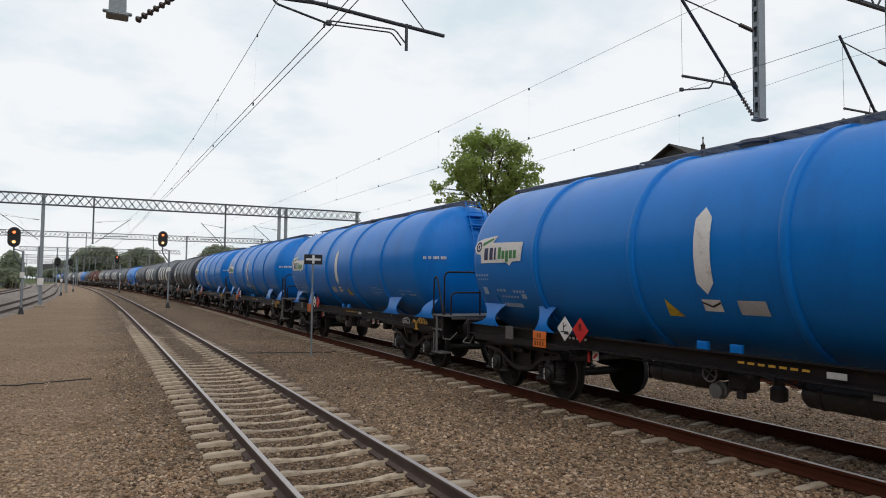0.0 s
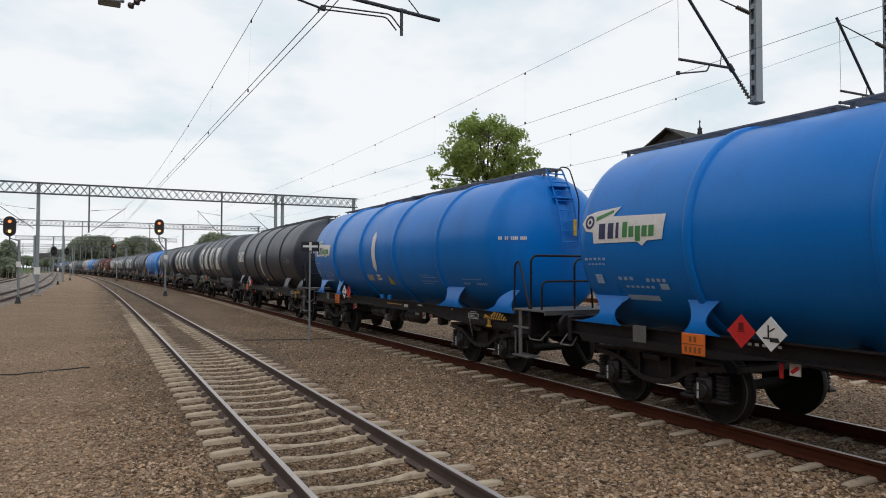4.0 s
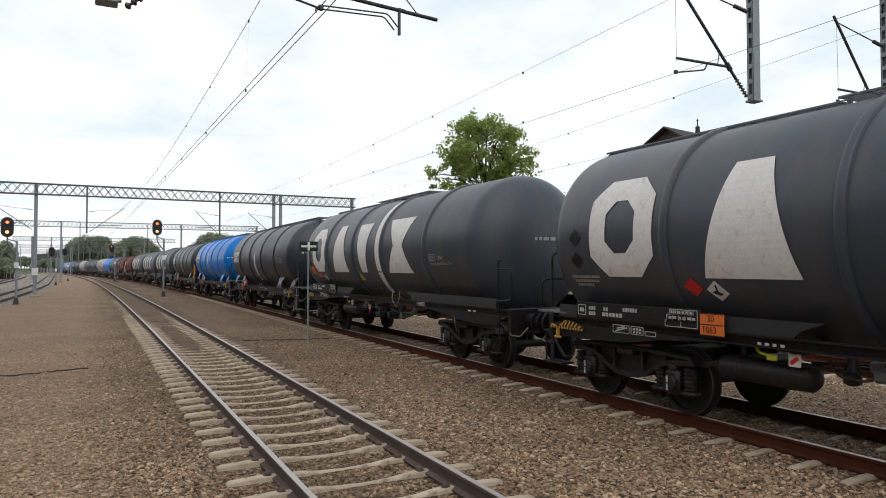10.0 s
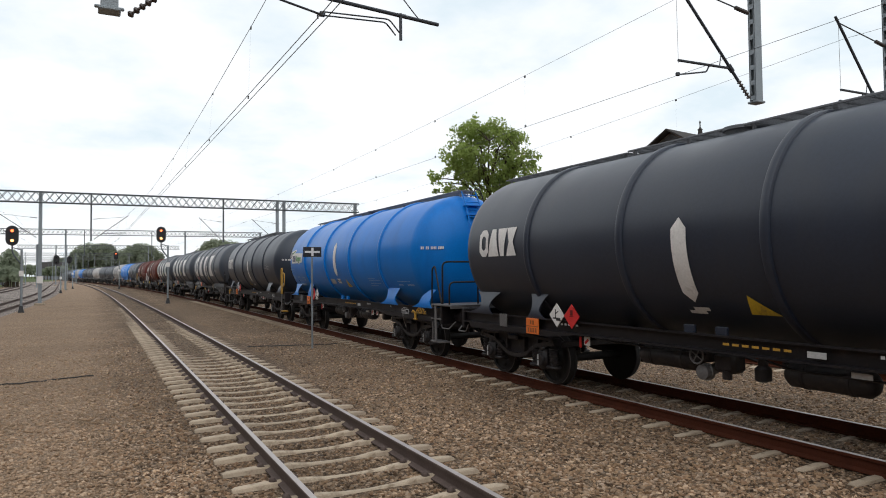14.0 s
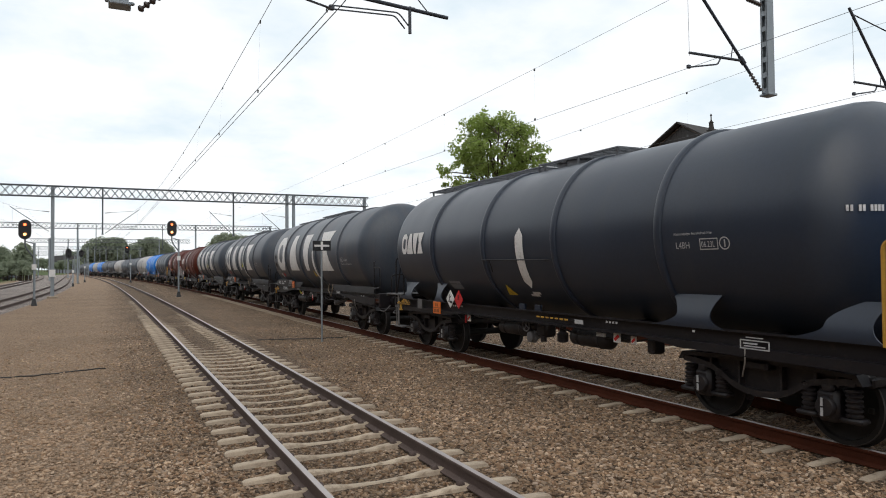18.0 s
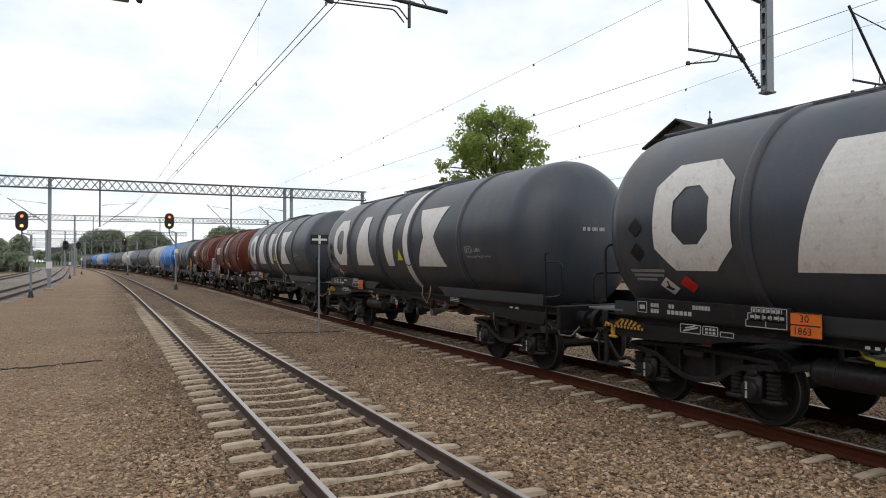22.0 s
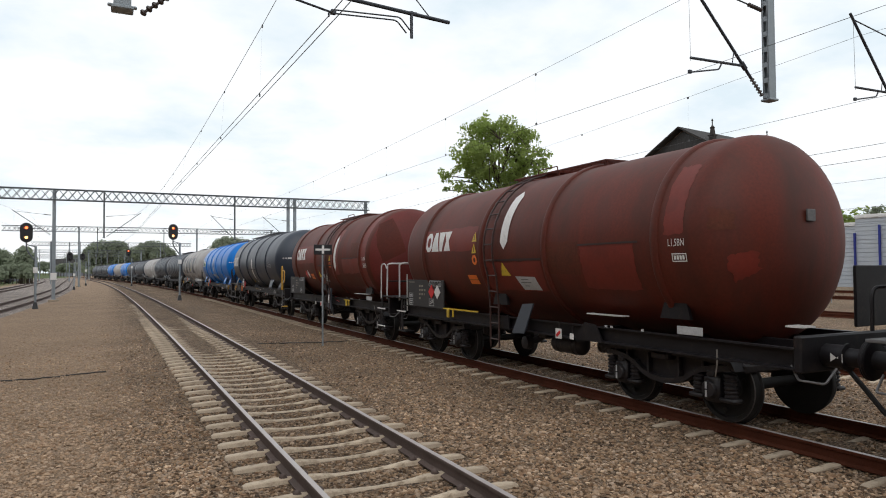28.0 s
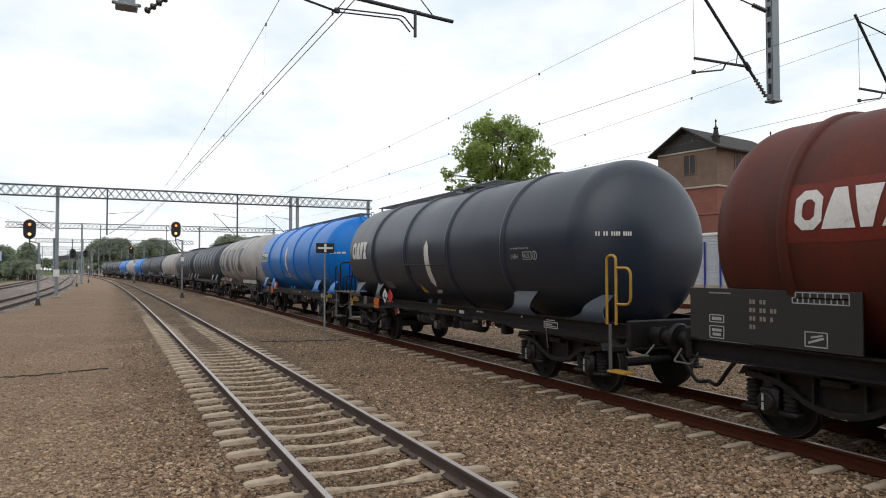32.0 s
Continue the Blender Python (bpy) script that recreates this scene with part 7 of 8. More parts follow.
# ---- trees and far things ----
def tree(name, x, y, height, crown_r, seed, leaves, leaf_size, label, base=0.3, mat=None, group="trees", turn=0.0, limbs=()):
    rnd = np.random.RandomState(seed)
    t = thing(name, label, "tree", pose(x, y, 0, 0, 0, turn), group=group)
    tr = Shape()
    z0 = height * base
    tr.tube([(0, 0, -0.1), (0.1, 0, z0 * 0.5), (0.2, 0.1, z0), (0.1, 0.2, height * 0.7)], [height * 0.022, height * 0.018, height * 0.014, height * 0.004], 9)
    centres = []
    zc, up, down = z0 + (height - z0) * 0.42, (height - z0) * 0.56, (height - z0) * 0.40
    boughs = []
    for k in range(9):
        a = k * 2.399 + rnd.uniform(-0.3, 0.3)
        lift = rnd.uniform(-0.25, 0.95)
        c = np.array((math.cos(a) * crown_r * (0.72 - 0.25 * max(0.0, lift)), math.sin(a) * crown_r * (0.72 - 0.25 * max(0.0, lift)), zc + (up if lift > 0 else down) * lift * 0.72))
        boughs.append(c)
        tr.tube([(0.15, 0.1, z0 + (c[2] - z0) * 0.2), tuple(c * np.array((0.45, 0.45, 1)) - np.array((0, 0, height * 0.07))), tuple(c)], [height * 0.009, height * 0.005, height * 0.002], 6)
    for k in range(120):
        d = rnd.normal(size=3)
        d /= np.linalg.norm(d)
        f = rnd.uniform(0.25, 1.0) ** 0.42 * rnd.uniform(0.80, 1.0)
        c = np.array((d[0] * crown_r * f, d[1] * crown_r * f, zc + d[2] * f * (up if d[2] > 0 else down)))
        centres.append((c, crown_r * rnd.uniform(0.13, 0.25)))
        near_b = min(boughs, key=lambda q: float(np.linalg.norm(q - c)))
        tr.tube([tuple(near_b), tuple((near_b + c) / 2 + np.array((0, 0, 0.2))), tuple(c)], [height * 0.003, height * 0.002, height * 0.001], 5)
    for bx, bz, br in limbs:
        c = np.array((bx, rnd.uniform(-0.8, 0.8), bz))
        tr.tube([(0.15, 0.1, z0 * 0.93), tuple(c * np.array((0.5, 0.5, 0.97))), tuple(c)], [height * 0.008, height * 0.005, height * 0.002], 6)
        for k in range(6):
            d = rnd.normal(size=3) * br * 0.5
            centres.append((c + d * np.array((1.0, 1.0, 0.6)), br * rnd.uniform(0.35, 0.6)))
    part("trunk", tr, BARK, t)
    # leaves: small bent quads on clump shells
    k = np.array([q[1] for q in centres]) ** 2
    pick = rnd.choice(len(centres), leaves, p=k / k.sum())
    d = rnd.normal(size=(leaves, 3)); d /= np.linalg.norm(d, axis=1)[:, None]
    rad = rnd.uniform(0.35, 1.08, leaves) ** 0.6
    cen = np.array([q[0] for q in centres])[pick]
    rr = np.array([q[1] for q in centres])[pick]
    pos = cen + d * (rr * rad)[:, None] * np.array((1, 1, 0.85))
    fld = np.sin(pos[:, 0] * 1.5 + seed) + np.sin(pos[:, 1] * 1.35 + 2 * seed) + np.sin(pos[:, 2] * 1.6 + 3 * seed) + 0.6 * np.sin(pos[:, 0] * 3.1 - pos[:, 2] * 2.7)
    keep = fld > -1.25
    pos, d = pos[keep], d[keep]
    leaves = len(pos)
    nrm = d + rnd.normal(size=(leaves, 3)) * 0.7 + np.array((0, 0, 0.35))
    nrm /= np.linalg.norm(nrm, axis=1)[:, None]
    s = np.cross(nrm, rnd.normal(size=(leaves, 3))); s /= np.linalg.norm(s, axis=1)[:, None]
    u = np.cross(nrm, s)
    sz = leaf_size * rnd.uniform(0.6, 1.3, leaves)[:, None]
    v = np.stack([pos + s * sz, pos + u * sz * 0.6 + nrm * sz * 0.15, pos - s * sz, pos - u * sz * 0.6 + nrm * sz * 0.15], 1).reshape(-1, 3)
    me = bpy.data.meshes.new("crown")
    me.from_pydata(v.tolist(), [], np.arange(leaves * 4).reshape(-1, 4).tolist())
    me.materials.append(mat or LEAF)
    ob = part("crown", me, None, t)
    return t


def polar(az, dist):
    a = radians(az)
    return math.sin(a) * dist, math.cos(a) * dist


def window(at, size, normal, parent):
    """A window with a pale frame, mullion and a black plate painting its unlit opening, set in a wall with that normal
    axis.
    """
    w, h = size
    if normal == "X":
        put = lambda a, b, d: (at[0] - d, at[1] + a, at[2] + b)
    else:
        put = lambda a, b, d: (at[0] + a, at[1] - d, at[2] + b)
    n = part("window", Shape().plate([(-w / 2, 0), (w / 2, 0), (w / 2, h), (-w / 2, h)], 0.06, put), BLACK, parent)
    f = Shape()
    for a0, b0, a1, b1 in ((-w / 2 - 0.12, -0.1, -w / 2, h + 0.12), (w / 2, -0.1, w / 2 + 0.12, h + 0.12), (-w / 2, h, w / 2, h + 0.12), (-w / 2, -0.1, w / 2, 0), (-0.07, 0, 0.07, h)):
        f.plate([(a0, b0), (a1, b0), (a1, b1), (a0, b1)], 0.12, put)
    part("window_frame", f, BRICK_DARK, n)
    return n


def building():
    """The tall derelict brick building beyond the yard: gabled roof, cornices, windows, two finials."""
    t = thing("brick_building", "tall dark brick building with low gabled roof and broken windows", "building", pose(73.2, 65.7, 0, 0, 0, 9.9))
    W, L, E, R, C = 9.4, 16.25, 19.0, 21.9, 13.4
    lower = Shape().box((L / 2, W / 2, C / 2), (L, W, C))
    part("lower_wall", lower, BRICK_RED, t, "red brick lower storeys")
    up = Shape()
    out = [(0, C), (W, C), (W, E), (W / 2, R - 0.25), (0, E)]
    up.plate(out, L, lambda a, b, d: (d, a, b))
    wall = part("upper_wall", up, BRICK_DARK, t, "dark brown brick upper storey")
    # boards added on the gable, near-black to paint the shade under the eaves
    boards = surface_cache("shaded_gable_boards", (0.022, 0.018, 0.016))
    for k in range(24):
        y0, y1 = W * k / 24 + 0.01, W * (k + 1) / 24 - 0.01
        top = [E + (R - 0.25 - E) * (1 - abs(2 * y / W - 1)) - 0.12 for y in (y0, y1)]
        part("board", Shape().plate([(y0, E - 0.24), (y1, E - 0.24), (y1, top[1]), (y0, top[0])], 0.05, lambda a, b, d: (-0.003 - d, a, b)), boards, wall)
    for z, d in ((C, 0.18), (9.6, 0.10)):
        part("cornice", Shape().box((L / 2, W / 2, z + 0.12), (L + 2 * d, W + 2 * d, 0.26), 0.03), PLASTER if z > 12 else BRICK_RED, t)
    part("cornice", Shape().box((-0.06, W / 2, E - 0.35), (0.16, W, 0.22), 0.03), PLASTER, t)
    for sgn in (0, 1):
        s = Shape()
        y0, y1 = (-1.0, W / 2) if sgn == 0 else (W + 1.0, W / 2)
        z0 = E - 0.55
        vs = [Vector((x, y, z + d)) for x in (-1.1, L + 1.1) for y, z in ((y0, z0), (y1, R)) for d in (0, 0.22)]
        s.add(vs, [(0, 1, 3, 2), (4, 6, 7, 5), (0, 4, 5, 1), (2, 3, 7, 6), (0, 2, 6, 4), (1, 5, 7, 3)])
        part("roof", s, ROOF, t, "dark tarred roof slope with wide eaves")
    for x in (0.35, L - 1.75):
        f = Shape()
        f.box((x, 0.3, E + 0.5), (0.75, 0.75, 1.5), 0.05).box((x, 0.3, E + 1.28), (0.95, 0.95, 0.18), 0.04)
        f.lathe([(E + 1.37, 0.40), (E + 1.9, 0.32), (E + 2.25, 0.28), (E + 2.35, 0.36), (E + 2.5, 0.2), (E + 2.7, 0.09), (E + 3.2, 0.07), (E + 3.35, 0.15), (E + 3.6, 0.02)], 10, "Z", (x, 0.3, 0))
        part("finial", f, ROOF, t, "dark corner pinnacle with a ball top")
    window((0, W / 2 - 0.6, 15.5), (1.7, 2.6), "X", wall)
    for x in (5.0, 12.1):
        window((x, 0, 15.55), (1.25, 2.5), "Y", wall)
    part("downpipe", Shape().tube([(9.0, -0.15, 0.2), (9.0, -0.15, E - 0.4)], 0.09, 8), GALV_DARK, t)
    for x in (4.6, 11.6):
        n = Shape()
        pts = [(-0.9, 0), (0.9, 0), (0.9, 1.0)] + [(0.9 * math.cos(a), 1.0 + 0.9 * math.sin(a)) for a in [math.pi * k / 8 for k in range(9)]] + [(-0.9, 1.0)]
        n.plate(pts, 0.08, lambda a, b, d, x=x: (x + a, -d, 7.2 + b))
        w = part("window", n, GLASS_DARK, t, "dark arched window")
        part("window_sill", Shape().box((x, -0.12, 7.12), (2.2, 0.3, 0.14), 0.02), PLASTER, w)
        part("niche", Shape().plate([(-0.35, 0), (0.35, 0), (0.35, 1.2), (-0.35, 1.2)], 0.05, lambda a, b, d, x=x: (x + a, -d, 10.1 + b)), PLASTER, t)
    part("pilaster", Shape().box((L - 0.5, -0.1, C / 2), (1.0, 0.25, C - 0.2), 0.02), BRICK_RED, t)


def sheet_wall():
    """The grey ribbed metal wall with blue posts along the far side of the yard."""
    t = thing("metal_wall", "grey ribbed sheet-metal wall with blue steel posts and a white cap", "wall", kind="structure")
    y = 12.4
    while y < 95:
        tall = 6.75 if y < 39.4 else 6.1
        s = Shape()
        n = 16
        for i in range(n):
            z0, z1 = 0.35 + (tall - 0.35) * i / n, 0.35 + (tall - 0.35) * (i + 1) / n
            vs = [Vector((62.4 + dx, yy, z)) for yy in (y, y + 2.27) for dx, z in ((0, z0), (-0.05, z0 + 0.04), (-0.05, z1 - 0.04), (0, z1))]
            s.add(vs, [(0, 1, 5, 4), (1, 2, 6, 5), (2, 3, 7, 6)])
        part("panel", s, SHEET, t)
        part("cap", Shape().box((62.4, y + 1.135, tall + 0.15), (0.35, 2.27, 0.34), 0.03), WHITE, t)
        part("post", Shape().box((62.22, y, tall / 2 - 0.35), (0.16, 0.17, tall - 0.7), 0.01), BLUE_STEEL, t, "blue steel post")
        y += 2.27
    part("base", Shape().box((62.4, 53.6, 0.18), (0.4, 83, 0.36), 0.02), CONCRETE, t)


def bush_mass(x, y, length, height, depth, turn, seed, n, leaf, label, mat=None):
    """A belt of far foliage: many leaf clumps on an uneven outline."""
    rnd = np.random.RandomState(seed)
    t = thing("tree_belt", label, "trees", pose(x, y, 0, 0, 0, turn), group="far trees")
    m = max(5, int(length / (height * 0.16)))
    u = np.linspace(-1, 1, m)
    rad = height * rnd.uniform(0.16, 0.24, m)
    cen = np.stack([u * (length / 2 - height * 0.14), rnd.uniform(-depth / 2, depth / 2, m), (height - rad) * (1 - 0.22 * np.abs(u) ** 2.5) * rnd.uniform(0.90, 1.0, m)], 1)
    low = np.stack([u * (length / 2 - height * 0.1), rnd.uniform(-depth / 2, depth / 2, m), height * rnd.uniform(0.42, 0.58, m)], 1)
    cen, rad = np.concatenate([cen, low]), np.concatenate([rad, height * rnd.uniform(0.16, 0.22, m)])
    pick = rnd.randint(0, len(cen), n)
    d = rnd.normal(size=(n, 3)); d /= np.linalg.norm(d, axis=1)[:, None]
    pos = cen[pick] + d * (rad[pick] * rnd.uniform(0.3, 1.05, n) ** 0.5)[:, None]
    pos[:, 2] = np.maximum(0.1, pos[:, 2])
    nr = d + rnd.normal(size=(n, 3)) * 0.5 + np.array((0, -0.3, 0.5)); nr /= np.linalg.norm(nr, axis=1)[:, None]
    s = np.cross(nr, rnd.normal(size=(n, 3))); s /= np.linalg.norm(s, axis=1)[:, None]
    u = np.cross(nr, s)
    sz = leaf * rnd.uniform(0.6, 1.4, n)[:, None]
    v = np.stack([pos + s * sz, pos + u * sz, pos - s * sz, pos - u * sz], 1).reshape(-1, 3)
    me = bpy.data.meshes.new("crowns")
    me.from_pydata(v.tolist(), [], np.arange(n * 4).reshape(-1, 4).tolist())
    me.materials.append(mat or LEAF_HAZED)
    ob = part("crowns", me, None, t)
    ob["kind"] = "stuff"
    tr = Shape()
    for c, r_ in zip(cen, rad):
        tr.tube([(c[0], c[1], 0), (c[0] + 0.1, c[1], c[2])], [height * 0.02, height * 0.01], 6)
    tk = part("trunk", tr, BARK, t)
    tk["kind"] = "stuff"


def house(x, y, turn, size, wall_mat, roof_mat, label):
    w, d, h = size
    t = thing("house", label, "house", pose(x, y, 0, 0, 0, turn), group="far houses")
    part("wall", Shape().box((0, 0, h / 2), (w, d, h)), wall_mat, t)
    s = Shape()
    s.plate([(-d / 2 - 0.4, h - 0.1), (d / 2 + 0.4, h - 0.1), (0, h + d * 0.28)], w + 0.8, lambda a, b, q: (-w / 2 - 0.4 + q, a, b))
    part("roof", s, roof_mat, t)
    k = -w / 2 + 1.2
    while k < w / 2 - 0.6:
        n = part("window", Shape().box((k, -d / 2 - 0.02, h * 0.55), (0.9, 0.06, 1.2)), GLASS_DARK, t)
        part("frame", Shape().box((k, -d / 2 - 0.05, h * 0.55 - 0.66), (1.1, 0.12, 0.1)), WHITE, n)
        k += 2.4


def car(x, y, turn, mat, label):
    t = thing("car", label, "car", pose(x, y, 0, 0, 0, turn), group="parked cars")
    out = [(-2.1, 0.35), (2.1, 0.35), (2.15, 0.75), (1.2, 0.9), (0.6, 1.42), (-1.1, 1.45), (-1.9, 0.95), (-2.15, 0.8)]
    part("body", Shape().plate(out, 1.7, lambda a, b, d: (a, d - 0.85, b)), mat, t)
    part("windows", Shape().plate([(-1.5, 0.95), (0.95, 0.93), (0.5, 1.36), (-1.05, 1.38)], 1.72, lambda a, b, d: (a, d - 0.86, b)), GLASS_DARK, t)
    for a in (-1.3, 1.3):
        for d in (-0.78, 0.78):
            part("wheel", Shape().lathe([(d - 0.1, 0.1), (d - 0.1, 0.31), (d + 0.1, 0.31), (d + 0.1, 0.1)], 14, "Y", (a, 0, 0.31)), BLACK, t)


def pole(x, y, h, label, arm=False):
    t = thing("yard_pole", label, "pole", pose(x, y, 0), group="yard poles")
    part("shaft", Shape().tube([(0, 0, -0.05), (0, 0, h)], [0.11, 0.07], 10), GALV, t)
    if arm:
        part("arm", Shape().tube(bent([(0, 0, h - 0.05), (0, 0, h + 0.3), (-0.8, 0, h + 0.4)], 0.2), 0.035, 7), GALV, t)
        part("lamp_head", Shape().box((-0.95, 0, h + 0.38), (0.5, 0.2, 0.1), 0.02), GALV_DARK, t)


def lattice_mast(x, y, h):
    t = thing("lattice_mast", "dark lattice steel mast between the tracks", "mast", pose(x, y, 0), group="yard poles")
    part("shaft", lattice_post(0, 0.05, h, 0.55, 0.5), GALV_DARK, t)
    part("mast_foot", Shape().box((0, 0, 0.0), (0.9, 0.9, 0.25), 0.04), CONCRETE, t)


def ground_cable(pts, seed, label):
    rnd = random.Random(seed)
    p_ = []
    for a, b in zip(pts, pts[1:]):
        for k in range(8):
            f = k / 8
            p_.append((a[0] + (b[0] - a[0]) * f + rnd.uniform(-0.02, 0.02), a[1] + (b[1] - a[1]) * f + rnd.uniform(-0.03, 0.03), 0.02 + rnd.uniform(-0.008, 0.01)))
    solo("ground_cable", Shape().tube(p_, 0.015, 6), surface_cache("dusty_cable", (0.022, 0.017, 0.014)), label, "cable", group="cables on the ground")


def stones():
    """Loose ballast stones round the near tracks, as one heap of small rocks."""
    rnd = np.random.RandomState(7)
    ph = (1 + 5 ** 0.5) / 2
    ico = np.array([(-1, ph, 0), (1, ph, 0), (-1, -ph, 0), (1, -ph, 0), (0, -1, ph), (0, 1, ph), (0, -1, -ph), (0, 1, -ph), (ph, 0, -1), (ph, 0, 1), (-ph, 0, -1), (-ph, 0, 1)]) / 1.9
    tri = np.array([(0, 11, 5), (0, 5, 1), (0, 1, 7), (0, 7, 10), (0, 10, 11), (1, 5, 9), (5, 11, 4), (11, 10, 2), (10, 7, 6), (7, 1, 8), (3, 9, 4), (3, 4, 2), (3, 2, 6), (3, 6, 8),
                    (3, 8, 9), (4, 9, 5), (2, 4, 11), (6, 2, 10), (8, 6, 7), (9, 8, 1)])
    n = 120000
    az = np.radians(rnd.uniform(-14, 66, n) + rnd.normal(size=n) * 5.0)
    dist = 3.4 + 34 * rnd.beta(0.66, 2.3, n)
    x, y = np.sin(az) * dist, np.cos(az) * dist
    size = rnd.uniform(0.010, 0.030, n)
    z = rnd.uniform(-0.006, 0.012, n)
    for line, first in ((line_near, SLEEPER_NEAR), (line_train, SLEEPER_TRAIN)):
        c = line(10.0)
        inside = np.abs(x - c) < 1.32
        ph_ = ((y - first) / 0.6) % 1.0
        on = inside & ((ph_ < 0.2) | (ph_ > 0.8))
        z[on] = -1
        rail = np.abs(np.abs(x - c) - 0.7535) < 0.10
        z[rail] = -1
    keep = z > -0.5
    x, y, z, size = x[keep], y[keep], z[keep], size[keep]
    n = len(x)
    shape = ico[None] * rnd.uniform(0.5, 1.3, (n, 12, 1)) * rnd.uniform(0.6, 1.5, (n, 1, 3)) * size[:, None, None]
    ang = rnd.uniform(0, 6.28, n)
    ca, sa = np.cos(ang)[:, None], np.sin(ang)[:, None]
    vx = shape[..., 0] * ca - shape[..., 1] * sa * 1.0
    vy = shape[..., 0] * sa + shape[..., 1] * ca
    v = np.stack([vx + x[:, None], vy + y[:, None], shape[..., 2] * 0.7 + z[:, None]], -1).reshape(-1, 3)
    f = (tri[None] + (np.arange(n) * 12)[:, None, None]).reshape(-1, 3)
    me = bpy.data.meshes.new("ballast_stones")
    me.vertices.add(len(v)); me.vertices.foreach_set("co", v.ravel())
    me.loops.add(len(f) * 3); me.loops.foreach_set("vertex_index", f.ravel())
    me.polygons.add(len(f)); me.polygons.foreach_set("loop_start", np.arange(len(f)) * 3)
    me.polygons.foreach_set("use_smooth", np.zeros(len(f), dtype=bool))
    me.update(calc_edges=True)
    me.materials.append(STONE_MIX)
    tagged(new("ballast_stones", me), "loose brown and grey crushed stones", "ballast", kind="stuff")


SLEEPER_NEAR, SLEEPER_TRAIN = 2.50, 0.2


def stone_material():
    m = bpy.data.materials.new("mixed_stones")
    m.use_nodes = True
    n, l = m.node_tree.nodes, m.node_tree.links
    b = n["Principled BSDF"]; b.inputs["Roughness"].default_value = 0.9; b.inputs["Specular IOR Level"].default_value = 0.25
    g = n.new("ShaderNodeNewGeometry")
    ramp = n.new("ShaderNodeValToRGB")
    el = ramp.color_ramp.elements
    el[0].position, el[0].color = 0.0, (*STONES[0], 1)
    el[1].position, el[1].color = 1.0, (*STONES[-1], 1)
    for k, c in enumerate(STONES[1:-1], 1):
        e = el.new(k / (len(STONES) - 1)); e.color = (*c, 1)
    l.new(g.outputs["Random Per Island"], ramp.inputs[0])
    tc = n.new("ShaderNodeTexCoord"); ns = n.new("ShaderNodeTexNoise"); ns.inputs["Scale"].default_value = 0.35; ns.inputs["Detail"].default_value = 7
    l.new(tc.outputs["Object"], ns.inputs["Vector"])
    br = n.new("ShaderNodeMapRange")
    br.inputs["From Min"].default_value, br.inputs["From Max"].default_value = 0.3, 0.7
    br.inputs["To Min"].default_value, br.inputs["To Max"].default_value = 0.72, 1.22
    l.new(ns.outputs["Fac"], br.inputs["Value"])
    sc = n.new("ShaderNodeVectorMath"); sc.operation = "SCALE"
    l.new(ramp.outputs[0], sc.inputs[0]); l.new(br.outputs[0], sc.inputs["Scale"])
    sp = n.new("ShaderNodeSeparateXYZ"); l.new(tc.outputs["Object"], sp.inputs[0])
    l.new(trodden(n, l, tc, sp, sc.outputs[0]), b.inputs["Base Color"])
    return m


STONE_MIX = stone_material()

ground()


def pale_bed():
    """Pale ballast under the tracks on the left."""
    s = Shape()
    ys = [18 + 8 * k for k in range(36)]
    vs = []
    for y in ys:
        vs += [Vector((line_far_left(y) - 2.2, y, 0.004)), Vector((line_left(y) + 1.5, y, 0.004))]
    s.add(vs, [(2 * k, 2 * k + 1, 2 * k + 3, 2 * k + 2) for k in range(len(ys) - 1)])
    solo("ballast_bed", s, BALLAST_PALE, "pale grey ballast under the curving tracks", "ballast", kind="structure")


def sky_blocking_wall(name, c, size):
    solo(name, Shape().box(c, size), BRICK_DARK, "unseen plain dark brick wall added to block low sky", "wall", kind="structure")


pale_bed()
# unseen walls, added to keep low sky out of the tanks' reflections
sky_blocking_wall("wall_west", (-17.0, 15.0, 6.0), (0.5, 150.0, 12.0))
sky_blocking_wall("wall_south", (10.0, -62.0, 5.0), (60.0, 0.5, 10.0))
WAGONS = train()
overhead()
cross_sign(5.76, 19.96)
signal(4.92, 56.9, 5.98)
signal(-4.16, 49.1, 5.36)
tree("broadleaf_tree", *polar(30.9, 82.0), 21.5, 5.9, 5, 17500, 0.20, "broadleaf tree with an open, uneven green crown", 0.5, turn=-31.35,
     limbs=((-5.4, 13.2, 1.5), (-6.5, 13.8, 0.9), (-4.4, 12.3, 1.4), (-6.2, 12.0, 0.6), (-2.8, 11.9, 1.4), (-4.0, 13.7, 1.6), (-3.6, 14.9, 1.4), (4.6, 13.3, 1.3), (5.3, 15.2, 1.2), (4.9, 16.6, 1.3)))

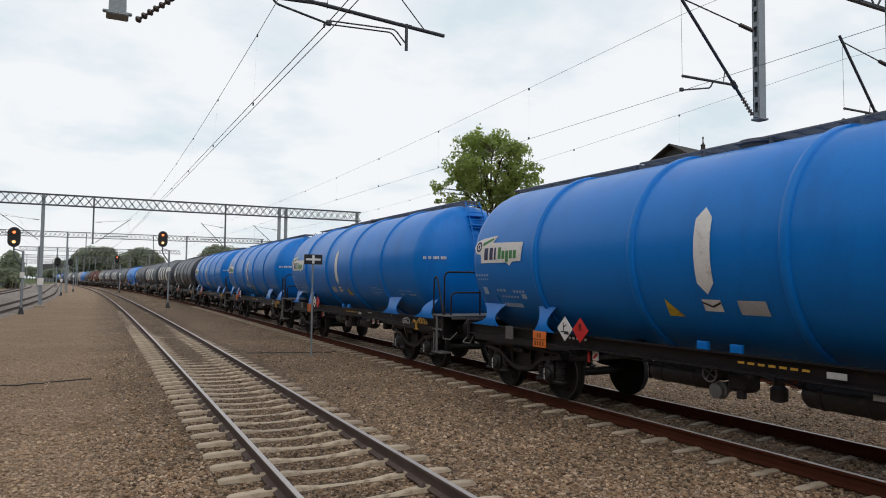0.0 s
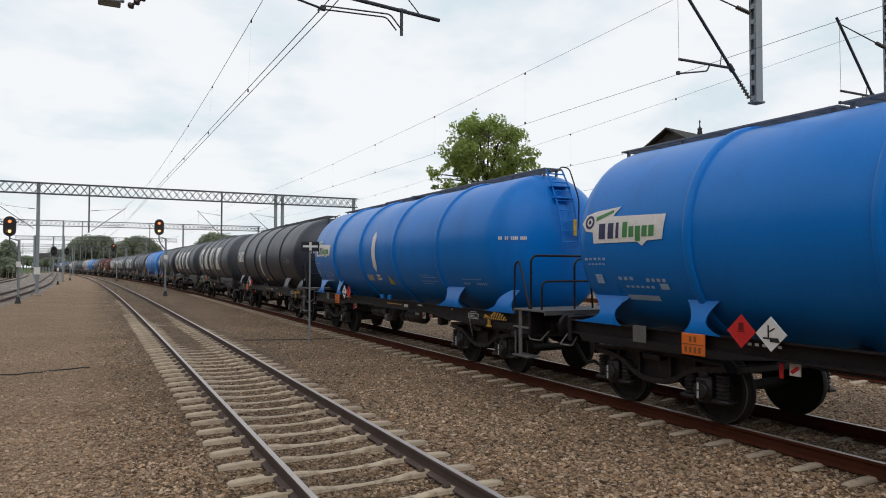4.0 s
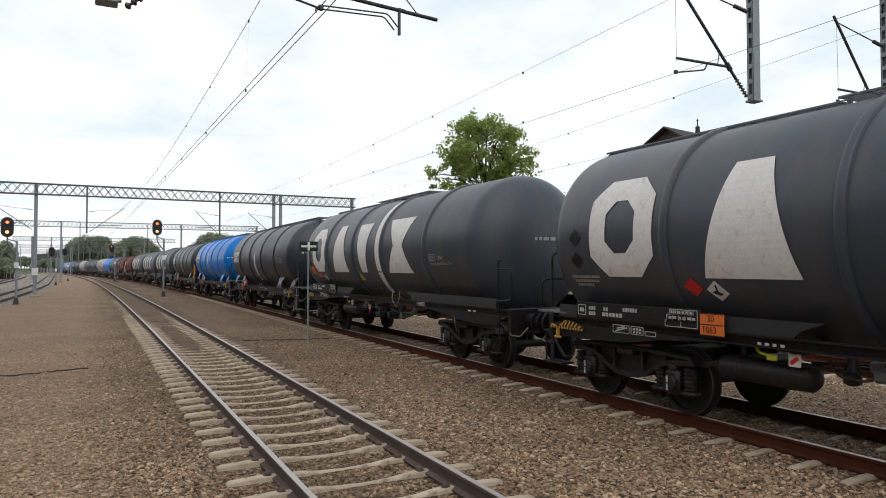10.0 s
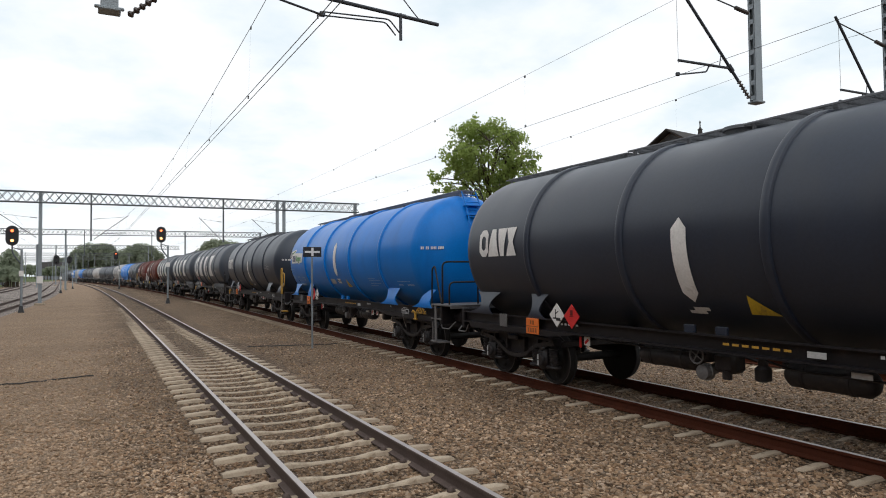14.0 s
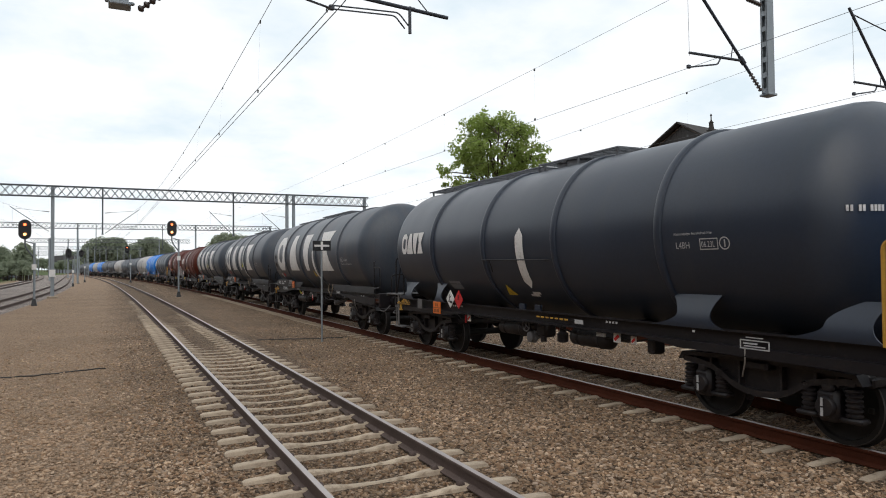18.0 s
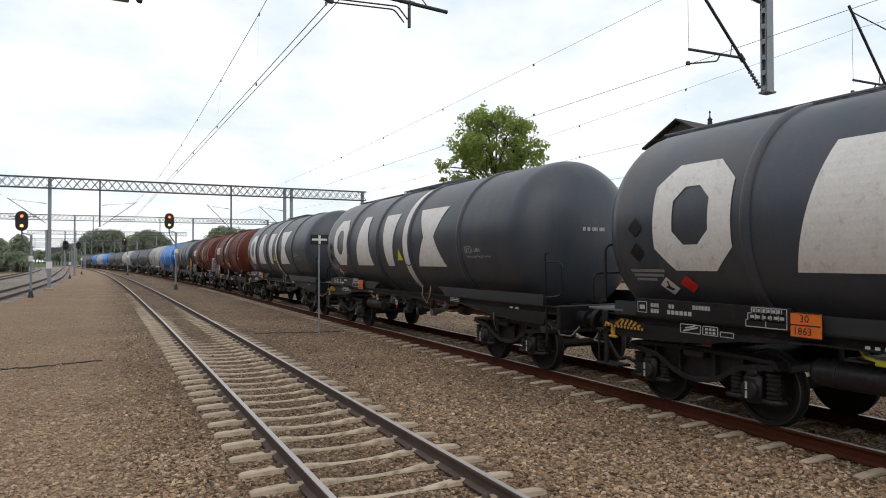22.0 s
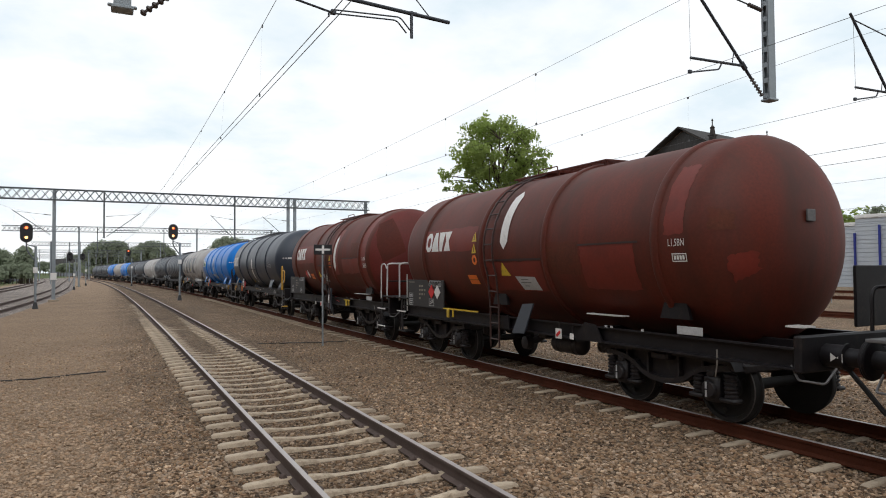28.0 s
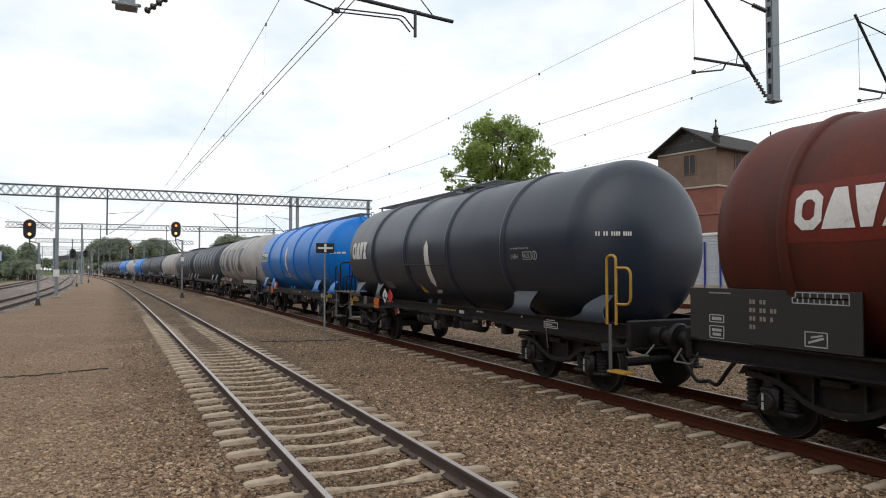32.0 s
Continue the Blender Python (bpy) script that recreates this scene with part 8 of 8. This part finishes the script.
signal(3.15, 120.0, 5.95, lit=False)
signal(-4.66 + 0.5, 100.0, 4.9, lit=None)
signal(-4.15 + 0.5, 130.0, 5.5, lit=None)
cross_sign(40.7, 27.5, 3.1, -45)
building()
sheet_wall()
bush_mass(112, 62, 80, 12.2, 6, -62, 21, 18000, 0.34, "dark green trees behind the metal wall", LEAF)
tree("conifer", *polar(59.0, 118.0), 12.5, 3.2, 9, 3500, 0.28, "small dark conifer behind the metal wall", 0.1, LEAF_HAZED)
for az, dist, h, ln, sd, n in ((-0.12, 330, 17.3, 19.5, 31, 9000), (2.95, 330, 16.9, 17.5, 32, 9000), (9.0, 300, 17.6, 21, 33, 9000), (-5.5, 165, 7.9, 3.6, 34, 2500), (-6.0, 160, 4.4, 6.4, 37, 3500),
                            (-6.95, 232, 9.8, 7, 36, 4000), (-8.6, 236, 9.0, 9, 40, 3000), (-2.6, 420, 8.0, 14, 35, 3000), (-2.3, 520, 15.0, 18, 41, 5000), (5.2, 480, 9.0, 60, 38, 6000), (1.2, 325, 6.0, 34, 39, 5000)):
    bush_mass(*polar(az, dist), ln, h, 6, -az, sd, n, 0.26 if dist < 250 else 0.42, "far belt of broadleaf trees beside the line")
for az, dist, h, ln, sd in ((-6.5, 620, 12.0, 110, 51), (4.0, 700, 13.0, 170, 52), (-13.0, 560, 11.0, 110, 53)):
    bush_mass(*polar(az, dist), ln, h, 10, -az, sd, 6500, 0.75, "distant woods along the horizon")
house(-32.5, 189.0, 6, (17, 8, 4.3), surface_cache("blue_render", (0.07, 0.17, 0.38)), surface_cache("pale_sheet_roof", (0.22, 0.28, 0.36)), "long low blue building with a pale roof")
house(*polar(-2.2, 460.0), 0, (24, 12, 7.0), surface_cache("grey_render", (0.17, 0.18, 0.20)), ROOF, "long grey building far down the line")
car(*polar(-6.9, 172.0), 25, BLACK, "dark parked car beside the grass")
car(*polar(-6.25, 178.0), 15, surface_cache("grey_car_paint", (0.10, 0.11, 0.12), 0.35), "grey parked car beside the grass")
lattice_mast(*polar(-3.88, 205.0), 10.4)
pole(-4.28, 119.0, 8.6, "grey steel pole between the tracks")
for az, dist, h in ((-3.9, 150, 8.0), (0.6, 240, 9.0), (3.3, 250, 9.0), (4.6, 230, 8.5), (-0.6, 300, 10), (6.2, 260, 9), (-1.35, 230, 8.8), (-0.95, 250, 9.4), (-0.2, 265, 9.0), (1.1, 280, 10.0),
                    (2.1, 290, 10.2), (3.9, 270, 9.2), (-2.9, 280, 9.6), (-2.2, 300, 10.0), (-4.6, 210, 8.6), (-5.2, 190, 8.0)):
    pole(*polar(az, dist), h, "thin grey overhead-line pole far down the line")
ground_cable([(-3.6, 16.4), (-2.03, 16.73), (-1.42, 16.64), (0.14, 17.23)], 1, "black cable lying across the gravel")
ground_cable([(4.08, 21.29), (5.07, 21.09), (5.9, 20.7), (6.9, 20.66)], 2, "black cable lying across the gravel")

near_track = track("near_track", line_near, -20, 260, "railway track with bright rails on pale concrete sleepers", RUST_RAIL, (SLEEPER_NEAR - 12.0, 52.0), 0.0, 20.0, bury=0.050)
ballast_mound(near_track, line_near, 18.4, 28.5, -0.04, 0.40, 0.055)
ballast_mound(near_track, line_near, 10.5, 60.0, 1.32, 0.36, 0.062)
track("train_track", line_train, -260, 420, "railway track with rusty rails under the tank train", RED_RAIL, (SLEEPER_TRAIN - 12.0, 60.0), 0.0, 0.0, sink=0.025)
track("third_track", line_third, -20, 260, "rusty railway track beyond the train", RED_RAIL, (4.0, 40.0), 0.0, 0.0, sink=0.02)
track("left_track", line_left, 20, 260, "curving railway track with dark rails", RUST_RAIL, (), worn=False)
track("far_left_track", line_far_left, 20, 300, "curving railway track beside the grass", RUST_RAIL, (), worn=False)
for k, x in enumerate((29.6, 46.0, 57.5)):
    track("yard_track", lambda y, x=x: x, -10, 120, "rusty siding rails in the yard", RED_RAIL, (), worn=False)
stones()


def motions():
    """The train rolls by; every wheelset turns with it."""
    for w, u in WAGONS:
        walk(w, [(t, wagon_pose(u, t)) for t in [k * 0.5 for k in range(65)]])
    for dy, sets in WHEELSETS.items():
        first = sets[0]
        walk(first, [(k / 15, pose(0, dy, 0.65) @ Matrix.Rotation(run(k / 15) / 0.46, 4, "X")) for k in range(481)])
        keys = first.animation_data
        for o in sets[1:]:
            o.rotation_mode = "QUATERNION"
            o.animation_data_create()
            o.animation_data.action = keys.action
            o.animation_data.action_slot = keys.action_slot


motions()
